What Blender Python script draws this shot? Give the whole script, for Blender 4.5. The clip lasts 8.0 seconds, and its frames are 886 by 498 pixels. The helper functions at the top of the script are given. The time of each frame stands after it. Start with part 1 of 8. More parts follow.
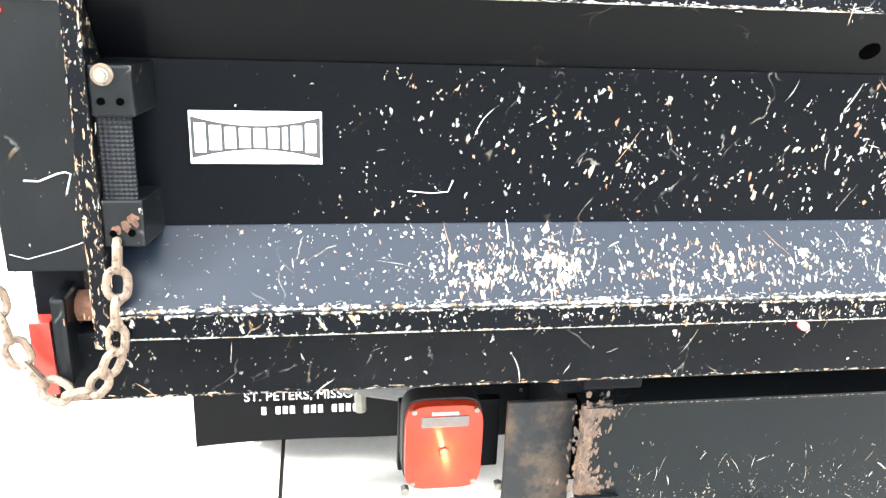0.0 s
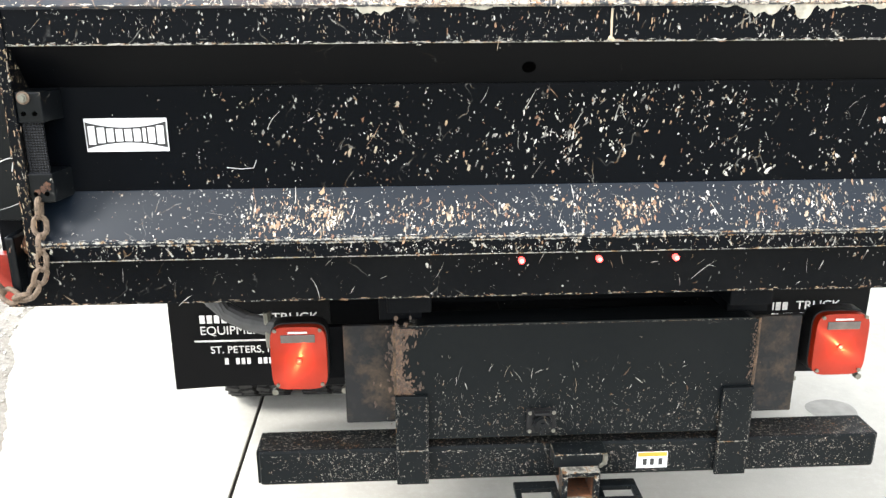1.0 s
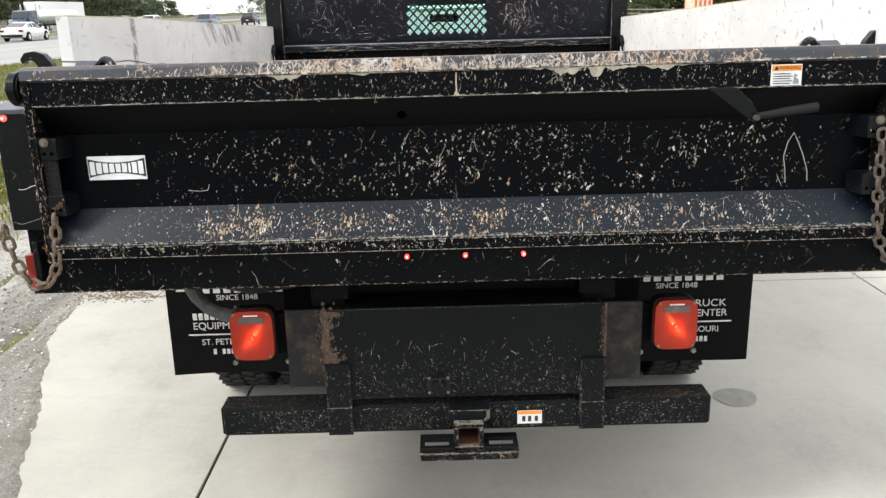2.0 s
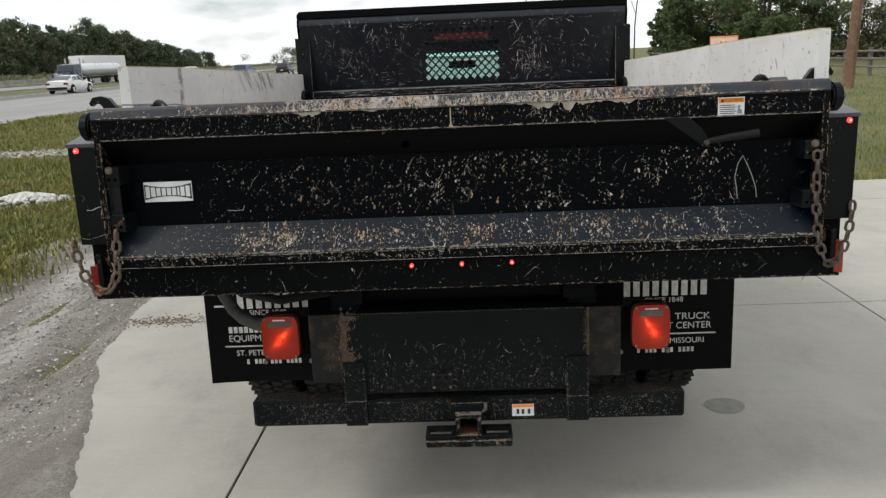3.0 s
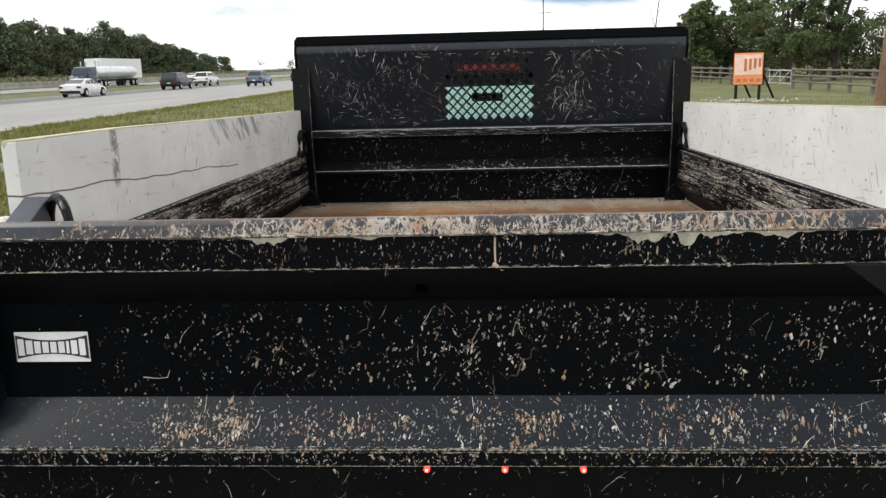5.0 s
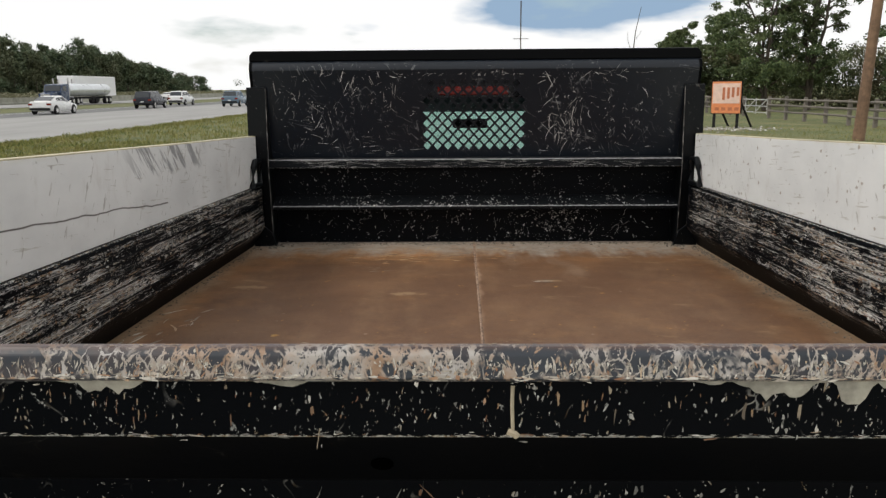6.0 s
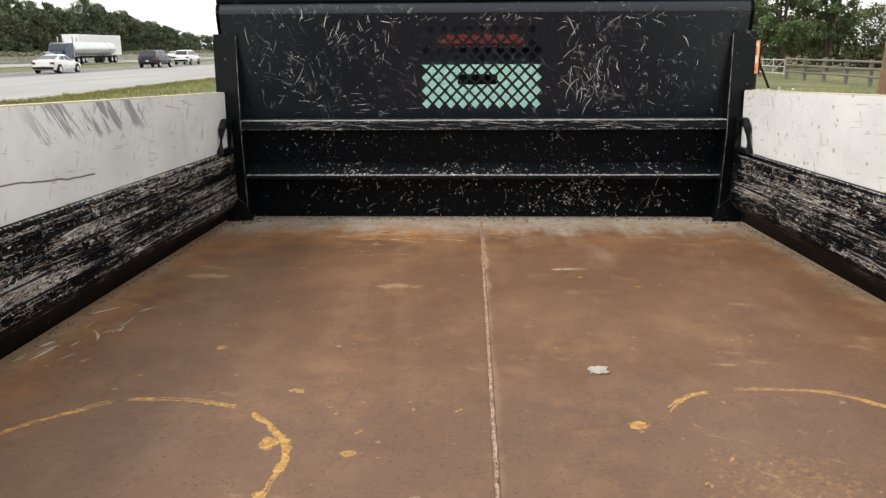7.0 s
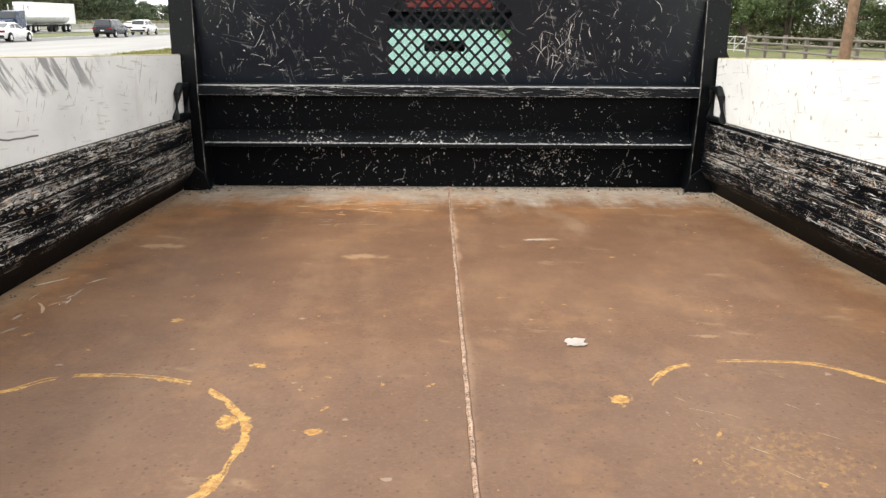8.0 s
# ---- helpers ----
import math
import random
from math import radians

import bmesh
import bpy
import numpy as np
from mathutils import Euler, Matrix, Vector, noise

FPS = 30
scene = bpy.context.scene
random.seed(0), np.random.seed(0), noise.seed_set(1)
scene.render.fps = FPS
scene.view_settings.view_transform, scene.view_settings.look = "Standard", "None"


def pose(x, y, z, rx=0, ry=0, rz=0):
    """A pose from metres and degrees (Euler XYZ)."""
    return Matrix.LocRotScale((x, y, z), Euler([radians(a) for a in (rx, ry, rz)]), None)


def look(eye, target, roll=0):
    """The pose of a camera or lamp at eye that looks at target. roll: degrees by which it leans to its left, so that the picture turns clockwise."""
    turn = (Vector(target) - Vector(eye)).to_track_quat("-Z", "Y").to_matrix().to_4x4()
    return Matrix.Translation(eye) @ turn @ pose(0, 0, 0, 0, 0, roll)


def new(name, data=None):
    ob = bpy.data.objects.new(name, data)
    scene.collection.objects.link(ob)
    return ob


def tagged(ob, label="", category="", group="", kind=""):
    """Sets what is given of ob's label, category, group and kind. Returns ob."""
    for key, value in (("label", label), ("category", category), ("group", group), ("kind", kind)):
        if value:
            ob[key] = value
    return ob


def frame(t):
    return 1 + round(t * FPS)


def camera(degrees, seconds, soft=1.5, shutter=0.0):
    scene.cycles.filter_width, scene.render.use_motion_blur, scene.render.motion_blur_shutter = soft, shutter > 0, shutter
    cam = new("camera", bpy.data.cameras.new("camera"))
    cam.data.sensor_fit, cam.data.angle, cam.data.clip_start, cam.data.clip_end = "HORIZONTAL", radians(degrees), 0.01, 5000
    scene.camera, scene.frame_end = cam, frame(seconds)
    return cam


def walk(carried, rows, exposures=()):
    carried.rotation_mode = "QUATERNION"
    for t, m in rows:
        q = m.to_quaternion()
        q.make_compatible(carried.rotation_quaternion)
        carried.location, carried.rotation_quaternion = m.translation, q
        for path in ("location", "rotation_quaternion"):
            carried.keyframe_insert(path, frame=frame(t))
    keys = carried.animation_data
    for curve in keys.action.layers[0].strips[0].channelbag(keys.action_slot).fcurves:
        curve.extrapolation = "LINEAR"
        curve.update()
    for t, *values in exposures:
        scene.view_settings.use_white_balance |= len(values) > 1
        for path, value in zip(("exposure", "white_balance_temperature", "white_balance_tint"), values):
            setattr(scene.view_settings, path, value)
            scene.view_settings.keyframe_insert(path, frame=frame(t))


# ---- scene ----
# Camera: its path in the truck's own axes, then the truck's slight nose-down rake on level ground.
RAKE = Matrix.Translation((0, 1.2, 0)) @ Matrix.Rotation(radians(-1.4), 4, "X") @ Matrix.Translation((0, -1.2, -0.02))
cam = camera(57.5, 8.0, soft=1.4)
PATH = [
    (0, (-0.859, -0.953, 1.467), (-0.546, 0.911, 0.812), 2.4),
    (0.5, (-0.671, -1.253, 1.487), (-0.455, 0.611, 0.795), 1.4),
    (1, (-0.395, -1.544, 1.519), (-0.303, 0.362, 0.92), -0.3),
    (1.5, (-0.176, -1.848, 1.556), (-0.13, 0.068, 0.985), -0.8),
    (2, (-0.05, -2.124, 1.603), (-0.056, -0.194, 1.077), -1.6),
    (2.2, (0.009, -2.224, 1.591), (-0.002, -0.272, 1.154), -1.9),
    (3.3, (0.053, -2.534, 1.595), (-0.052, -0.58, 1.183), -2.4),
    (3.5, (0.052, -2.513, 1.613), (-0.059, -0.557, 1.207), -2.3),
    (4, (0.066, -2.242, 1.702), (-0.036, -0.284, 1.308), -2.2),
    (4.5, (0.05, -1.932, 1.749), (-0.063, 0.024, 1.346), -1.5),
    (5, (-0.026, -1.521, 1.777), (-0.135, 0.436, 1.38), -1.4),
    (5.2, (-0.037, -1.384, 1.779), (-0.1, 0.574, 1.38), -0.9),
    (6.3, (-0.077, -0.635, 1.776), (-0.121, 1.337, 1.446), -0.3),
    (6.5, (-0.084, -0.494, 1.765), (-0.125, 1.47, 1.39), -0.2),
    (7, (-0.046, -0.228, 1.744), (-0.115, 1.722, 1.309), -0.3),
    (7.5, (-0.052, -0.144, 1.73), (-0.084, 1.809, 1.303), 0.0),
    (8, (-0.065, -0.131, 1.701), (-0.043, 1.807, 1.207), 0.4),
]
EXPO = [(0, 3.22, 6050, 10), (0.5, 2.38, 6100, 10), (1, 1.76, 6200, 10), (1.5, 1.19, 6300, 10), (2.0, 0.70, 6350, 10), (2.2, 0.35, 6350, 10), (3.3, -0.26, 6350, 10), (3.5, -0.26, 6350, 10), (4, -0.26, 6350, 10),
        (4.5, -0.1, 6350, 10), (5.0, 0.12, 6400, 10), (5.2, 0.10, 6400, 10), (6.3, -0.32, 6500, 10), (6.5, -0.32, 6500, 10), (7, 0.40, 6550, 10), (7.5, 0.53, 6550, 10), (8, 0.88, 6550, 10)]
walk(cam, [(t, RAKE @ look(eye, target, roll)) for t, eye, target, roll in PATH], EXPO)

# ---- world and sun: a bright, mostly clouded sky ----
SUN_EL, SUN_AZ = radians(46), radians(248)
world = bpy.data.worlds.new("sky")
scene.world = world
world.use_nodes = True
wt = world.node_tree
wt.nodes.clear()
w_out = wt.nodes.new("ShaderNodeOutputWorld")
w_sky = wt.nodes.new("ShaderNodeTexSky")
w_sky.sky_type, w_sky.sun_disc, w_sky.sun_elevation, w_sky.sun_rotation = "NISHITA", False, SUN_EL, SUN_AZ
w_bg = wt.nodes.new("ShaderNodeBackground")
w_bg.inputs["Strength"].default_value = 0.13
w_cl = wt.nodes.new("ShaderNodeBackground")
w_cl.inputs["Strength"].default_value = 1.2
w_tc = wt.nodes.new("ShaderNodeTexCoord")
w_map = wt.nodes.new("ShaderNodeMapping")
w_map.inputs["Scale"].default_value = (2.2, 2.2, 8.0)
w_map.inputs["Location"].default_value = (0.35, 0.2, 0.1)
w_n = wt.nodes.new("ShaderNodeTexNoise")
w_n.inputs["Scale"].default_value, w_n.inputs["Detail"].default_value, w_n.inputs["Roughness"].default_value = 1.3, 7, 0.55
w_r = wt.nodes.new("ShaderNodeValToRGB")
w_r.color_ramp.elements[0].position, w_r.color_ramp.elements[1].position = 0.32, 0.42
w_n2 = wt.nodes.new("ShaderNodeTexNoise")
w_n2.inputs["Scale"].default_value, w_n2.inputs["Detail"].default_value = 2.6, 6
w_r2 = wt.nodes.new("ShaderNodeValToRGB")
w_r2.color_ramp.elements[0].position, w_r2.color_ramp.elements[0].color = 0.20, (0.31, 0.44, 0.60, 1)
w_r2.color_ramp.elements[1].position, w_r2.color_ramp.elements[1].color = 0.38, (1.0, 1.0, 0.99, 1)
w_mix = wt.nodes.new("ShaderNodeMixShader")


def w_math(op, a, b=0.0, clamp=False):
    n = wt.nodes.new("ShaderNodeMath")
    n.operation, n.use_clamp = op, clamp
    for socket, v in zip(n.inputs, (a, b)):
        if isinstance(v, bpy.types.NodeSocket):
            wt.links.new(v, socket)
        else:
            socket.default_value = v
    return n.outputs[0]


# a low blue-grey bank of cloud ahead, a little to the east of north
w_sep = wt.nodes.new("ShaderNodeSeparateXYZ")
wt.links.new(w_tc.outputs["Generated"], w_sep.inputs[0])
w_fwd = w_math("MAXIMUM", w_sep.outputs[1], 0.01)
w_u = w_math("DIVIDE", w_math("SUBTRACT", w_math("DIVIDE", w_sep.outputs[0], w_fwd), 0.13), 0.21)
w_e = w_math("DIVIDE", w_math("SUBTRACT", w_math("DIVIDE", w_sep.outputs[2], w_fwd), 0.098), 0.050)
w_far = w_math("SQRT", w_math("ADD", w_math("MULTIPLY", w_u, w_u), w_math("MULTIPLY", w_e, w_e)))
w_bank = w_math("MULTIPLY", w_math("SUBTRACT", 1.0, w_far, True), 0.75)
w_shade = w_math("SUBTRACT", w_n2.outputs["Fac"], w_bank)
for a, b in ((w_tc.outputs["Generated"], w_map.inputs[0]), (w_map.outputs[0], w_n.inputs["Vector"]), (w_map.outputs[0], w_n2.inputs["Vector"]),
             (w_n.outputs["Fac"], w_r.inputs[0]), (w_shade, w_r2.inputs[0]), (w_r2.outputs[0], w_cl.inputs["Color"]),
             (w_sky.outputs[0], w_bg.inputs["Color"]), (w_r.outputs[0], w_mix.inputs[0]), (w_bg.outputs[0], w_mix.inputs[1]),
             (w_cl.outputs[0], w_mix.inputs[2]), (w_mix.outputs[0], w_out.inputs[0])):
    wt.links.new(a, b)
sun = new("sun", bpy.data.lights.new("sun", "SUN"))
sun.data.energy, sun.data.angle, sun.data.color = 2.0, radians(14), (1.0, 0.96, 0.90)
sun.matrix_world = look((0, 0, 0), (-math.sin(SUN_AZ) * math.cos(SUN_EL), -math.cos(SUN_AZ) * math.cos(SUN_EL), -math.sin(SUN_EL)))


# ---- node helpers ----
class Nodes:
    """A small builder for one node material."""

    def __init__(self, name, rough=0.5, metal=0.0):
        self.m = bpy.data.materials.new(name)
        self.m.use_nodes = True
        self.t = self.m.node_tree
        self.p = self.t.nodes["Principled BSDF"]
        self.p.inputs["Roughness"].default_value, self.p.inputs["Metallic"].default_value = rough, metal
        self.co = self.t.nodes.new("ShaderNodeTexCoord").outputs["Object"]

    def put(self, socket, v):
        if isinstance(v, bpy.types.NodeSocket):
            self.t.links.new(v, socket)
        elif isinstance(v, (tuple, list)) and len(v) == 3 and socket.type == "RGBA":
            socket.default_value = (*v, 1)
        else:
            socket.default_value = v

    def math(self, op, a, b=0.0, c=0.0, clamp=False):
        n = self.t.nodes.new("ShaderNodeMath")
        n.operation, n.use_clamp = op, clamp
        for i, v in enumerate((a, b, c)):
            self.put(n.inputs[i], v)
        return n.outputs[0]

    def step(self, v, lo, hi):
        n = self.t.nodes.new("ShaderNodeMapRange")
        n.interpolation_type = "SMOOTHSTEP"
        for k, x in (("Value", v), ("From Min", lo), ("From Max", hi)):
            self.put(n.inputs[k], x)
        return n.outputs[0]

    def mix(self, f, a, b):
        n = self.t.nodes.new("ShaderNodeMix")
        n.data_type = "RGBA"
        self.put(n.inputs[0], f), self.put(n.inputs[6], a), self.put(n.inputs[7], b)
        return n.outputs[2]

    def scaled(self, s, turn=(0, 0, 0), co=None, loc=(0, 0, 0)):
        co = co or self.co
        if any(turn):
            r = self.t.nodes.new("ShaderNodeMapping")
            r.inputs["Rotation"].default_value = [radians(a) for a in turn]
            self.t.links.new(co, r.inputs[0])
            co = r.outputs[0]
        n = self.t.nodes.new("ShaderNodeMapping")
        n.inputs["Scale"].default_value = s if isinstance(s, tuple) else (s, s, s)
        n.inputs["Location"].default_value = loc
        self.t.links.new(co, n.inputs[0])
        return n.outputs[0]

    def noise(self, scale, detail=3, rough=0.5, co=None, colour=False, distort=0.0):
        n = self.t.nodes.new("ShaderNodeTexNoise")
        n.inputs["Scale"].default_value, n.inputs["Detail"].default_value = scale, detail
        n.inputs["Roughness"].default_value, n.inputs["Distortion"].default_value = rough, distort
        self.t.links.new(co or self.co, n.inputs["Vector"])
        return n.outputs["Color" if colour else "Fac"]

    def voronoi(self, scale, co=None, feature="F1"):
        n = self.t.nodes.new("ShaderNodeTexVoronoi")
        n.feature = feature
        n.inputs["Scale"].default_value = scale
        self.t.links.new(co or self.co, n.inputs["Vector"])
        return n

    def xyz(self, co=None):
        n = self.t.nodes.new("ShaderNodeSeparateXYZ")
        self.t.links.new(co or self.co, n.inputs[0])
        return n.outputs

    def warp(self, co, scale, amount):
        n = self.t.nodes.new("ShaderNodeVectorMath")
        n.operation = "MULTIPLY_ADD"
        self.t.links.new(self.noise(scale, 3, 0.6, co, True), n.inputs[0])
        n.inputs[1].default_value = (amount, amount, amount)
        self.t.links.new(co, n.inputs[2])
        return n.outputs[0]

    def ramp(self, v, stops):
        n = self.t.nodes.new("ShaderNodeValToRGB")
        e = n.color_ramp.elements
        while len(e) < len(stops):
            e.new(0.5)
        for i, (p, c) in enumerate(stops):
            e[i].position, e[i].color = p, (*c, 1)
        self.put(n.inputs[0], v)
        return n.outputs[0]

    def bump(self, h, strength=0.3, distance=0.002):
        n = self.t.nodes.new("ShaderNodeBump")
        n.inputs["Strength"].default_value, n.inputs["Distance"].default_value = strength, distance
        self.put(n.inputs["Height"], h)
        self.t.links.new(n.outputs[0], self.p.inputs["Normal"])

    def chips(self, scale, size, share, turn=(0, 0, 0), squash=(1, 1, 1), loc=(0, 0, 0)):
        """Flakes of lost paint: mask and a random number per flake. share may be a socket, 0 to 1."""
        co = self.warp(self.scaled(tuple(scale * s for s in squash), turn, None, loc), 2.2, 0.55)
        v = self.voronoi(1.0, co)
        c = self.xyz(v.outputs["Color"])
        on = self.math("LESS_THAN", c[0], share)
        far = self.math("MULTIPLY_ADD", c[1], size, size * 0.25)
        m = self.math("MULTIPLY", on, self.step(self.math("SUBTRACT", far, v.outputs["Distance"]), 0.0, 0.06))
        return m, c[2]

    def flecks(self, scale, level, turn=(0, 0, 0), squash=(1, 1, 1), loc=(0, 0, 0)):
        """Ragged flakes: stretched noise above a level, which may be a socket."""
        n = self.noise(scale, 4, 0.62, self.scaled(squash, turn, None, loc))
        return self.step(self.math("SUBTRACT", n, level), 0.0, 0.035)

    def hairs(self, scale, width, turn, lo, hi, loc=(0, 0, 0)):
        """Long fine scratches that run along the turned height."""
        n = self.noise(scale, 2, 0.5, self.scaled((2.6, 2.6, 0.26), turn, None, loc))
        line = self.math("SUBTRACT", 1.0, self.step(self.math("ABSOLUTE", self.math("SUBTRACT", n, 0.5)), width * 0.35, width))
        return self.math("MULTIPLY", line, self.step(self.noise(7.5, 4, 0.6, self.scaled(1.0, (0, 0, 0), None, loc)), lo, hi))

    def scratches(self, scale, width, lo, hi, turn=(0, 0, 0), squash=(1, 1, 1), warp=0.5):
        co = self.warp(self.scaled(tuple(scale * s for s in squash), turn), 1.3, warp)
        v = self.voronoi(1.0, co, "DISTANCE_TO_EDGE")
        line = self.math("SUBTRACT", 1.0, self.step(v.outputs["Distance"], width * 0.4, width))
        return self.math("MULTIPLY", line, self.step(self.noise(scale * 0.8, 3, 0.6), lo, hi))

    def done(self, colour=None, rough=None):
        if colour is not None:
            self.put(self.p.inputs["Base Color"], colour)
        if rough is not None:
            self.put(self.p.inputs["Roughness"], rough)
        return self.m


def plain(name, colour, rough=0.5, metal=0.0, vary=0.25, scale=30.0, bump=0.1, spec=0.5):
    """A surface of one colour with fine and broad unevenness."""
    b = Nodes(name, rough, metal)
    b.p.inputs["Specular IOR Level"].default_value = spec
    n = b.math("ADD", b.math("MULTIPLY", b.noise(scale, 4, 0.6), 0.6), b.math("MULTIPLY", b.noise(scale * 0.13, 2), 0.4))
    dark, light = tuple(c * (1 - vary) for c in colour), tuple(min(1, c * (1 + vary)) for c in colour)
    if bump:
        b.bump(b.noise(scale * 4, 3), bump, 0.001)
    return b.done(b.mix(b.step(n, 0.3, 0.7), dark, light), b.math("MULTIPLY_ADD", n, 0.25, rough - 0.12))


CHIP = [(0.0, (0.06, 0.06, 0.058)), (0.28, (0.20, 0.196, 0.182)), (0.48, (0.33, 0.318, 0.285)), (0.66, (0.22, 0.175, 0.115)), (0.85, (0.16, 0.095, 0.05)), (1.0, (0.11, 0.05, 0.025))]


GREY = [(0.0, (0.12, 0.122, 0.126)), (0.5, (0.40, 0.40, 0.40)), (1.0, (0.24, 0.235, 0.22))]


PALE = [(0.0, (0.10, 0.10, 0.098)), (0.3, (0.30, 0.295, 0.275)), (0.52, (0.42, 0.405, 0.365)), (0.72, (0.30, 0.25, 0.18)), (1.0, (0.16, 0.08, 0.04))]
TAN = [(0.0, (0.06, 0.045, 0.03)), (0.4, (0.18, 0.14, 0.085)), (0.6, (0.28, 0.265, 0.23)), (1.0, (0.12, 0.07, 0.04))]
DULL = [(0.0, (0.04, 0.038, 0.032)), (0.35, (0.13, 0.125, 0.11)), (0.52, (0.20, 0.19, 0.165)), (0.68, (0.12, 0.085, 0.05)), (1.0, (0.09, 0.042, 0.02))]
SIDE = [(0.0, (0.10, 0.10, 0.10)), (0.35, (0.30, 0.30, 0.295)), (0.52, (0.58, 0.57, 0.55)), (0.66, (0.36, 0.30, 0.22)), (0.82, (0.28, 0.18, 0.10)), (1.0, (0.16, 0.08, 0.04))]


def black_paint(name, share=0.3, scale=120, scratch=0.5, rough=0.32, dust=0.05, edges=(), ends=0.0, streak=None, base=(0.0011, 0.0016, 0.0026), spec=0.065, big=0.3, long=0.0, zone=None, flake=CHIP, peel=None, clump=0.42):
    """Worn black enamel: fine flakes, a few larger ones, hairline scratches, thin dust, bare bright edges at the heights given."""
    b = Nodes(name, rough)
    b.p.inputs["Specular IOR Level"].default_value = spec
    x, y, z = b.xyz()
    patch = b.step(b.noise(6.5, 5, 0.7), 0.30, 0.70)
    dens = b.math("MULTIPLY", b.math("MULTIPLY_ADD", patch, clump, 1.0 - clump), share)
    if ends:
        dens = b.math("MULTIPLY", dens, b.math("MULTIPLY_ADD", b.step(b.math("ABSOLUTE", b.math("SUBTRACT", x, 0.02)), ends * 0.55, ends), -0.85, 1.0))
    if zone:
        dens = b.math("MULTIPLY", dens, b.math("SUBTRACT", 1.0, b.step(b.math("MULTIPLY_ADD", b.noise(6, 3), 0.12, z), *zone)))
    level = b.math("MULTIPLY_ADD", dens, -0.22, 0.765)
    m1 = b.flecks(scale * 1.1, level, (0, 34, 0), (1.0, 1.0, 0.5))
    m2 = b.flecks(scale * 1.9, b.math("ADD", level, 0.008), (0, -8, 0), (1.2, 1.2, 0.44), (3, 1, 7))
    m3 = b.flecks(scale * 0.8, b.math("ADD", level, 0.05 - 0.05 * big), (0, -34, 0), (1.5, 1.5, 0.5), (1, 5, 2))
    mask = b.math("MAXIMUM", m1, b.math("MAXIMUM", m2, m3))
    rnd = b.step(b.noise(34, 5, 0.75), 0.32, 0.70)
    if long:
        for k, (ang, ls) in enumerate(((14, 6), (-30, 7), (36, 6), (-8, 8), (76, 7), (22, 9))):
            mask = b.math("MAXIMUM", mask, b.math("MULTIPLY", b.hairs(ls, 0.0085, (0, ang, 0), 0.57, 0.615, (k * 1.7, 3 + k, k * 2)), long))
    if scratch:
        s1 = b.scratches(9, 0.012, 0.60, 0.70, turn=(20, 35, 10), squash=(1, 1, 0.5), warp=0.9)
        s2 = b.scratches(17, 0.016, 0.60, 0.72, turn=(10, -40, 60), squash=(1.3, 1, 0.4), warp=0.6)
        mask = b.math("MAXIMUM", mask, b.math("MULTIPLY", b.math("MAXIMUM", s1, s2), scratch))
    if streak:
        row = b.noise(62, 4, 0.65, b.scaled((0.1, 0.012, 1), loc=(0, 0, 3)))
        lvl = b.math("MULTIPLY_ADD", row, -0.60, b.math("MULTIPLY_ADD", patch, -0.12, 0.985))
        k = b.flecks(streak, lvl, (0, 0, 0), (1, 0.05, 1))
        k2 = b.flecks(streak * 1.2, b.math("ADD", lvl, -0.005), (14, 0, 0), (1, 0.5, 0.8), (2, 5, 1))
        k3 = b.flecks(streak * 1.6, lvl, (-50, 0, 0), (1, 0.45, 1), (5, 2, 4))
        mask = b.math("MAXIMUM", mask, b.math("MULTIPLY", b.math("MAXIMUM", k, b.math("MAXIMUM", k2, k3)), b.math("MULTIPLY", b.step(z, 1.10, 1.16), 0.95)))
    for h, wide, much in edges:
        d = b.math("ABSOLUTE", b.math("SUBTRACT", z, h))
        e = b.math("SUBTRACT", b.math("MULTIPLY_ADD", b.noise(120, 5, 0.75), wide * 4.0, (much - 2.25) * wide), d)
        mask = b.math("MAXIMUM", mask, b.step(e, 0.0, wide * 0.25))
    if peel:
        reach = b.math("MULTIPLY", b.step(b.noise(3.6, 4, 0.6, b.scaled(1.0, loc=(2.4, 0, 0))), 0.55, 0.70), b.math("MULTIPLY_ADD", b.noise(38, 5, 0.7), 1.6, -0.25))
        mask = b.math("MAXIMUM", mask, b.step(b.math("SUBTRACT", b.math("MULTIPLY", reach, peel[1]), b.math("SUBTRACT", peel[0], z)), 0.0, 0.002))
    film = b.math("MULTIPLY", b.step(b.math("MULTIPLY_ADD", b.noise(70, 4, 0.7), 0.35, b.noise(4, 6, 0.65)), 0.45, 0.95), dust)
    paint_c = b.mix(film, base, (0.10, 0.095, 0.085))
    col = b.mix(mask, paint_c, b.ramp(rnd, flake))
    b.bump(b.math("MULTIPLY_ADD", mask, -0.6, b.math("MULTIPLY", b.noise(60, 3), 0.4)), 0.25, 0.0015)
    return b.done(col, b.math("MAXIMUM", b.math("MULTIPLY", mask, 0.7), b.math("MULTIPLY_ADD", film, 0.5, rough)))


GATE_BLACK = black_paint("gate_black_paint", 0.50, 90, 0.35, 0.30, 0.006, ends=1.25, big=0.0, spec=0.05)
# Ledge base is bluer than the gate's: sky reflection put into the colour.
LEDGE_SHEEN = black_paint("ledge_sheen_paint", 0.66, 80, 0.4, 0.36, 0.012, edges=((1.068, 0.006, 0.6),), ends=1.5, spec=0.25, base=(0.0026, 0.0056, 0.0104), big=0.2, clump=0.56)
RAIL_BLACK = black_paint("rail_black_paint", 0.62, 88, 0.5, 0.34, 0.0, edges=((1.437, 0.004, 0.6), (1.504, 0.006, 0.5)), flake=PALE)
BAND_BLACK = black_paint("underside_black_paint", 0.0, 60, 0.1, 0.30, 0.004, spec=0.065, base=(0.0013, 0.0015, 0.002))
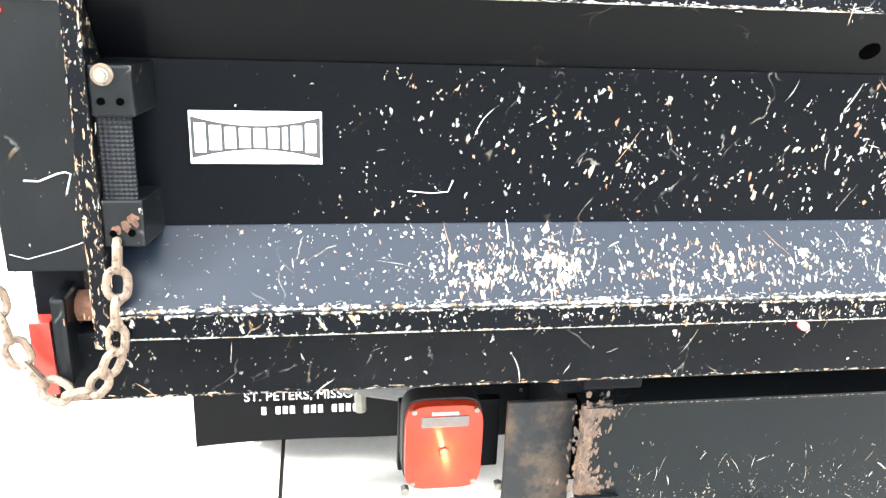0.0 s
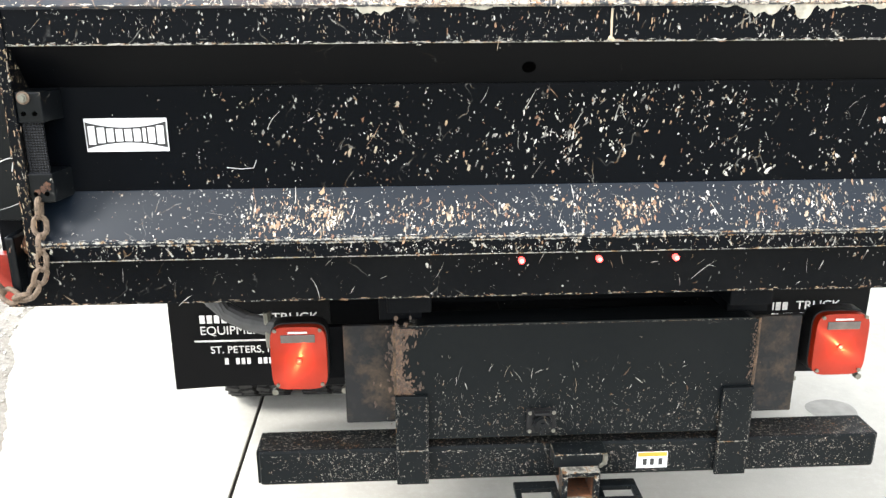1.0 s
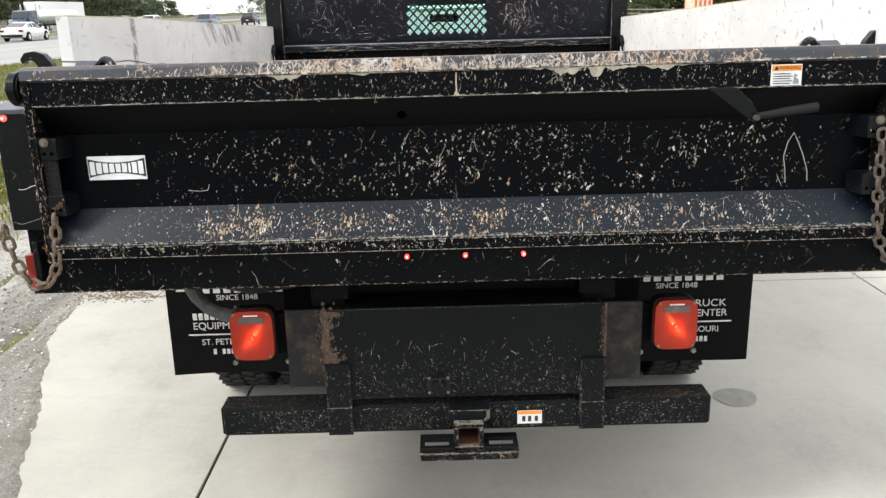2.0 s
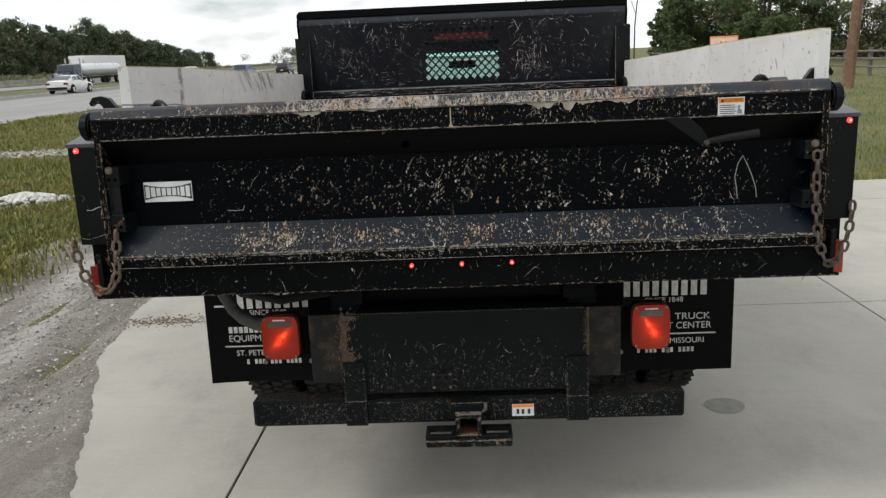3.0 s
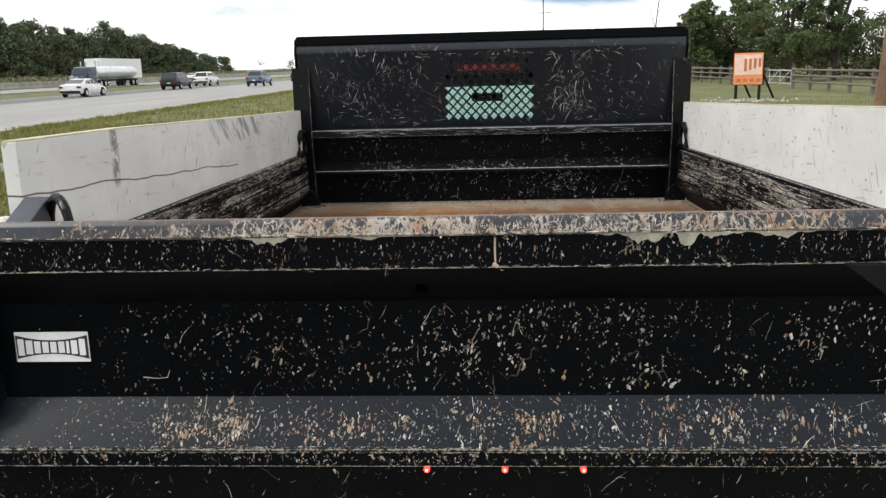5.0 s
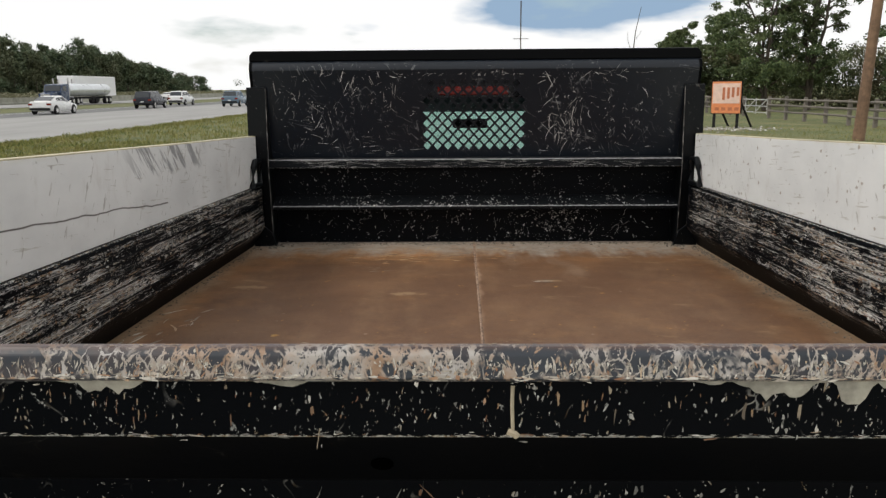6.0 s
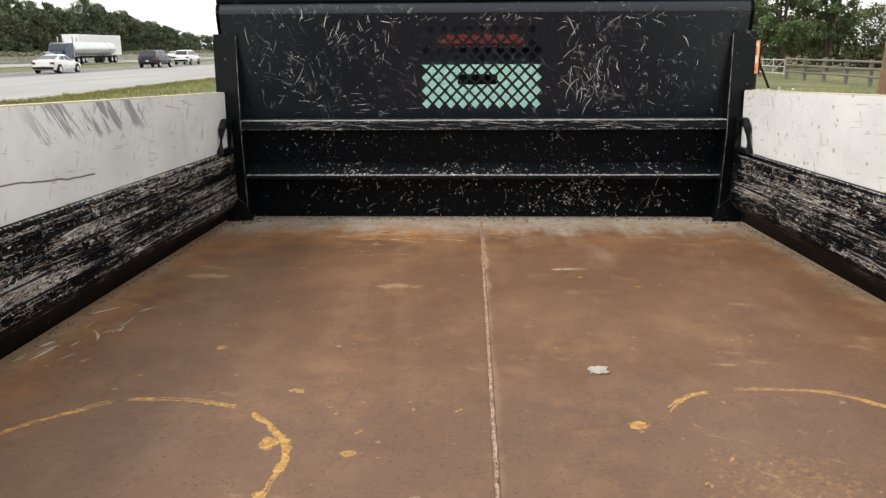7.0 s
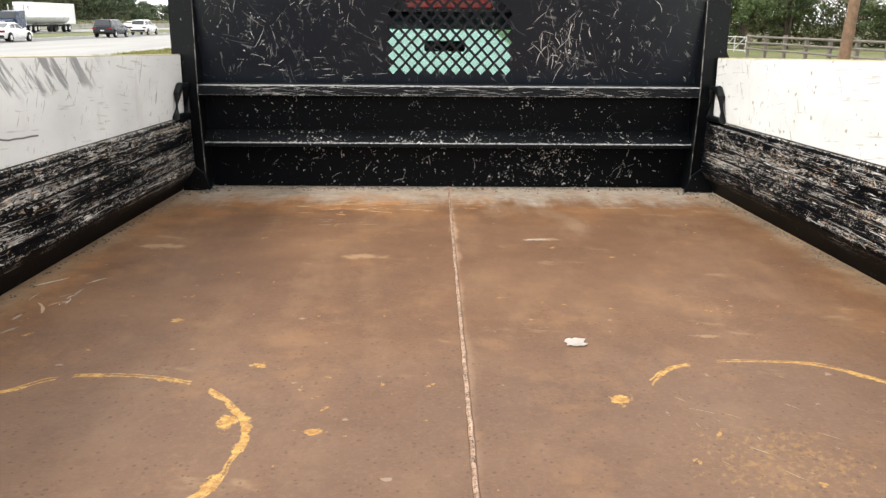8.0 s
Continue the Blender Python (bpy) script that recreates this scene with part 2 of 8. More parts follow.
SILL_BLACK = black_paint("sill_black_paint", 0.46, 80, 0.45, 0.36, 0.03, edges=((0.918, 0.004, 0.3),))
HITCH_BLACK = black_paint("hitch_black_paint", 0.6, 112, 0.4, 0.42, 0.02, zone=(0.66, 0.82), edges=((0.484, 0.003, 0.75), (0.391, 0.004, 0.6), (0.800, 0.003, 0.4)), base=(0.0036, 0.0048, 0.0056), big=0.15, flake=DULL, spec=0.10)
COLLAR_BLACK = black_paint("collar_black_paint", 1.0, 110, 0.5, 0.42, 0.06, edges=((0.452, 0.004, 0.9), (0.438, 0.003, 0.8), (0.376, 0.003, 0.8), (0.362, 0.004, 0.9), (0.338, 0.004, 0.8)), base=(0.003, 0.004, 0.005), flake=DULL)
# Upper headboard's blue base stands in for a cool sheen on black paint.
HEAD_SHEEN = black_paint("headboard_sheen_paint", 0.34, 80, 0.25, 0.36, 0.02, long=0.35, flake=GREY, base=(0.0034, 0.0064, 0.0118), spec=0.42)
SIDE_BLACK = black_paint("side_black_paint", 0.2, 70, 0.3, 0.5, 0.0, streak=190, spec=0.03, edges=((1.382, 0.005, 0.5),), flake=SIDE)
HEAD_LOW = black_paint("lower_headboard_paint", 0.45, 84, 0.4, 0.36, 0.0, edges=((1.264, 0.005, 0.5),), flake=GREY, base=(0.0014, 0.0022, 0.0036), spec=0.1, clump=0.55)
RIB_BLACK = black_paint("rib_black_paint", 0.5, 85, 0.4, 0.4, 0.03, edges=((1.264, 0.004, 0.95), (1.519, 0.004, 0.8), (1.478, 0.003, 0.4)), flake=GREY, base=(0.0024, 0.0034, 0.005), spec=0.16)
FLANGE_BLACK = black_paint("flange_black_paint", 0.74, 75, 0.5, 0.36, 0.0, edges=((1.061, 0.005, 0.5), (1.031, 0.003, 0.75)))
POST_BLACK = black_paint("post_black_paint", 0.4, 80, 0.3, 0.28, 0.03, spec=0.17, base=(0.0018, 0.0026, 0.0036))
STILE_BLACK = black_paint("stile_black_paint", 0.82, 100, 0.6, 0.4, 0.03, big=0.3, flake=TAN)
DARK_STEEL = black_paint("chassis_black", 0.3, 60, 0.1, 0.55, 0.02)


def worn_top():
    """Rail top: dark blue-grey film under a net of cream and tan scrapes, brown along the crest."""
    b = Nodes("worn_gate_top", 0.45)
    b.p.inputs["Specular IOR Level"].default_value = 0.42
    x, y, z = b.xyz()
    mid = b.math("SUBTRACT", 1.0, b.step(b.math("ABSOLUTE", b.math("ADD", x, 0.02)), 0.3, 1.15))
    broad = b.math("MULTIPLY_ADD", mid, 0.42, b.math("MULTIPLY_ADD", b.noise(5, 5, 0.65), 0.7, 0.10))
    net = None
    for k, (sc, turn, sq) in enumerate(((46, (0, 12, 0), (1, 1, 0.42)), (70, (0, -22, 0), (1, 1, 0.4)), (34, (0, 44, 0), (1, 1, 0.5)))):
        v = b.voronoi(1.0, b.warp(b.scaled(tuple(sc * q for q in sq), turn, None, (k, 2 * k, 1)), 1.6, 0.9), "DISTANCE_TO_EDGE")
        line = b.math("MULTIPLY", b.math("SUBTRACT", 1.0, b.step(v.outputs["Distance"], 0.02, 0.075)), b.step(b.math("MULTIPLY_ADD", broad, 0.5, b.noise(13, 4, 0.6, b.scaled(1.0, loc=(k * 2, 1, 3)))), 0.89, 0.99))
        net = line if net is None else b.math("MAXIMUM", net, line)
    flake = b.flecks(88, b.math("MULTIPLY_ADD", broad, -0.32, 0.845), (0, 6, 0), (1, 1, 0.32))
    flake = b.math("MAXIMUM", flake, b.flecks(74, b.math("MULTIPLY_ADD", broad, -0.32, 0.87), (0, -30, 0), (1, 1, 0.4), (3, 4, 2)))
    bare = b.math("MAXIMUM", net, flake)
    col = b.ramp(b.noise(14, 5, 0.65), [(0.28, (0.20, 0.09, 0.042)), (0.42, (0.34, 0.225, 0.145)), (0.55, (0.41, 0.365, 0.32)), (0.7, (0.45, 0.43, 0.41))])
    film = b.mix(b.noise(8, 4), (0.012, 0.016, 0.022), (0.040, 0.046, 0.056))
    film = b.mix(b.math("MULTIPLY", b.step(b.noise(7, 5, 0.7), 0.50, 0.66), 0.3), film, (0.12, 0.07, 0.05))
    crest = b.math("MULTIPLY", b.step(z, 1.5310, 1.5360), b.step(b.noise(11, 4), 0.25, 0.5))
    c = b.mix(b.math("MULTIPLY", crest, 0.55), b.mix(b.math("MULTIPLY", bare, 0.9), film, col), (0.105, 0.058, 0.045))
    b.bump(bare, 0.3, 0.0015)
    return b.done(c, b.math("MULTIPLY_ADD", bare, 0.3, 0.36))


def ringed_lens(name, cx, cz):
    """Lit red lens: fine rings round the bulb stretch every highlight into a ray through the middle."""
    b = Nodes(name, 0.42, 0.55)
    x, y, z = b.xyz()
    dx, dz = b.math("SUBTRACT", x, cx), b.math("SUBTRACT", z, cz)
    d = b.math("SQRT", b.math("ADD", b.math("MULTIPLY", dx, dx), b.math("MULTIPLY", dz, dz)))
    b.p.inputs["Anisotropic"].default_value = 1.0
    tan = b.t.nodes.new("ShaderNodeCombineXYZ")
    b.put(tan.inputs[0], dx), b.put(tan.inputs[2], dz)
    b.t.links.new(tan.outputs[0], b.p.inputs["Tangent"])
    b.p.inputs["Coat Weight"].default_value, b.p.inputs["Coat Roughness"].default_value = 0.25, 0.12
    b.put(b.p.inputs["Emission Color"], (1.0, 0.075, 0.012))
    b.put(b.p.inputs["Emission Strength"], b.math("MULTIPLY_ADD", b.math("SUBTRACT", 1.0, b.step(d, 0.0, 0.05)), 0.04, 0.012))
    return b.done(b.mix(b.noise(30, 3), (0.25, 0.014, 0.004), (0.36, 0.026, 0.007)))


def rust_floor():
    """Brown rusted plate: orange bloom, grey dust by the headboard, ring marks."""
    b = Nodes("rusted_plate", 0.62)
    b.p.inputs["Specular IOR Level"].default_value = 0.3
    x, y, z = b.xyz()
    broad = b.noise(2.2, 5, 0.6)
    base = b.ramp(broad, [(0.25, (0.092, 0.046, 0.024)), (0.5, (0.130, 0.065, 0.033)), (0.75, (0.168, 0.089, 0.045))])
    streak = b.noise(7, 5, 0.65, b.scaled((1.0, 0.35, 1)))
    base = b.mix(b.math("MULTIPLY", b.step(streak, 0.46, 0.70), 0.42), base, (0.22, 0.128, 0.068))
    grey = b.math("MULTIPLY", b.math("SUBTRACT", 1.0, b.step(b.math("MULTIPLY_ADD", b.noise(2.6, 4, 0.6), 0.9, y), 1.6, 2.3)), 0.4)
    base = b.mix(grey, base, (0.134, 0.087, 0.063))
    near = b.step(b.math("ADD", y, b.math("MULTIPLY", b.noise(3, 4), 0.9)), 3.2, 3.85)
    rim = b.math("MULTIPLY", b.step(b.math("ADD", b.math("ABSOLUTE", x), b.math("MULTIPLY", b.noise(4, 4), 0.35)), 1.1, 1.4), 0.55)
    orange = b.math("MULTIPLY", b.math("MAXIMUM", near, rim), b.step(b.noise(5, 6, 0.7, b.scaled((0.9, 1.1, 1))), 0.34, 0.60))
    base = b.mix(b.math("MULTIPLY", orange, b.math("MULTIPLY_ADD", b.step(x, -0.1, 0.35), -0.45, 0.9)), base, (0.38, 0.172, 0.060))
    ex, ey = b.math("SUBTRACT", x, 0.29), b.math("MULTIPLY", b.math("SUBTRACT", y, 2.80), 0.6)
    swirl = b.math("ADD", b.math("SQRT", b.math("ADD", b.math("MULTIPLY", ex, ex), b.math("MULTIPLY", ey, ey))), b.math("MULTIPLY", b.noise(5, 4), 0.05))
    swirl = b.math("MULTIPLY", b.step(swirl, 0.125, 0.160), b.math("SUBTRACT", 1.0, b.step(swirl, 0.190, 0.270)))
    swirl = b.math("MULTIPLY", swirl, b.step(b.noise(16, 5, 0.65, b.scaled((1.2, 0.3, 1))), 0.30, 0.62))
    base = b.mix(b.math("MULTIPLY", b.math("MULTIPLY", swirl, b.step(b.math("ADD", y, x), 2.9, 3.2)), 0.30), base, (0.33, 0.235, 0.16))
    scuffed = b.math("MULTIPLY", b.step(y, 2.75, 3.15), b.step(b.noise(8, 6, 0.72, b.scaled((0.55, 1.5, 1), loc=(1, 5, 2))), 0.55, 0.70))
    base = b.mix(b.math("MULTIPLY", scuffed, 0.5), base, (0.47, 0.31, 0.16))
    dust = b.step(b.math("ADD", y, b.math("MULTIPLY", b.noise(9, 5, 0.65, b.scaled((1.3, 0.3, 1))), 0.7)), 3.44, 3.74)
    base = b.mix(b.math("MULTIPLY", dust, b.math("MULTIPLY_ADD", b.step(b.noise(26, 5, 0.7), 0.35, 0.65), 0.35, 0.6)), base, (0.37, 0.33, 0.275))
    side = b.step(b.math("MULTIPLY_ADD", b.noise(7, 6, 0.7, b.scaled((1, 0.5, 1), loc=(2, 7, 1))), 0.30, b.math("ABSOLUTE", x)), 1.22, 1.36)
    base = b.mix(b.math("MULTIPLY", side, 0.75), base, (0.33, 0.235, 0.15))
    base = b.mix(b.math("MULTIPLY", b.step(b.noise(10, 6, 0.72), 0.42, 0.66), 0.32), base, (0.085, 0.045, 0.026))
    blot = b.math("MULTIPLY", b.step(b.noise(4.5, 6, 0.7, b.scaled(1.0, loc=(6, 3, 2))), 0.52, 0.68), 0.38)
    base = b.mix(blot, base, (0.24, 0.125, 0.055))
    spk = b.flecks(34, b.math("MULTIPLY_ADD", b.step(b.noise(2.3, 3, 0.5, b.scaled(1.0, loc=(1.3, 4, 2))), 0.45, 0.65), -0.07, 0.73), (0, 0, 20), (1, 0.7, 1))
    base = b.mix(b.math("MULTIPLY", spk, 0.8), base, (0.42, 0.23, 0.06))
    pale = b.math("MULTIPLY", b.step(b.noise(5.5, 4, 0.6, b.scaled((0.8, 1.7, 1), (0, 0, 15), None, (3, 1, 0))), 0.64, 0.74), 0.32)
    base = b.mix(pale, base, (0.36, 0.24, 0.13))
    rings = None
    for cx, cy, r, y_low, x_low, brk, gaps in ((-0.685, 1.085, 0.300, 0.2, -3.0, 0.30, ((-0.52, 0.025), (-0.80, 0.015))), (0.60, 1.175, 0.300, 1.262, 0.24, 0.22, ((0.340, 0.030), (0.505, 0.036)))):
        dx, dy = b.math("SUBTRACT", x, cx), b.math("SUBTRACT", y, cy)
        d = b.math("SQRT", b.math("ADD", b.math("MULTIPLY", dx, dx), b.math("MULTIPLY", dy, dy)))
        wob = b.math("MULTIPLY_ADD", b.noise(5, 3), 0.07, r - 0.035)
        off = b.math("ABSOLUTE", b.math("SUBTRACT", d, wob))
        thick = b.math("MULTIPLY", b.math("MULTIPLY_ADD", b.step(b.noise(11, 4, 0.6, b.scaled(1.0, loc=(4, cx, 1))), 0.42, 0.75), 0.015, 0.0042), b.math("MULTIPLY_ADD", b.noise(55, 4, 0.75), 2.2, -0.2))
        wear = b.step(b.noise(6.5, 4, 0.7, b.scaled(1.0, loc=(cx, 2, 4))), brk, brk + 0.06)
        ring = b.math("MULTIPLY", b.step(b.math("SUBTRACT", thick, off), 0.0, 0.003), wear)
        twin = b.math("ABSOLUTE", b.math("SUBTRACT", d, b.math("MULTIPLY_ADD", b.noise(8, 3), 0.02, b.math("ADD", wob, -0.001))))
        ring = b.math("MAXIMUM", ring, b.math("MULTIPLY", b.math("SUBTRACT", 1.0, b.step(twin, 0.0008, 0.0032)), b.math("MULTIPLY", wear, b.step(b.noise(40, 4, 0.7), 0.36, 0.5))))
        for gx, gw in gaps:
            ring = b.math("MULTIPLY", ring, b.step(b.math("ABSOLUTE", b.math("SUBTRACT", x, gx)), gw * 0.8, gw))
        ring = b.math("MULTIPLY", b.math("MULTIPLY", ring, b.step(y, y_low, y_low + 0.03)), b.step(x, x_low, x_low + 0.02))
        rings = ring if rings is None else b.math("MAXIMUM", rings, ring)
    for sx, sy, rx, ry in ((-0.685, 1.717, 0.026, 0.022), (-0.423, 1.438, 0.030, 0.022), (-0.274, 1.141, 0.030, 0.024), (0.291, 1.270, 0.030, 0.040), (-0.430, 1.175, 0.030, 0.06)):
        ex, ey = b.math("DIVIDE", b.math("SUBTRACT", x, sx), rx), b.math("DIVIDE", b.math("SUBTRACT", y, sy), ry)
        e = b.math("SQRT", b.math("ADD", b.math("MULTIPLY", ex, ex), b.math("MULTIPLY", ey, ey)))
        rings = b.math("MAXIMUM", rings, b.step(b.math("SUBTRACT", b.math("MULTIPLY", b.noise(48, 4, 0.7), 1.9), b.math("ADD", e, 0.35)), 0.0, 0.2))
    base = b.mix(b.math("MULTIPLY", rings, b.math("MULTIPLY_ADD", b.noise(70, 4, 0.75), 0.9, 0.3, clamp=True)), base, b.mix(b.step(b.noise(60, 4, 0.7), 0.35, 0.65), (0.34, 0.15, 0.03), (0.58, 0.37, 0.10)))
    for sx, sy, rx, ry in ((-0.289, 2.321, 0.13, 0.05), (0.309, 2.56, 0.09, 0.035), (-0.95, 2.45, 0.12, 0.07), (0.56, 1.62, 0.06, 0.02)):
        ex, ey = b.math("DIVIDE", b.math("SUBTRACT", x, sx), rx), b.math("DIVIDE", b.math("SUBTRACT", y, sy), ry)
        e = b.math("SQRT", b.math("ADD", b.math("MULTIPLY", ex, ex), b.math("MULTIPLY", ey, ey)))
        pale_spot = b.step(b.math("SUBTRACT", b.math("MULTIPLY", b.noise(26, 5, 0.7), 2.0), b.math("ADD", e, 0.35)), 0.0, 0.35)
        base = b.mix(b.math("MULTIPLY", pale_spot, 0.5), base, (0.36, 0.24, 0.13))
    ex, ey = b.math("SUBTRACT", x, 0.50), b.math("SUBTRACT", y, 1.05)
    zone = b.math("SUBTRACT", 1.0, b.step(b.math("SQRT", b.math("ADD", b.math("MULTIPLY", ex, ex), b.math("MULTIPLY", ey, ey))), 0.06, 0.26))
    base = b.mix(b.math("MULTIPLY", b.step(b.math("MULTIPLY_ADD", zone, 0.16, b.noise(95, 5, 0.75, b.scaled((1, 0.7, 1), (0, 0, 30)))), 0.64, 0.80), 0.42), base, (0.36, 0.20, 0.055))
    seam = b.math("SUBTRACT", 1.0, b.step(b.math("MULTIPLY_ADD", b.noise(9, 5, 0.7, b.scaled((1, 0.5, 1), loc=(3, 3, 0))), 0.060, b.math("ABSOLUTE", b.math("ADD", x, -0.006))), 0.022, 0.046))
    base = b.mix(b.math("MULTIPLY", seam, b.math("MULTIPLY_ADD", b.step(y, 1.2, 2.6), 0.45, 0.20)), base, (0.46, 0.31, 0.20))
    m, r = b.chips(5.5, 0.10, 0.06)
    base = b.mix(b.math("MULTIPLY", m, 0.8), base, (0.46, 0.25, 0.07))
    m, r = b.chips(95, 0.34, b.math("MULTIPLY_ADD", b.step(y, 1.1, 2.2), -0.22, 0.34))
    base = b.mix(b.math("MULTIPLY", m, 0.5), base, (0.05, 0.03, 0.022))
    base = b.mix(b.math("MULTIPLY", b.step(b.noise(110, 4, 0.75), 0.45, 0.75), 0.30), base, (0.24, 0.135, 0.08))
    m, r = b.chips(24, 0.16, 0.12, loc=(3, 8, 1))
    base = b.mix(b.math("MULTIPLY", m, 0.5), base, (0.35, 0.27, 0.2))
    b.bump(b.math("ADD", b.noise(120, 3), b.noise(14, 4)), 0.35, 0.0015)
    return b.done(base, b.math("MULTIPLY_ADD", b.noise(6, 4), 0.25, 0.46))


CRACK_Z = 1.556


def board_white():
    b = Nodes("white_board_paint", 0.55)
    x, y, z = b.xyz()
    base = b.ramp(b.noise(3.2, 5, 0.6, b.scaled((1, 0.5, 1))), [(0.3, (0.57, 0.575, 0.565)), (0.55, (0.69, 0.695, 0.68)), (0.8, (0.76, 0.76, 0.745))])
    grime = b.step(b.noise(9, 6, 0.7, b.scaled((1, 1, 0.4))), 0.55, 0.75)
    base = b.mix(b.math("MULTIPLY", grime, 0.35), base, (0.40, 0.36, 0.31))
    sm = b.noise(7, 4, 0.6, b.scaled((1, 2.6, 0.30), (-46, 0, 0)))
    zone = b.math("MULTIPLY", b.math("SUBTRACT", 1.0, b.step(b.math("ABSOLUTE", b.math("SUBTRACT", y, 2.15)), 0.22, 0.48)), b.math("LESS_THAN", x, 0))
    base = b.mix(b.math("MULTIPLY", b.math("MULTIPLY", b.math("MULTIPLY", b.step(sm, 0.50, 0.56), b.step(b.math("MULTIPLY_ADD", b.noise(16, 3), 0.06, z), 1.575, 1.60)), zone), 0.75), base, (0.13, 0.13, 0.135))
    drip = b.math("ABSOLUTE", b.math("SUBTRACT", b.math("MULTIPLY_ADD", b.noise(18, 3), 0.03, y), 0.90))
    drip = b.math("MULTIPLY", b.math("SUBTRACT", 1.0, b.step(drip, 0.008, 0.03)), b.math("LESS_THAN", x, 0))
    base = b.mix(b.math("MULTIPLY", b.math("MULTIPLY", drip, b.math("MULTIPLY", b.step(z, 1.49, 1.52), b.step(b.noise(30, 4, 0.7), 0.38, 0.52))), 0.8), base, (0.10, 0.09, 0.08))
    crack = b.math("SUBTRACT", z, b.math("MULTIPLY_ADD", b.noise(2.2, 3, 0.6), 0.05, b.math("MULTIPLY_ADD", y, -0.05, CRACK_Z - 0.025)))
    crack = b.math("MULTIPLY", b.math("SUBTRACT", 1.0, b.step(b.math("ABSOLUTE", crack), 0.0009, 0.0036)), b.math("MULTIPLY", b.math("LESS_THAN", y, 2.1), b.math("LESS_THAN", x, 0)))
    base = b.mix(b.math("MULTIPLY", crack, 0.95), base, (0.06, 0.05, 0.04))
    s = b.flecks(34, b.math("MULTIPLY_ADD", b.step(b.noise(2.5, 4, 0.6), 0.4, 0.7), -0.06, 0.655), (28, 0, 0), (1, 1.5, 0.26), (1, 6, 2))
    base = b.mix(b.math("MULTIPLY", s, 0.6), base, (0.22, 0.20, 0.15))
    lines = b.flecks(60, b.math("MULTIPLY_ADD", b.step(b.noise(3, 4, 0.6), 0.4, 0.7), -0.08, 0.655), (4, 0, 0), (1, 0.08, 1.2))
    base = b.mix(b.math("MULTIPLY", lines, 0.4), base, (0.26, 0.23, 0.16))
    m, r = b.chips(38, 0.24, 0.10, squash=(1, 0.8, 1))
    base = b.mix(b.math("MULTIPLY", m, 0.7), base, (0.24, 0.19, 0.13))
    edge = b.math("MULTIPLY", b.step(z, 1.652, 1.664), b.step(b.noise(12, 4), 0.35, 0.6))
    base = b.mix(b.math("MULTIPLY", edge, 0.2), base, (0.52, 0.46, 0.30))
    scuff = b.flecks(58, b.math("MULTIPLY_ADD", b.step(b.noise(2.1, 4, 0.6, b.scaled(1.0, loc=(4, 2, 7))), 0.46, 0.66), -0.09, 0.70), (-34, 0, 0), (1, 0.9, 0.55), (2, 3, 5))
    base = b.mix(b.math("MULTIPLY", scuff, 0.55), base, (0.17, 0.15, 0.12))
    b.bump(b.math("ADD", b.noise(40, 4), b.math("MULTIPLY", s, -0.5)), 0.2, 0.001)
    return b.done(base)


def concrete():
    b = Nodes("concrete_paving", 0.8)
    n = b.noise(1.3, 6, 0.6)
    col = b.ramp(n, [(0.3, (0.35, 0.338, 0.295)), (0.55, (0.43, 0.417, 0.365)), (0.8, (0.49, 0.477, 0.422))])
    stain = b.step(b.noise(2.6, 7, 0.7, b.scaled((1, 0.6, 1), loc=(5, 2, 0))), 0.46, 0.72)
    col = b.mix(b.math("MULTIPLY", stain, 0.5), col, (0.26, 0.245, 0.22))
    drag = b.noise(7, 5, 0.65, b.scaled((0.25, 1.6, 1), (0, 0, 8)))
    col = b.mix(b.math("MULTIPLY", b.step(drag, 0.5, 0.75), 0.35), col, (0.33, 0.315, 0.275))
    spots, rn = b.chips(9, 0.10, 0.10, loc=(2, 5, 0))
    col = b.mix(b.math("MULTIPLY", spots, 0.4), col, (0.22, 0.205, 0.18))
    grit = b.noise(260, 3, 0.7)
    col = b.mix(b.math("MULTIPLY", b.step(grit, 0.35, 0.75), 0.35), col, (0.30, 0.285, 0.26))
    col = b.mix(b.math("MULTIPLY", b.step(b.noise(40, 5, 0.75), 0.45, 0.7), 0.25), col, (0.52, 0.505, 0.46))
    b.bump(b.math("ADD", grit, b.noise(35, 3)), 0.25, 0.002)
    info = b.t.nodes.new("ShaderNodeObjectInfo").outputs["Random"]
    return b.done(b.mix(b.math("MULTIPLY", info, 0.18), col, (0.36, 0.35, 0.32)))


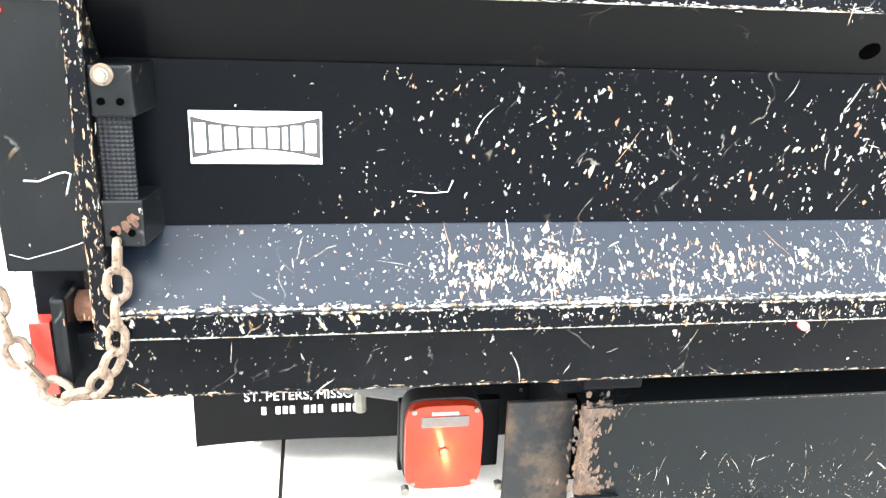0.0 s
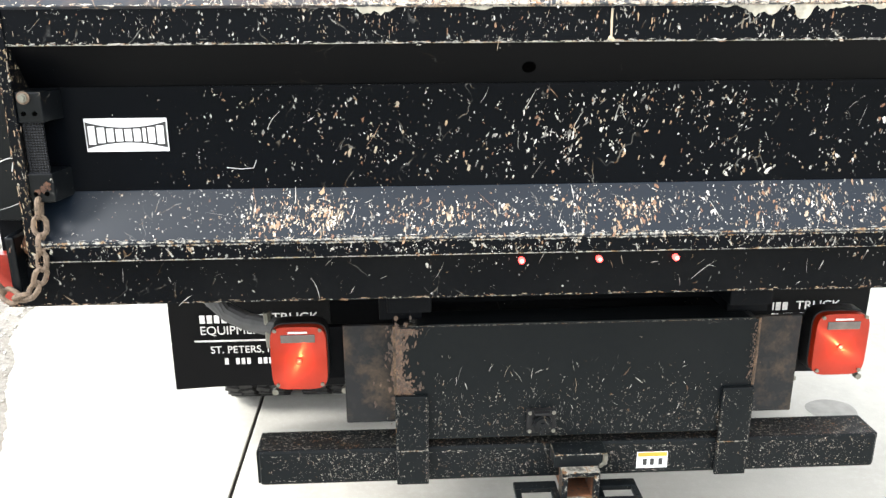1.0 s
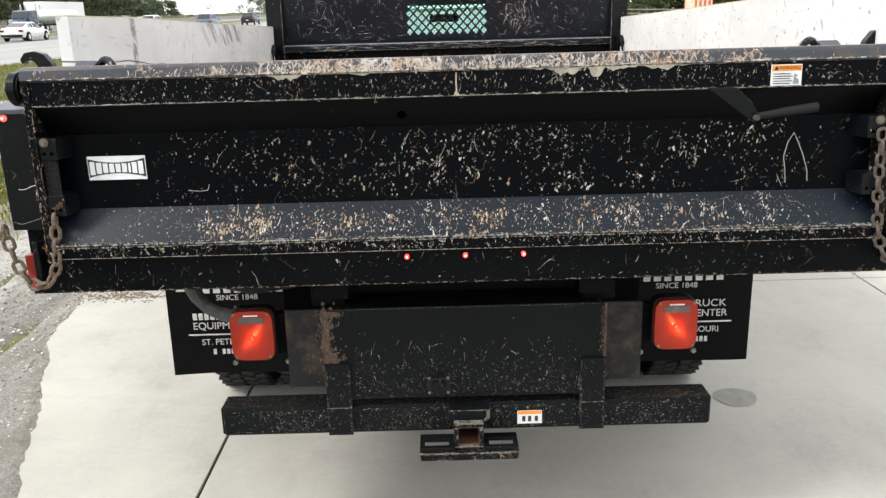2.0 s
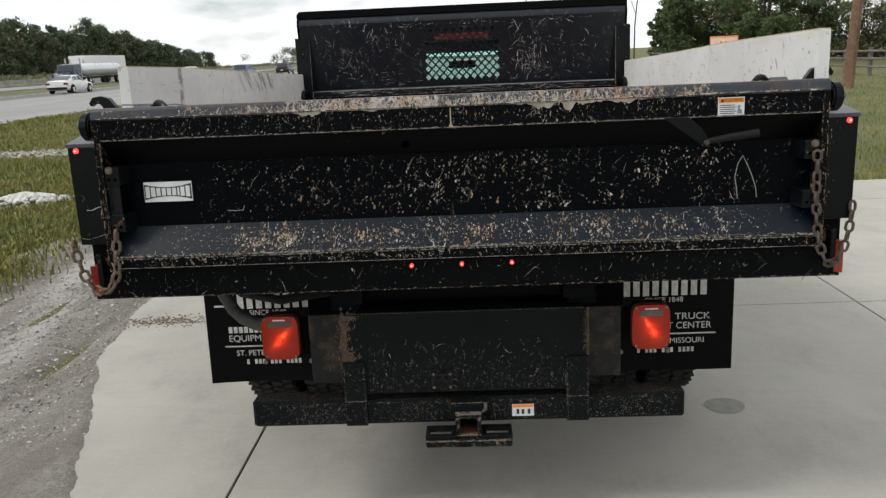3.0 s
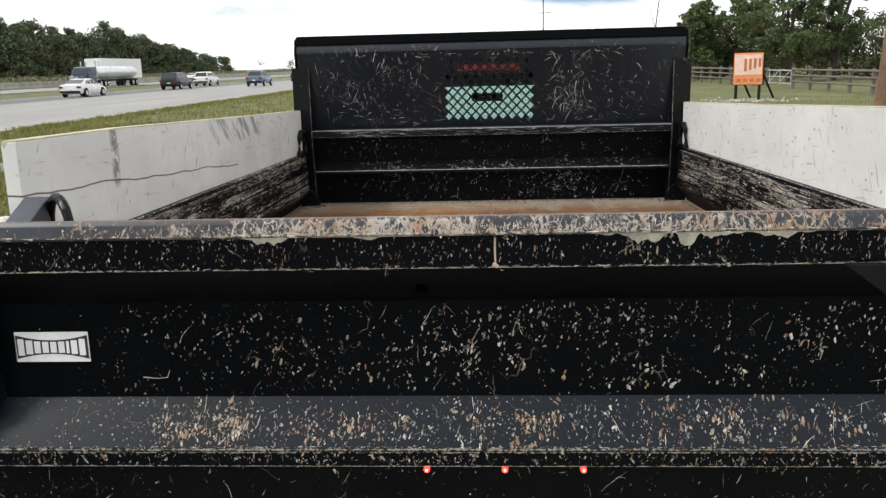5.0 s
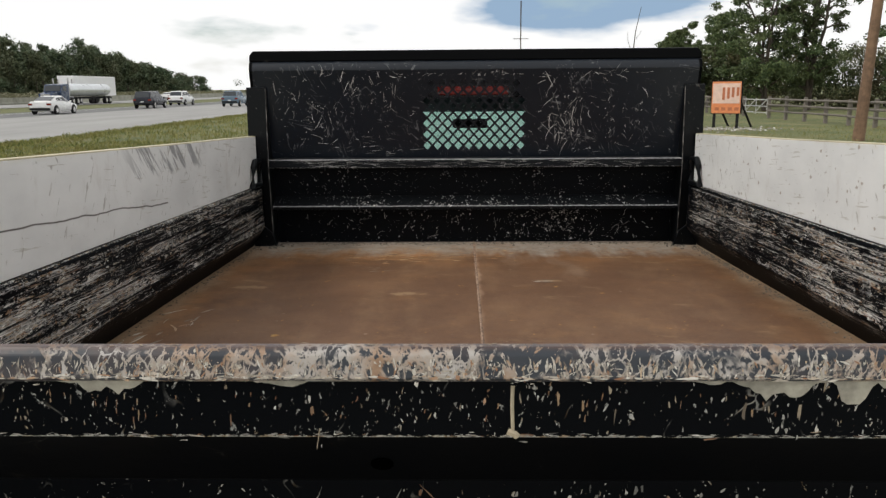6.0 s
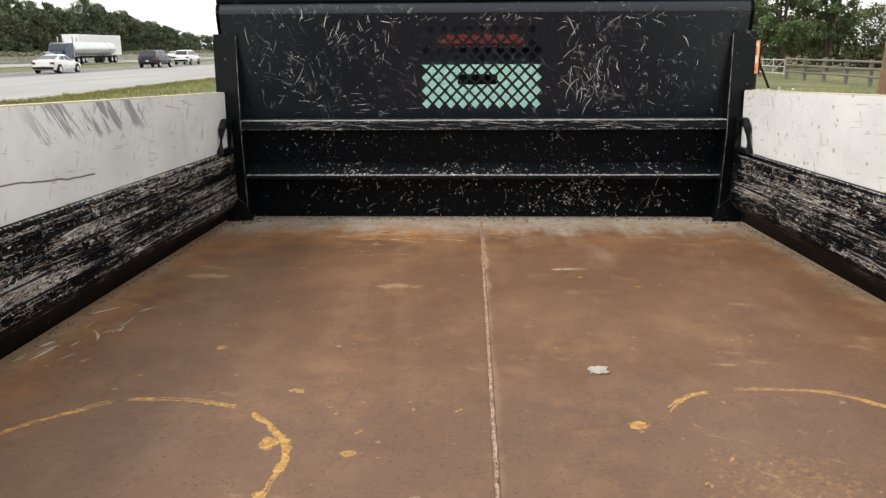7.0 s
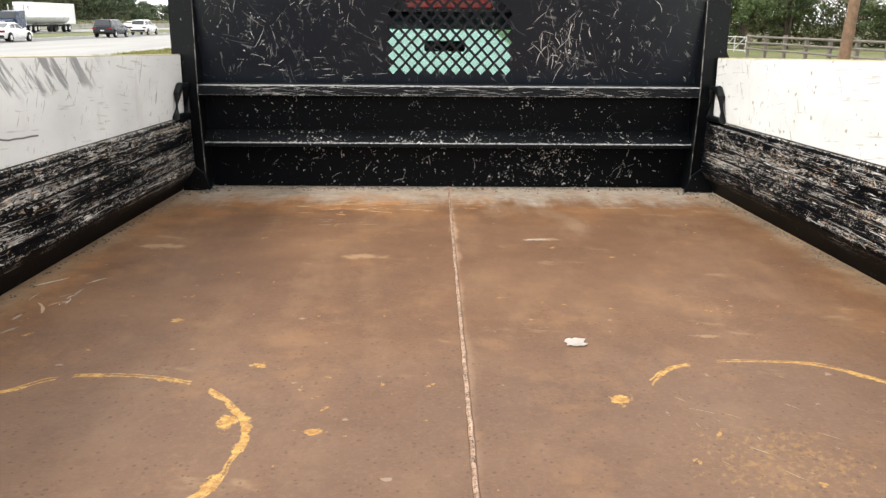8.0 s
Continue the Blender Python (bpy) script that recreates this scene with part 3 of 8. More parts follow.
def gravel():
    b = Nodes("gravel_shoulder", 0.85)
    v = b.voronoi(95, b.warp(b.scaled(1.0), 8, 0.02))
    c = b.xyz(v.outputs["Color"])
    mid = b.noise(9, 6, 0.7)
    broad = b.noise(1.5, 6, 0.65, b.scaled((1.6, 0.5, 1), (0, 0, 14)))
    tone = b.math("MULTIPLY_ADD", c[0], 0.22, b.math("ADD", b.math("MULTIPLY", broad, 0.5), b.math("MULTIPLY", mid, 0.30)))
    col = b.ramp(tone, [(0.28, (0.14, 0.127, 0.105)), (0.45, (0.21, 0.195, 0.168)), (0.60, (0.27, 0.255, 0.224)), (0.78, (0.39, 0.375, 0.34))])
    mud = b.step(b.noise(1.3, 6, 0.65, b.scaled((2.4, 0.40, 1), (0, 0, 12), None, (3, 0, 0))), 0.52, 0.60)
    col = b.mix(b.math("MULTIPLY", mud, 0.45), col, (0.15, 0.132, 0.105))
    # Whitish wet strip: its shine on the limestone gravel is put into the colour.
    pale_wet = b.math("SUBTRACT", b.step(b.noise(3.2, 5, 0.65, b.scaled((1.6, 0.7, 1), (0, 0, 14))), 0.36, 0.52), b.step(b.math("ABSOLUTE", b.math("ADD", b.math("MULTIPLY_ADD", b.xyz()[1], 0.22, b.xyz()[0]), 2.42)), 0.06, 0.26), clamp=True)
    col = b.mix(b.math("MULTIPLY", pale_wet, 0.42), col, (0.58, 0.57, 0.54))
    wet = b.math("MULTIPLY", b.step(b.noise(1.1, 5, 0.6, b.scaled((1.5, 0.6, 1), (0, 0, 20), None, (7, 2, 0))), 0.55, 0.66), 0.45)
    b.bump(b.math("ADD", b.math("ADD", b.noise(130, 4, 0.7), b.math("MULTIPLY", mid, 3.0)), b.math("MULTIPLY", broad, 4.0)), 0.7, 0.012)
    return b.done(col, b.math("SUBTRACT", 0.88, wet))


def grass_ground():
    b = Nodes("rough_grass", 0.9)
    n = b.noise(0.35, 6, 0.65)
    col = b.ramp(n, [(0.3, (0.075, 0.095, 0.028)), (0.5, (0.13, 0.14, 0.045)), (0.65, (0.20, 0.18, 0.075)), (0.8, (0.27, 0.23, 0.11))])
    col = b.mix(b.step(b.noise(18, 5, 0.7), 0.4, 0.7), col, (0.06, 0.07, 0.022))
    b.bump(b.noise(30, 5, 0.7), 0.7, 0.04)
    return b.done(col)


def road_grey():
    b = Nodes("worn_pale_pavement", 0.85)
    col = b.ramp(b.noise(0.5, 6, 0.6, b.scaled((1, 0.15, 1))), [(0.3, (0.24, 0.235, 0.225)), (0.7, (0.33, 0.325, 0.31))])
    col = b.mix(b.math("MULTIPLY", b.noise(90, 3), 0.3), col, (0.20, 0.195, 0.19))
    b.bump(b.noise(150, 2), 0.3, 0.004)
    return b.done(col)


def leaf(name, a, c, d, second=(0.10, 0.10, 0.03), broad=0.25, share=0.5):
    b = Nodes(name, 0.55)
    g = b.t.nodes.new("ShaderNodeNewGeometry").outputs["Random Per Island"]
    col = b.ramp(g, [(0.0, a), (0.55, c), (1.0, d)])
    col = b.mix(b.math("MULTIPLY", b.step(b.noise(broad, 4, 0.6), 0.38, 0.66), share), col, second)
    b.p.inputs["Specular IOR Level"].default_value = 0.25
    return b.done(col)


def glass(name, colour=(1, 1, 1), rough=0.0):
    b = Nodes(name, rough)
    b.p.inputs["Transmission Weight"].default_value = 1.0
    b.p.inputs["IOR"].default_value = 1.15
    return b.done(colour)


def glow(name, colour, power, base=(0.4, 0.02, 0.01)):
    b = Nodes(name, 0.25)
    b.put(b.p.inputs["Emission Color"], colour)
    b.p.inputs["Emission Strength"].default_value = power
    return b.done(base)


def rusty(name, a, c, scale=18, deep=(0.06, 0.04, 0.03), at=(0.3, 0.7)):
    b = Nodes(name, 0.75, 0.2)
    col = b.ramp(b.noise(scale, 6, 0.7), [(at[0], a), (at[1], c)])
    col = b.mix(b.step(b.noise(scale * 5, 4), 0.5, 0.7), col, deep)
    b.bump(b.noise(scale * 8, 4), 0.4, 0.001)
    return b.done(col)


def webbing():
    """Black webbing with a fine diamond weave."""
    b = Nodes("black_webbing", 0.7)
    x, y, z = b.xyz()
    u, w = b.math("MULTIPLY", b.math("ADD", x, z), 620.0), b.math("MULTIPLY", b.math("SUBTRACT", x, z), 620.0)
    dots = b.math("MULTIPLY", b.math("SINE", u), b.math("SINE", w))
    b.bump(dots, 0.8, 0.002)
    b.p.inputs["Specular IOR Level"].default_value = 0.2
    return b.done(b.mix(b.step(dots, -0.2, 0.5), (0.007, 0.008, 0.010), (0.0008, 0.0008, 0.001)))


def bare(name, stops, speck=0.35):
    """Bare primer and steel where paint has gone: one tone a flake, mottled inside."""
    b = Nodes(name, 0.6)
    g = b.t.nodes.new("ShaderNodeNewGeometry").outputs["Random Per Island"]
    col = b.ramp(g, stops)
    return b.done(b.mix(b.math("MULTIPLY", b.step(b.noise(240, 4, 0.7), 0.42, 0.66), speck), col, (0.10, 0.085, 0.07)))


TOP_WORN, FLOOR_RUST, BOARD, CONCRETE, GRAVEL = worn_top(), rust_floor(), board_white(), concrete(), gravel()
GRASS, ROAD = grass_ground(), road_grey()
CHAIN_RUST = rusty("rusty_chain", (0.07, 0.05, 0.036), (0.19, 0.135, 0.09), 30, (0.04, 0.027, 0.02))
CHAIN_DARK = rusty("dark_chain", (0.035, 0.03, 0.026), (0.13, 0.10, 0.075), 30)
RUST = rusty("bare_rust", (0.06, 0.025, 0.012), (0.17, 0.07, 0.03), 25)
RUSTY_PLATE = rusty("rust_smeared_black", (0.0022, 0.0028, 0.0036), (0.075, 0.050, 0.029), 9, (0.008, 0.008, 0.008), (0.46, 0.74))
STAIN = rusty("tan_rust_stain", (0.010, 0.008, 0.006), (0.15, 0.09, 0.05), 40, (0.03, 0.02, 0.013))
RUBBER = plain("black_rubber", (0.007, 0.007, 0.0075), 0.6, vary=0.3, spec=0.25)
TREAD = plain("dusty_tread_rubber", (0.018, 0.0175, 0.017), 0.7, vary=0.5, spec=0.3)
FLAP = plain("mud_flap_rubber", (0.0016, 0.0016, 0.0019), 0.6, vary=0.4, scale=12, spec=0.10)
WEBBING = webbing()
FLAKED = rusty("flaked_rust", (0.03, 0.014, 0.008), (0.11, 0.045, 0.02), 60, (0.012, 0.008, 0.006))
# Flat black that paints the shade inside holes.
HOLE = plain("hole_dark", (0.0006, 0.0006, 0.0006), 0.9, spec=0.0, bump=0)
ZINC = plain("zinc_bolt", (0.16, 0.155, 0.13), 0.4, 0.6)
LENS = plain("red_lens", (0.16, 0.010, 0.006), 0.15, vary=0.3, scale=40, bump=0.25)
LENS_CLEAR = plain("clear_lens_strip", (0.085, 0.08, 0.075), 0.2, vary=0.3)
REFLECT = plain("red_reflector", (0.26, 0.026, 0.016), 0.3, vary=0.25)
LED = glow("red_led", (1.0, 0.06, 0.05), 2.2)
LED_CORE = glow("led_core", (1.0, 0.30, 0.25), 3.0)
DECAL_WHITE = plain("decal_white", (0.66, 0.67, 0.68), 0.4, vary=0.12, scale=25, bump=0.0)
DECAL_BLACK = plain("decal_black", (0.015, 0.015, 0.016), 0.4, bump=0.0)
DECAL_ORANGE = plain("decal_orange", (0.75, 0.25, 0.02), 0.4, vary=0.1, bump=0.0)
PRINT = plain("white_print", (0.52, 0.51, 0.49), 0.6, vary=0.3, scale=60, bump=0.0)
CAB_PAINT = plain("black_cab_paint", (0.012, 0.012, 0.014), 0.2, vary=0.1)
CAB_CLOTH = plain("grey_cab_cloth", (0.05, 0.05, 0.055), 0.9)
TINT = glass("green_tinted_glass", (0.58, 0.76, 0.74))
CHROME = plain("bright_metal", (0.6, 0.6, 0.6), 0.2, 0.9, vary=0.1)
WOOD = plain("weathered_fence_wood", (0.15, 0.132, 0.112), 0.85, vary=0.3, scale=8)
POLE_WOOD = plain("utility_pole_wood", (0.165, 0.10, 0.06), 0.85, vary=0.35, scale=5)
BARK = plain("tree_bark", (0.07, 0.055, 0.042), 0.9, vary=0.3, scale=6)
SIGN_ORANGE = plain("orange_sign_board", (0.70, 0.24, 0.09), 0.5, vary=0.12, scale=6)
SIGN_FADED = plain("faded_sign_print", (0.72, 0.52, 0.43), 0.5, vary=0.15, scale=6)
ROCK = plain("white_limestone", (0.54, 0.53, 0.50), 0.85, vary=0.35, scale=14)
PEBBLE = bare("gravel_stone", [(0.0, (0.12, 0.105, 0.085)), (0.35, (0.25, 0.235, 0.205)), (0.7, (0.36, 0.34, 0.30)), (0.9, (0.52, 0.50, 0.46)), (1.0, (0.68, 0.67, 0.64))], 0.2)
LEAF_FAR = leaf("far_wood_leaves", (0.044, 0.074, 0.042), (0.070, 0.104, 0.056), (0.102, 0.130, 0.066), (0.120, 0.112, 0.060), 0.16, 0.6)
LEAF_NEAR = leaf("oak_leaves", (0.036, 0.062, 0.024), (0.072, 0.108, 0.042), (0.145, 0.178, 0.075), (0.125, 0.135, 0.055), 0.35, 0.45)
STRAW = leaf("dry_brush", (0.17, 0.165, 0.105), (0.24, 0.23, 0.15), (0.31, 0.29, 0.19), (0.13, 0.14, 0.07), 0.3, 0.6)
BLADE = leaf("grass_blades", (0.060, 0.085, 0.020), (0.155, 0.175, 0.045), (0.34, 0.32, 0.105), (0.25, 0.215, 0.075), 0.7, 0.7)




BARE_WHITE = bare("bare_primer_flakes", [(0.0, (0.05, 0.048, 0.045)), (0.28, (0.17, 0.165, 0.15)), (0.60, (0.42, 0.405, 0.365)), (0.74, (0.59, 0.565, 0.515)), (0.84, (0.27, 0.21, 0.145)), (0.93, (0.20, 0.11, 0.055)), (1.0, (0.12, 0.05, 0.022))])
BARE_TAN = bare("bare_rusty_flakes", [(0.0, (0.08, 0.058, 0.038)), (0.35, (0.33, 0.27, 0.19)), (0.6, (0.29, 0.185, 0.10)), (0.8, (0.20, 0.10, 0.045)), (1.0, (0.13, 0.05, 0.02))], 0.5)
BARE_CREAM = bare("bare_cream_scrapes", [(0.0, (0.18, 0.15, 0.12)), (0.4, (0.42, 0.38, 0.31)), (0.7, (0.60, 0.57, 0.51)), (0.85, (0.46, 0.33, 0.21)), (1.0, (0.25, 0.11, 0.05))])
BARE_DULL = bare("dull_worn_specks", [(0.0, (0.03, 0.028, 0.024)), (0.4, (0.11, 0.102, 0.088)), (0.75, (0.21, 0.195, 0.165)), (0.9, (0.13, 0.085, 0.05)), (1.0, (0.38, 0.36, 0.32))])
BARE_BRIGHT = bare("bright_scraped_metal", [(0.0, (0.16, 0.158, 0.15)), (0.4, (0.42, 0.415, 0.39)), (0.75, (0.68, 0.67, 0.63)), (1.0, (0.80, 0.79, 0.75))])
BARE_LIGHT_RUST = bare("light_orange_rust", [(0.0, (0.24, 0.105, 0.038)), (0.4, (0.36, 0.18, 0.07)), (0.75, (0.46, 0.28, 0.13)), (1.0, (0.52, 0.38, 0.22))], 0.3)
BARE_RUST = bare("smeared_rust", [(0.0, (0.016, 0.009, 0.005)), (0.4, (0.045, 0.022, 0.011)), (0.8, (0.075, 0.038, 0.019)), (1.0, (0.10, 0.058, 0.032))], 0.3)
BARE_GREY = bare("bare_steel_scrapes", [(0.0, (0.05, 0.05, 0.052)), (0.35, (0.18, 0.18, 0.178)), (0.7, (0.42, 0.415, 0.40)), (1.0, (0.68, 0.675, 0.66))])


# ---- mesh helpers ----
def part(name, bm, material, parent=None, label="", smooth=False):
    """One mesh object from a bmesh, under its thing or part."""
    me = bpy.data.meshes.new(name)
    bmesh.ops.recalc_face_normals(bm, faces=bm.faces)
    bm.to_mesh(me)
    bm.free()
    me.materials.append(material)
    if smooth:
        me.shade_smooth()
        me.set_sharp_from_angle(angle=radians(40))
    ob = new(name, me)
    if parent is not None:
        ob.parent = parent
    return tagged(ob, label)


def box(x0, x1, y0, y1, z0, z1, bevel=0.004, bm=None, seg=2):
    tmp = bmesh.new()
    bmesh.ops.create_cube(tmp, size=1.0)
    for v in tmp.verts:
        v.co = Vector((x0 + (v.co.x + 0.5) * (x1 - x0), y0 + (v.co.y + 0.5) * (y1 - y0), z0 + (v.co.z + 0.5) * (z1 - z0)))
    if bevel:
        bmesh.ops.bevel(tmp, geom=tmp.edges[:], offset=bevel, segments=seg, affect="EDGES", profile=0.6)
    return joined(bm, tmp)


def joined(bm, tmp):
    if bm is None:
        return tmp
    me = bpy.data.meshes.new("tmp")
    tmp.to_mesh(me)
    tmp.free()
    bm.from_mesh(me)
    bpy.data.meshes.remove(me)
    return bm


def prism(profile, a0, a1, axis="x", bevel=0.003, bm=None):
    """A closed outline pushed along an axis: (y, z) along x, (x, z) along y, (x, y) along z."""
    tmp = bmesh.new()
    put = {"x": lambda a, p: (a, p[0], p[1]), "y": lambda a, p: (p[0], a, p[1]), "z": lambda a, p: (p[0], p[1], a)}[axis]
    f0, f1 = [tmp.verts.new(put(a0, p)) for p in profile], [tmp.verts.new(put(a1, p)) for p in profile]
    n = len(profile)
    tmp.faces.new(f0)
    tmp.faces.new(f1[::-1])
    for i in range(n):
        tmp.faces.new((f0[i], f0[(i + 1) % n], f1[(i + 1) % n], f1[i]))
    bmesh.ops.recalc_face_normals(tmp, faces=tmp.faces)
    if bevel:
        bmesh.ops.bevel(tmp, geom=tmp.edges[:], offset=bevel, segments=2, affect="EDGES", profile=0.6, clamp_overlap=True)
    return joined(bm, tmp)


def tube(points, radius, sides=10, closed=False, bm=None, ends=None):
    """A round bar along points; ends: the radius at the last point."""
    bm = bm or bmesh.new()
    pts = [Vector(p) for p in points]
    n = len(pts)
    rings = []
    for i, p in enumerate(pts):
        a = pts[(i - 1) % n] if closed or i else pts[i]
        c = pts[(i + 1) % n] if closed or i < n - 1 else pts[i]
        d = (c - a).normalized()
        u = d.cross(Vector((0.13, 0.29, 0.95))).normalized()
        w = d.cross(u)
        r = radius if ends is None else radius + (ends - radius) * i / max(1, n - 1)
        rings.append([bm.verts.new(p + (u * math.cos(2 * math.pi * k / sides) + w * math.sin(2 * math.pi * k / sides)) * r) for k in range(sides)])
    for i in range(n if closed else n - 1):
        p, q = rings[i], rings[(i + 1) % n]
        for k in range(sides):
            bm.faces.new((p[k], p[(k + 1) % sides], q[(k + 1) % sides], q[k]))
    if not closed:
        bm.faces.new(rings[0]), bm.faces.new(rings[-1][::-1])
    return bm


def disc(centre, axis, r, depth, sides=24, bm=None, bevel=0.0):
    """A short cylinder with its axis x, y or z."""
    tmp = bmesh.new()
    bmesh.ops.create_cone(tmp, cap_ends=True, segments=sides, radius1=r, radius2=r, depth=depth)
    turn = {"x": Matrix.Rotation(radians(90), 4, "Y"), "y": Matrix.Rotation(radians(90), 4, "X"), "z": Matrix.Identity(4)}[axis]
    bmesh.ops.transform(tmp, matrix=Matrix.Translation(centre) @ turn, verts=tmp.verts)
    if bevel:
        bmesh.ops.bevel(tmp, geom=[e for e in tmp.edges if len(e.link_faces) == 2 and e.calc_face_angle(0) > 1], offset=bevel, segments=2, affect="EDGES")
    return joined(bm, tmp)


def plane_at(origin, u, v):
    """A flat face as a function of two lengths along it and a lift off it."""
    o, u, v = Vector(origin), Vector(u).normalized(), Vector(v).normalized()
    n = u.cross(v).normalized()
    return lambda a, c, lift=0.0: o + u * a + v * c + n * lift


def worn_marks(name, verts, faces, material, parent, label):
    me = bpy.data.meshes.new(name)
    me.from_pydata(verts, [], faces)
    me.materials.append(material)
    ob = new(name, me)
    ob.parent = parent
    return tagged(ob, label, kind="stuff")


def flakes(face, n, where, size, slim, lean, material, parent, label, seed, lift=0.0004):
    """Ragged flakes of lost paint on a face. where(r) gives the spot and a size factor, lean the mean tilt and its spread."""
    r = random.Random(seed)
    vs, fs = [], []
    for _ in range(n):
        a, c, k = where(r)
        length = size[0] * (size[1] / size[0]) ** (r.random() ** 1.5) * k
        for q in range(1 if r.random() < 0.6 else r.randint(2, 3)):
            tilt = radians(r.gauss(*lean))
            ln, wd = length * r.uniform(0.5, 1.0), length / r.uniform(*slim)
            a0, c0 = a + q * r.gauss(0, 0.6) * length, c + q * r.gauss(0, 0.6) * length
            m, up, k0 = r.randint(6, 9), lift + r.uniform(0, 0.0003), len(vs)
            for i in range(m):
                t, rad = 2 * math.pi * i / m, r.uniform(0.25, 1.15) * 0.5
                x, y = wd * rad * math.cos(t), ln * rad * math.sin(t)
                vs.append(face(a0 + x * math.cos(tilt) + y * math.sin(tilt), c0 - x * math.sin(tilt) + y * math.cos(tilt), up))
            fs.append(list(range(k0, k0 + m)))
    return worn_marks("chipped_paint", vs, fs, material, parent, label)


def strokes(face, n, where, length, width, lean, bend, material, parent, label, seed, lift=0.0005, shake=0.05):
    """Scratches: thin tapered ribbons, slightly bent and broken."""
    r = random.Random(seed)
    vs, fs = [], []
    for _ in range(n):
        a, c, k = where(r)
        ln = length[0] * (length[1] / length[0]) ** (r.random() ** 1.6) * k
        wd, way, turn = r.uniform(*width), radians(r.gauss(*lean)), r.gauss(0, bend)
        m, up = 6, lift + r.uniform(0, 0.0003)
        a -= 0.5 * ln * math.sin(way)
        c -= 0.5 * ln * math.cos(way)
        k0 = len(vs)
        for i in range(m + 1):
            w = wd * 0.5 * max(0.12, math.sin(math.pi * (i + 0.3) / (m + 0.6))) * r.uniform(0.5, 1.2)
            ox, oy = math.cos(way) * w, -math.sin(way) * w
            vs += [face(a - ox, c - oy, up), face(a + ox, c + oy, up)]
            if i < m and r.random() > 0.08:
                fs.append((k0 + 2 * i, k0 + 2 * i + 1, k0 + 2 * i + 3, k0 + 2 * i + 2))
            way += turn / m + r.gauss(0, shake)
            a += math.sin(way) * ln / m
            c += math.cos(way) * ln / m
    return worn_marks("scuffing", vs, fs, material, parent, label)


def patchy(x0, x1, z0, z1, scale, seed, floor=0.15, power=1.6, ends=0.25):
    """Spots over an area that gather in patches and thin out towards the ends."""
    def where(r):
        while True:
            x, z = r.uniform(x0, x1), r.uniform(z0, z1)
            p = floor + max(0.0, 0.5 + 0.9 * noise.noise((x * scale, z * scale, seed)) + 0.4 * noise.noise((x * scale * 3, z * scale * 3, seed + 4))) ** power
            p *= min(1.0, (x - x0) / ends + 0.04, (x1 - x) / ends + 0.04)
            if r.random() < p:
                return x, z, 0.7 + 0.6 * min(1.0, p)
    return where


def lathe(profile, centre, axis="x", sides=32, bm=None):
    """A ring-shaped body from (radius, along) pairs, closed round."""
    bm = bm or bmesh.new()
    n, rings = len(profile), []
    for k in range(sides):
        a = 2 * math.pi * k / sides
        row = []
        for r, s in profile:
            c, d = r * math.cos(a), r * math.sin(a)
            off = (s, c, d) if axis == "x" else (c, s, d)
            row.append(bm.verts.new(Vector(centre) + Vector(off)))
        rings.append(row)
    for k in range(sides):
        p, q = rings[k], rings[(k + 1) % sides]
        for i in range(n):
            bm.faces.new((p[i], p[(i + 1) % n], q[(i + 1) % n], q[i]))
    return bm


def lettering(name, text, size, m, material, parent, depth=0.0006, wide=1.0, label=""):
    """Raised print in the built-in font, centred at the pose m."""
    c = bpy.data.curves.new(name, "FONT")
    c.body, c.size, c.align_x, c.align_y, c.extrude = text, size, "CENTER", "CENTER", depth
    tmp = bpy.data.objects.new("tmp", c)
    me = bpy.data.meshes.new_from_object(tmp)
    bpy.data.objects.remove(tmp)
    me.transform(m @ Matrix.Diagonal((wide, 1, 1, 1)))
    me.materials.append(material)
    ob = new(name, me)
    ob.parent = parent
    return tagged(ob, label)


def upright(x, y, z):
    """A pose on a face that looks to the rear (-y)."""
    return pose(x, y, z, 90, 0, 0)


# ---- setting: ground, paving, road ----
def sheet(name, outline, z, material, label, category, kind="structure", cells=None):
    bm = bmesh.new()
    bm.faces.new([bm.verts.new((x, y, z)) for x, y in outline])
    ob = part(name, bm, material)
    return tagged(ob, label, category, kind=kind)


def ground_sheet():
    bm = bmesh.new()
    xs = [-3000, -600, -200, -110, -92, -84, -76, -70, -64, -60, -50, -46, -40, -30, -20, -12, -8, -4, 0, 4, 8, 12, 16, 20, 30, 45, 70, 120, 300, 800, 3000]
    ys = [-3000, -500, -100, -40, -20, -8, 0, 4, 8, 12, 16, 20, 26, 34, 44, 60, 80, 110, 150, 200, 260, 400, 900, 3000]
    def height(x, y):
        bank = min(1.0, max(0.0, (-66 - x) / 18.0)) * 1.6
        return -0.055 + bank
    grid = [[bm.verts.new((x, y, height(x, y))) for x in xs] for y in ys]
    for j in range(len(ys) - 1):
        for i in range(len(xs) - 1):
            bm.faces.new((grid[j][i], grid[j][i + 1], grid[j + 1][i + 1], grid[j + 1][i]))
    return tagged(part("ground", bm, GRASS, smooth=True), "rough green and straw coloured grass ground", "ground", kind="structure")


ground_sheet()

EDGE = [(-1.15, -9), (-1.15, -4), (-1.22, -2), (-1.36, -0.6), (-1.62, 0.46), (-1.88, 1.15), (-2.16, 1.87), (-2.32, 2.6), (-2.37, 3.2), (-2.6, 4.2), (-3.1, 5.3), (-3.6, 6.1)]


def edge_x(y):
    for (x0, y0), (x1, y1) in zip(EDGE, EDGE[1:]):
        if y0 <= y <= y1:
            return x0 + (x1 - x0) * (y - y0) / (y1 - y0)
    return EDGE[-1][0]


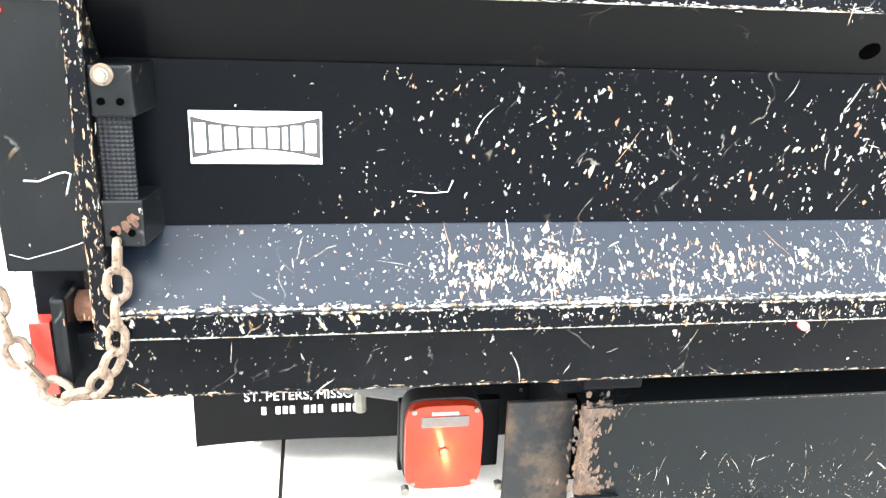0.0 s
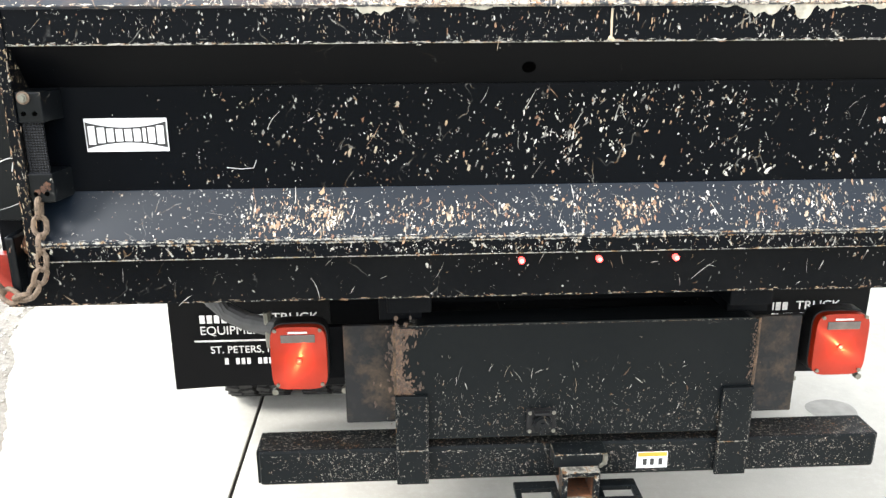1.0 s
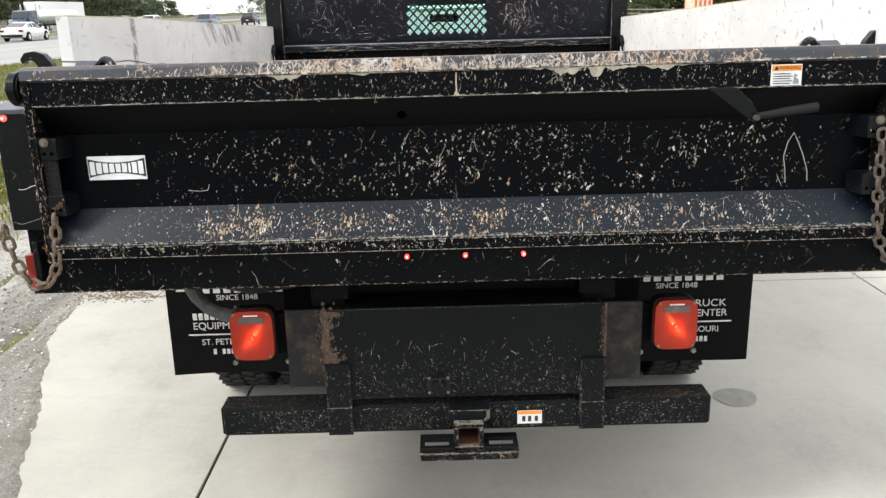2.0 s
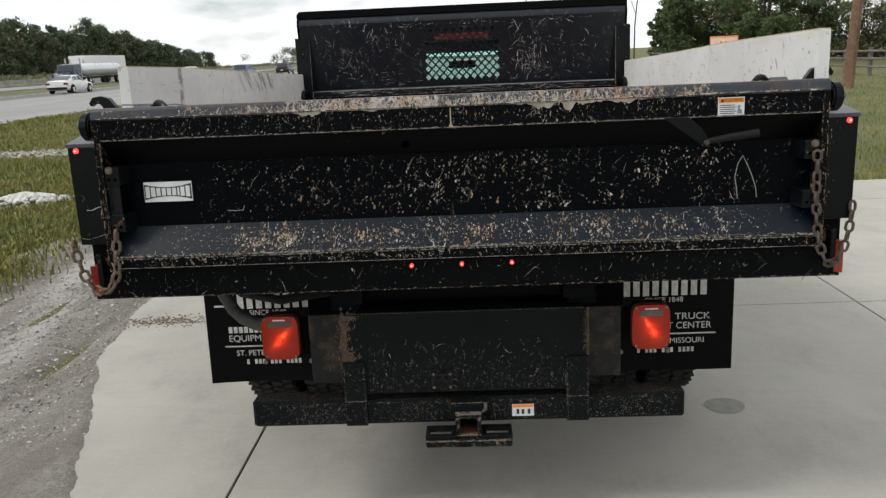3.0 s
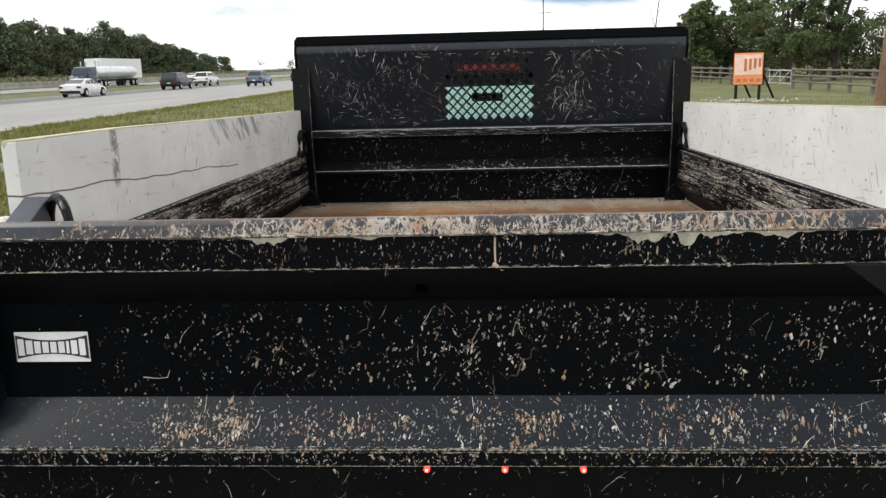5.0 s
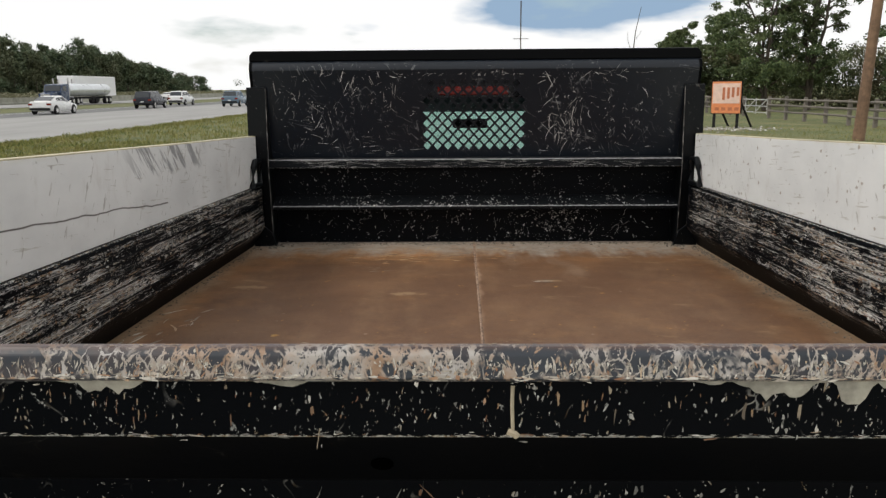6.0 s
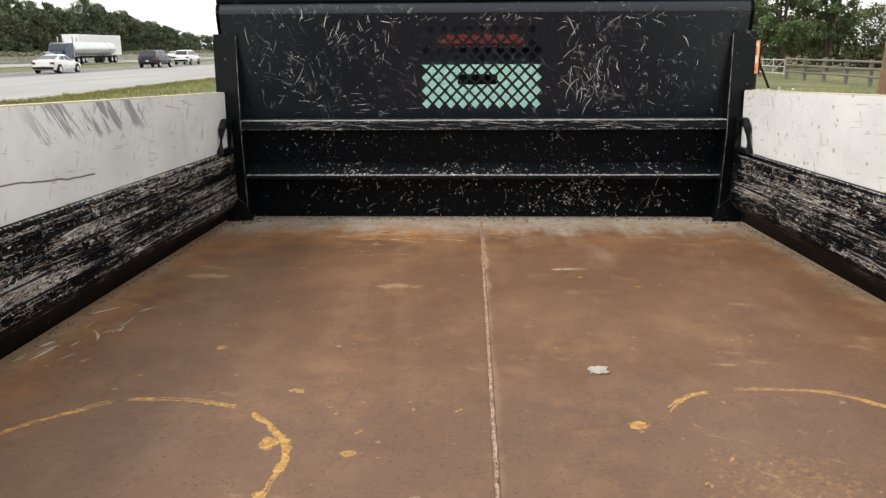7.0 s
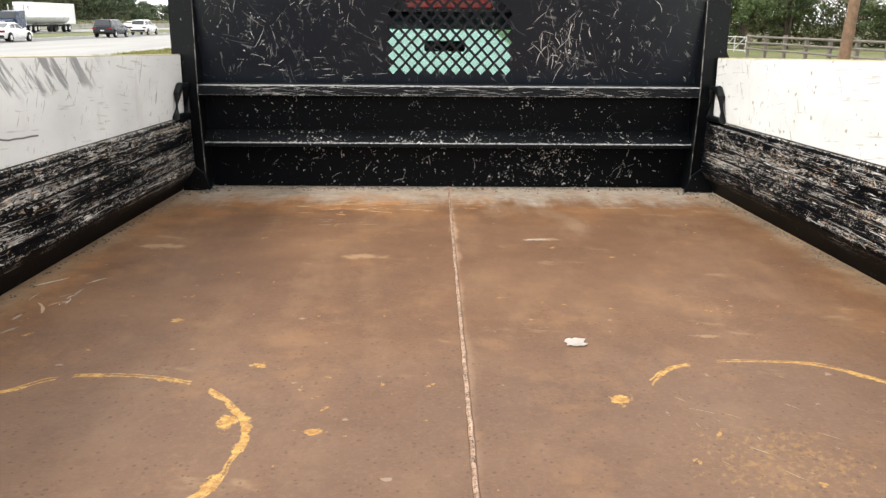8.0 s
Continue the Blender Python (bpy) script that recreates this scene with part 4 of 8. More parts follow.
def gravel_bed():
    """Uneven gravel with two soft wheel ruts, running under the paving's edge."""
    bm = bmesh.new()
    nx, ny = 80, 260
    rows = []
    for j in range(ny + 1):
        y = -9 + 18.3 * j / ny
        xl = -4.05 + 0.35 * noise.noise((0.3, y * 0.45, 0)) - 0.25 * math.sin(y * 0.35)
        row = []
        for i in range(nx + 1):
            x = xl + (-1.0 - xl) * i / nx
            z = -0.030 + 0.016 * noise.noise((x * 1.4, y * 0.8, 1)) + 0.012 * noise.noise((x * 5, y * 2.5, 2)) + 0.006 * noise.noise((x * 14, y * 9, 6))
            for cx, sg in ((-3.75, 0.13), (-3.20, 0.07), (-2.57, 0.06)):
                z -= 0.032 * math.exp(-((x - cx - 0.12 * math.sin(y * 0.5)) / sg) ** 2)
            row.append(bm.verts.new((x, y, min(z + 0.012, -0.006) if x < edge_x(min(y, 6.0)) else -0.03)))
        rows.append(row)
    for j in range(ny):
        for i in range(nx):
            bm.faces.new((rows[j][i], rows[j][i + 1], rows[j + 1][i + 1], rows[j + 1][i]))
    return tagged(part("gravel_shoulder", bm, GRAVEL, smooth=True), "grey brown gravel shoulder with wheel ruts beside the paving", "gravel", kind="structure")


gravel_bed()
pavement = new("pavement")
tagged(pavement, "pale grey concrete paving slabs with tooled joints", "pavement", kind="structure")


def slab(x0, x1, y0, y1, left=False):
    """One concrete slab, its arrises rounded; the outermost follows the ragged edge of the paving."""
    g = 0.006
    if left:
        n = 110
        rnd = random.Random(int(y0 * 10) + 77)
        pts = [(x1 - g, y0 + g), (x1 - g, y1 - g)]
        for i in range(n + 1):
            y = y1 - g - (y1 - y0 - 2 * g) * i / n
            pts.append((edge_x(y) + 0.05 * noise.noise((y * 2.2, 3, 1)) + 0.025 * noise.noise((y * 8, 1, 4)) + rnd.uniform(-0.008, 0.008), y))
        bm = prism(pts[::-1], -0.10, 0.0, "z", bevel=0)
    else:
        bm = box(x0 + g, x1 - g, y0 + g, y1 - g, -0.10, 0.0, 0.006)
    part("concrete_slab", bm, CONCRETE, pavement)


YS = [-9.0, -4.4, -0.9, 2.62, 6.1]
for y0, y1 in zip(YS, YS[1:]):
    slab(0, -0.967, y0, y1, True)
    for x0, x1 in ((-0.967, 2.5), (2.5, 5.97)):
        if not (x0 > 2 and y0 > 5):
            slab(x0, x1, y0, y1)
slab(-0.967, 2.5, 6.1, 7.3)
slab(2.5, 5.97, 6.1, 7.3)
# Added concrete sheet, hidden by the truck; brightens the view through the cab.
sheet("drive", [(-2.4, 7.25), (2.6, 7.25), (26, 420), (-26, 420)], -0.004, CONCRETE, "added pale concrete sheet ahead of the truck, brightening the cab window", "pavement")
sheet("joint_bed", [(-1.0, -9), (5.95, -9), (5.95, 7.25), (-1.0, 7.25)], -0.013, plain("joint_dirt", (0.05, 0.045, 0.04), 0.95), "dark dirt in the paving joints", "joint")
# the damp round spot and the dirt smear
bm = bmesh.new()
spot = [bm.verts.new((1.197 + 0.092 * math.cos(a) * (1 + 0.06 * math.sin(3 * a)), 1.10 + 0.088 * math.sin(a) * (1 + 0.05 * math.sin(2 * a + 1)), 0.0022)) for a in [2 * math.pi * i / 28 for i in range(28)]]
bm.faces.new(spot)
tagged(part("damp_spot", bm, plain("damp_concrete", (0.225, 0.218, 0.195), 0.7, vary=0.2, scale=18)), "round damp grey spot on the concrete", "stain", kind="structure")
rnd = random.Random(5)


def stones(name, spots, material, label, category, squash=0.6):
    """Loose stones as one pile: squashed, dented six-sided lumps."""
    vs, fs = [], []
    t = (1 + 5 ** 0.5) / 2
    ico = [(-1, t, 0), (1, t, 0), (-1, -t, 0), (1, -t, 0), (0, -1, t), (0, 1, t), (0, -1, -t), (0, 1, -t), (t, 0, -1), (t, 0, 1), (-t, 0, -1), (-t, 0, 1)]
    tri = [(0, 11, 5), (0, 5, 1), (0, 1, 7), (0, 7, 10), (0, 10, 11), (1, 5, 9), (5, 11, 4), (11, 10, 2), (10, 7, 6), (7, 1, 8), (3, 9, 4), (3, 4, 2), (3, 2, 6), (3, 6, 8), (3, 8, 9), (4, 9, 5), (2, 4, 11), (6, 2, 10), (8, 6, 7), (9, 8, 1)]
    for x, y, z, r in spots:
        k = len(vs)
        a = rnd.uniform(0, 6.28)
        sx, sy = rnd.uniform(0.7, 1.25), rnd.uniform(0.7, 1.25)
        for p in ico:
            q = [c / 1.9 * rnd.uniform(0.8, 1.15) for c in p]
            vs.append((x + r * (q[0] * sx * math.cos(a) - q[1] * sy * math.sin(a)), y + r * (q[0] * sx * math.sin(a) + q[1] * sy * math.cos(a)), z + r * q[2] * squash))
        fs += [(a_ + k, b_ + k, c_ + k) for a_, b_, c_ in tri]
    me = bpy.data.meshes.new(name)
    me.from_pydata(vs, [], fs)
    me.materials.append(material)
    return tagged(new(name, me), label, category, kind="stuff")


spots = []
while len(spots) < 15000:
    y = -0.6 + 9.1 * rnd.random() ** 1.7
    x = rnd.uniform(-4.1, -1.2)
    if x < edge_x(min(y, 6.0)) + (0.12 if rnd.random() < 0.06 else -0.01):
        spots.append((x, y, -0.016, rnd.uniform(0.003, 0.009) * (1.8 if rnd.random() < 0.06 else 1)))
stones("gravel_stones", spots, PEBBLE, "loose grey and tan gravel stones", "gravel")
spots = [(-2.02 + rnd.gauss(0, 0.17), 2.66 + rnd.gauss(0, 0.06), 0.002, rnd.uniform(0.003, 0.010)) for i in range(420)]
stones("spilled_dirt", spots, plain("brown_clods", (0.16, 0.12, 0.08), 0.9), "small brown dirt clods spilled on the concrete", "dirt", 0.4)
spots = []
for i in range(460):
    r, a = abs(rnd.gauss(0, 0.27)) * rnd.uniform(0.4, 1.2), rnd.uniform(0, 6.28)
    spots.append((-6.0 + r * 1.5 * math.cos(a), 8.1 + r * math.sin(a), -0.01 + max(0, 0.10 - 0.24 * r), rnd.uniform(0.016, 0.055)))
stones("white_stone_pile", spots, ROCK, "low heap of white crushed limestone in the grass", "stone pile", 0.8)
spots = [(rnd.choice((-10.6, -8.2, -6.6)) + rnd.gauss(0, 0.9), 14.6 + rnd.gauss(0, 0.55), -0.02, rnd.uniform(0.02, 0.06)) for i in range(700)]
stones("scattered_white_stones", spots, plain("dusty_limestone", (0.36, 0.345, 0.30), 0.9, vary=0.3, scale=10), "white limestone lumps strewn through the roadside grass", "stones", 0.7)

spots = [(11.5 + rnd.gauss(0, 0.9), 35.4 + rnd.gauss(0, 0.8), -0.05, rnd.uniform(0.03, 0.085)) for i in range(300)]
stones("sign_stones", spots, PEBBLE, "pale crushed stone under the orange sign", "stones", 0.7)

# grass blades on the verge, nearest to the paving
def blades(name, n, place, tall, label, wide=1.0):
    vs, fs = [], []
    for i in range(n):
        x, y = place()
        h, a, w = rnd.uniform(0.25, 1.0) ** 1.6 * tall * (1.0 + 0.7 * noise.noise((x * 1.1, y * 1.1, 3))), rnd.uniform(0, 6.28), rnd.uniform(0.004, 0.010) * wide
        lean = rnd.uniform(0.3, 1.4) * h
        b_ = rnd.uniform(0, 6.28)
        dx, dy, k = w * math.cos(a), w * math.sin(a), len(vs)
        mx, my = x + 0.35 * lean * math.cos(b_), y + 0.35 * lean * math.sin(b_)
        vs += [(x - dx, y - dy, -0.04), (x + dx, y + dy, -0.04), (mx + dx * 0.7, my + dy * 0.7, h * 0.6), (mx - dx * 0.7, my - dy * 0.7, h * 0.6), (x + lean * math.cos(b_), y + lean * math.sin(b_), h)]
        fs += [(k, k + 1, k + 2, k + 3), (k + 3, k + 2, k + 4)]
    me = bpy.data.meshes.new(name)
    me.from_pydata(vs, [], fs)
    me.materials.append(BLADE)
    return tagged(new(name, me), label, "grass", kind="stuff")


def verge_left():
    while True:
        y = 2.5 + 26 * rnd.random() ** 1.6
        x = -3.75 - abs(rnd.gauss(0, 1)) * (1.6 + y * 0.34) + rnd.gauss(0, 0.15)
        tuft = noise.noise((x * 2.1, y * 2.1, 5)) + 0.6 * noise.noise((x * 0.6, y * 0.6, 9))
        edge = min(1.0, max(0.0, (-3.55 - x) / 0.9))
        bare = abs(y - 14.6 - 0.5 * noise.noise((x * 0.7, 0, 3))) < 0.8 and noise.noise((x * 0.5, 4, 1)) > -0.15
        if x > -16.2 and not (bare and rnd.random() < 0.85) and rnd.random() < 0.25 + 0.75 * max(0.0, tuft + 0.45) and rnd.random() < 0.1 + edge:
            return x, y


def verge_right():
    y = 7.4 + 30 * rnd.random() ** 1.5
    return 4.0 + rnd.random() * (4 + y * 0.5), y


blades("roadside_grass", 110000, verge_left, 0.075, "tufted green and straw grass on the road verge")
def verge_far():
    while True:
        y = 9 + 70 * rnd.random() ** 1.3
        x = rnd.uniform(-16.3, -5.0) if rnd.random() < 0.6 else -16.4 + abs(rnd.gauss(0, 0.7))
        if not (x > -13 and 13.6 < y < 15.6) and noise.noise((x * 0.9, y * 0.5, 2)) + 0.5 * noise.noise((x * 3, y * 2, 6)) > rnd.uniform(-0.5, 0.5):
            return x, y


blades("roadside_tufts", 42000, verge_far, 0.14, "long rough grass tufts along the road edge", 1.7)
blades("field_grass", 20000, verge_right, 0.06, "short mown yellow green grass beyond the paving")

# road: two carriageways with a grass median
sheet("road", [(-38.5, -400), (-16.4, -400), (-16.4, 900), (-38.5, 900)], 0.0, ROAD, "wide pale grey highway carriageway", "road")
sheet("far_carriageway", [(-62.5, -400), (-50.5, -400), (-50.5, 900), (-62.5, 900)], 0.004, ROAD, "far pale carriageway beyond the median", "road")
LINE = plain("road_line_paint", (0.62, 0.61, 0.57), 0.7)
ASPHALT = plain("dark_asphalt_shoulder", (0.13, 0.13, 0.128), 0.85, vary=0.2, scale=3)
sheet("paved_shoulder", [(-38.4, -400), (-31.5, -400), (-31.5, 900), (-38.4, 900)], 0.006, ASPHALT, "darker asphalt lane at the median side", "road")
for x in (-36.6, -51.6):
    sheet("road_line", [(x - 0.08, -300), (x + 0.08, -300), (x + 0.08, 700), (x - 0.08, 700)], 0.014, LINE, "white painted edge line", "road line")
# concrete barrier along the far road edge, in sections
barrier = new("concrete_barrier")
tagged(barrier, "long weathered concrete barrier along the far road edge", "barrier")
section = None
for i in range(52):
    if section is None:
        p = part("barrier_section", prism([(-64.0, -0.1), (-64.0, 0.16), (-64.16, 0.34), (-64.24, 0.95), (-64.42, 0.95), (-64.5, 0.34), (-64.66, 0.16), (-64.66, -0.1)], 20.0, 25.92, "y", 0.02), plain("weathered_barrier", (0.27, 0.268, 0.225), 0.9, vary=0.3, scale=1.2), barrier)
        section = p.data
    else:
        p = new("barrier_section", section)
        p.parent = barrier
        p.location = (0, i * 6.0, 0.012 * math.sin(i * 2.3))

# ---- the dump truck ----
truck = new("dump_truck")
truck.matrix_world = RAKE
tagged(truck, "black dump truck with a scratched, rusted steel dump body", "dump truck")


def sub(name, parent=truck, label=""):
    e = new(name)
    e.parent = parent
    return tagged(e, label)


# tailgate: one pressed shell of rail, panel and ledge
gate = part("tailgate", prism([(0.035, 1.357), (0.035, 1.156), (-0.004, 1.10), (0.06, 1.10), (0.06, 1.36)], -1.115, 1.115, "x", 0), GATE_BLACK, truck, "black tailgate covered in white paint chips")
part("top_rail", prism([(-0.03, 1.436), (-0.03, 1.503), (0.010, 1.505), (0.06, 1.44)], -1.115, 1.115, "x", 0.004), RAIL_BLACK, gate, "boxed top rail with peeling black paint")
part("rail_underside", prism([(-0.026, 1.4375), (0.0335, 1.357), (0.058, 1.357), (0.058, 1.4375)], -1.098, 1.098, "x", 0.003), BAND_BLACK, gate, "smooth black slanted underside of the rail")
# A flat black disc takes the place of the hole's dark inside.
bm = disc((0, 0, 0), "y", 0.013, 0.0012, 22)
bmesh.ops.transform(bm, matrix=Matrix.Translation((-0.155, 0.0092, 1.3885)) @ Matrix.Rotation(radians(36.5), 4, "X"), verts=bm.verts)
part("drain_hole", bm, HOLE, gate, "flat black disc drawn as a round drain hole")
part("rail_cap", prism([(-0.036, 1.504), (-0.031, 1.528), (-0.025, 1.536), (-0.016, 1.537), (-0.008, 1.529), (0.006, 1.507), (0.006, 1.498), (-0.028, 1.498)], -1.118, 1.118, "x", 0.002), TOP_WORN, gate, "worn rail top with bare cream and rust patches")
part("ledge", prism([(0.034, 1.157), (-0.031, 1.071), (-0.031, 1.063), (0.04, 1.063), (0.05, 1.14)], -1.112, 1.112, "x", 0.002), LEDGE_SHEEN, gate, "sloping lower ledge, heavily chipped, bluish sky sheen in its colour")
part("lower_flange", prism([(-0.029, 1.0625), (-0.029, 1.030), (0.058, 1.030), (0.058, 1.0625)], -1.112, 1.112, "x", 0.002), FLANGE_BLACK, gate, "black lower flange")
for s in (-1, 1):
    part("gate_stile", prism([(s * 1.118, 1.022), (s * 1.118, 1.50), (s * 1.098, 1.50), (s * 1.098, 1.022)], -0.034, 0.06, "y", 0.002), STILE_BLACK, gate, "narrow edge flange with bare metal")
    for z0, z1 in ((1.300, 1.356), (1.150, 1.206)):
        part("strap_bracket", prism([(s * 1.098, 0.038), (s * 1.098, -0.030), (s * 1.052, -0.030), (s * 1.040, 0.038)], z0, z1, "z", 0.003), POST_BLACK, gate, "bent steel bracket")
        # Bracket holes are black discs, their shade painted on.
        for hx_ in (1.086, 1.066):
            part("hole_disc", disc((s * hx_, -0.0305, z0 + 0.017), "y", 0.0042, 0.003, 12), HOLE, gate)
    part("bolt_head", disc((s * 1.082, -0.034, 1.346), "y", 0.0080, 0.010, 20, bevel=0.003), ZINC, gate, "round zinc bolt head")
    part("bolt_washer", disc((s * 1.082, -0.0315, 1.346), "y", 0.0118, 0.003, 20), CHAIN_RUST, gate)
part("webbing_strap", box(-1.095, -1.057, -0.026, -0.018, 1.19, 1.315, 0.003), WEBBING, gate, "black woven webbing strap")
for px, pz, pr in ((-1.064, 1.184, 0.008), (-1.071, 1.176, 0.008), (-1.081, 1.172, 0.007), (-1.060, 1.178, 0.005)):
    ring = [(px + pr * rnd.uniform(0.45, 1.1) * math.cos(0.52 * k), pz + pr * rnd.uniform(0.45, 1.1) * math.sin(0.52 * k)) for k in range(12)]
    part("rust_flake", prism(ring, -0.0318, -0.0302, "y", 0), FLAKED, gate, "flaked rust patch")
# paint chipped off the panel, the ledge, the rail and the flange by loads
PANEL = plane_at((0, 0.035, 0), (1, 0, 0), (0, 0, 1))
LEDGE = plane_at((0, -0.031, 1.071), (1, 0, 0), (0, 0.065, 0.086))


def drips(r):
    """The tan runs gather at a few places along the ledge."""
    x, spread = r.choice(((-0.67, 0.022), (-0.635, 0.028), (-0.55, 0.016), (-0.55, 0.022), (-0.59, 0.05), (-0.38, 0.03), (-0.30, 0.025), (-0.25, 0.04), (-0.04, 0.02), (0.03, 0.02), (0.09, 0.03), (0.33, 0.04), (0.46, 0.03), (0.62, 0.04)))
    return r.gauss(x, spread), r.gauss(0.045, 0.022), 1.0


RAIL = plane_at((0, -0.030, 0), (1, 0, 0), (0, 0, 1))
FLANGE = plane_at((0, -0.029, 0), (1, 0, 0), (0, 0, 1))
WORN = "flakes of bare pale metal in the black paint"
flakes(PANEL, 560, patchy(-0.86, 1.04, 1.168, 1.346, 5.0, 1), (0.005, 0.017), (2.0, 4.6), (14, 24), BARE_WHITE, gate, WORN, 11)
flakes(PANEL, 330, patchy(-0.98, 1.06, 1.160, 1.355, 4.0, 7, 0.3), (0.002, 0.006), (1.2, 2.4), (10, 40), BARE_WHITE, gate, WORN, 12)
flakes(PANEL, 60, patchy(-0.75, 0.95, 1.175, 1.33, 6.0, 3), (0.010, 0.022), (2.0, 3.6), (12, 16), BARE_TAN, gate, "rust tinged flakes in the black paint", 13)
strokes(PANEL, 40, patchy(-0.85, 1.0, 1.18, 1.34, 4.0, 5), (0.015, 0.055), (0.0008, 0.002), (20, 45), 0.3, BARE_WHITE, gate, "pale scratches in the black paint", 14)
flakes(LEDGE, 170, drips, (0.005, 0.018), (1.8, 4.5), (5, 16), BARE_CREAM, gate, "cream chips among the tan runs", 29)
flakes(LEDGE, 480, patchy(-0.93, 1.02, 0.008, 0.098, 4.2, 2, 0.18), (0.005, 0.017), (2.2, 5.0), (8, 22), BARE_WHITE, gate, WORN, 15)
flakes(LEDGE, 340, patchy(-1.02, 1.05, 0.003, 0.102, 4.0, 9, 0.35), (0.002, 0.006), (1.2, 2.6), (8, 40), BARE_WHITE, gate, WORN, 16)
flakes(LEDGE, 440, drips, (0.006, 0.028), (2.2, 5.5), (5, 10), BARE_TAN, gate, "tan runs of bare metal down the ledge", 17)
strokes(LEDGE, 90, patchy(-0.95, 1.05, 0.01, 0.095, 4.0, 8), (0.015, 0.06), (0.0008, 0.0022), (10, 40), 0.3, BARE_WHITE, gate, "pale scratches across the ledge", 18)
flakes(LEDGE, 240, lambda r: (r.uniform(-1.08, 1.09), 0.0008 + abs(r.gauss(0, 0.002)), 1.0), (0.0012, 0.0035), (0.12, 0.5), (0, 6), BARE_WHITE, gate, "bare metal along the ledge's edge", 19)
flakes(FLANGE, 330, patchy(-1.05, 1.07, 1.036, 1.057, 6.0, 4, 0.3), (0.003, 0.010), (1.5, 4.0), (6, 24), BARE_WHITE, gate, WORN, 20)
flakes(RAIL, 520, patchy(-1.08, 1.09, 1.444, 1.496, 4.0, 6, 0.3, 1.3, 0.1), (0.0025, 0.011), (2.2, 5.5), (3, 14), BARE_WHITE, gate, WORN, 21)
flakes(RAIL, 50, patchy(-0.9, 1.0, 1.455, 1.486, 5.0, 12), (0.012, 0.030), (5.0, 10.0), (2, 8), BARE_TAN, gate, "tan runs down the rail face", 22)
flakes(RAIL, 330, lambda r: (r.uniform(-1.1, 1.1), 1.4385 + abs(r.gauss(0, 0.0014)), 1.0), (0.0012, 0.0035), (0.10, 0.45), (0, 5), BARE_WHITE, gate, "bare metal along the rail's lower edge", 23)
STILE = plane_at((0, -0.034, 0), (1, 0, 0), (0, 0, 1))
flakes(STILE, 260, lambda r: (r.choice((-1, 1)) * (r.choice((1.1165, 1.1165, 1.0995)) + r.gauss(0, 0.0007)), r.uniform(1.03, 1.49), 1.0), (0.004, 0.022), (5.0, 12.0), (0, 2), BARE_TAN, gate, "bare edges of the gate's end flanges", 29)
# the rail's top is scraped to a tangle of cream strokes
CAP = plane_at((0, -0.036, 1.504), (1, 0, 0), (0, 0.005, 0.024))
CREST = plane_at((0, -0.025, 1.536), (1, 0, 0), (0, 0.009, 0.001))


def scraped(top):
    def where(r):
        while True:
            x = r.uniform(-1.09, 1.09)
            if r.random() < (0.25 + max(0.0, 0.55 + 0.8 * noise.noise((x * 3.1, 2, 7)))) * max(0.03, 1.0 - abs(x + 0.05) / 0.85):
                return x, r.uniform(0.003, top), 1.0
    return where


strokes(CAP, 520, scraped(0.019), (0.005, 0.014), (0.0008, 0.0026), (4, 24), 0.4, BARE_CREAM, gate, "cream scrapes on the rail's top", 24)
flakes(CAP, 190, scraped(0.019), (0.003, 0.010), (1.2, 2.6), (6, 20), BARE_CREAM, gate, "bare cream patches on the rail's top", 26)
flakes(CAP, 420, lambda r: (r.uniform(-1.1, 1.1), 0.0006 + abs(r.gauss(0, 0.0016)), 1.0), (0.0014, 0.0045), (0.10, 0.5), (0, 6), BARE_CREAM, gate, "bare metal along the cap's lower edge", 28)
flakes(CREST, 260, lambda r: (r.uniform(-1.09, 1.09), r.uniform(0.001, 0.008), 1.0), (0.001, 0.003), (0.2, 0.6), (0, 10), BARE_TAN, gate, "rust along the rail's crest", 27)
# decal: a plain bow-tie mark, no lettering
bm = box(-1.005, -0.849, 0.0325, 0.0342, 1.234, 1.298, 0)
decal = part("maker_decal", bm, DECAL_WHITE, gate, "white rectangular sticker with a dark bow shape")
top = [(-1.003 + 0.152 * i / 16, 1.2915 - 0.011 * (1 - ((i - 8) / 8) ** 2)) for i in range(17)]
low = [(-1.003 + 0.152 * i / 16, 1.2405 + 0.011 * (1 - ((i - 8) / 8) ** 2)) for i in range(17)]
part("decal_bow", prism(top + low[::-1], 0.0314, 0.0326, "y", 0), DECAL_BLACK, gate, "dark bow-tie shape")
x = -0.999
for i, wd in enumerate((0.013, 0.014, 0.013, 0.013, 0.013, 0.013, 0.006, 0.013, 0.013)):
    t = abs((x + wd / 2 + 0.927) / 0.076)
    h = 0.0115 + 0.0085 * t * t
    part("decal_bar", prism([(x, 1.266 - h), (x + wd, 1.266 - h), (x + wd, 1.266 + h), (x, 1.266 + h)], 0.0306, 0.0316, "y", 0), DECAL_WHITE, gate)
    x += wd + 0.0040
# warning label on the rail
lab = part("warning_label", box(0.789, 0.867, -0.0325, -0.0308, 1.440, 1.493, 0), DECAL_WHITE, gate, "white and orange warning sticker")
part("label_band", box(0.791, 0.865, -0.0335, -0.0322, 1.477, 1.491, 0), DECAL_ORANGE, gate, "orange warning band")
lettering("label_word", "WARNING", 0.0125, upright(0.832, -0.034, 1.484), DECAL_BLACK, gate, 0.0003)
part("label_triangle", prism([(0.795, 1.479), (0.806, 1.479), (0.8005, 1.489)], -0.0342, -0.033, "y", 0), DECAL_BLACK, gate)
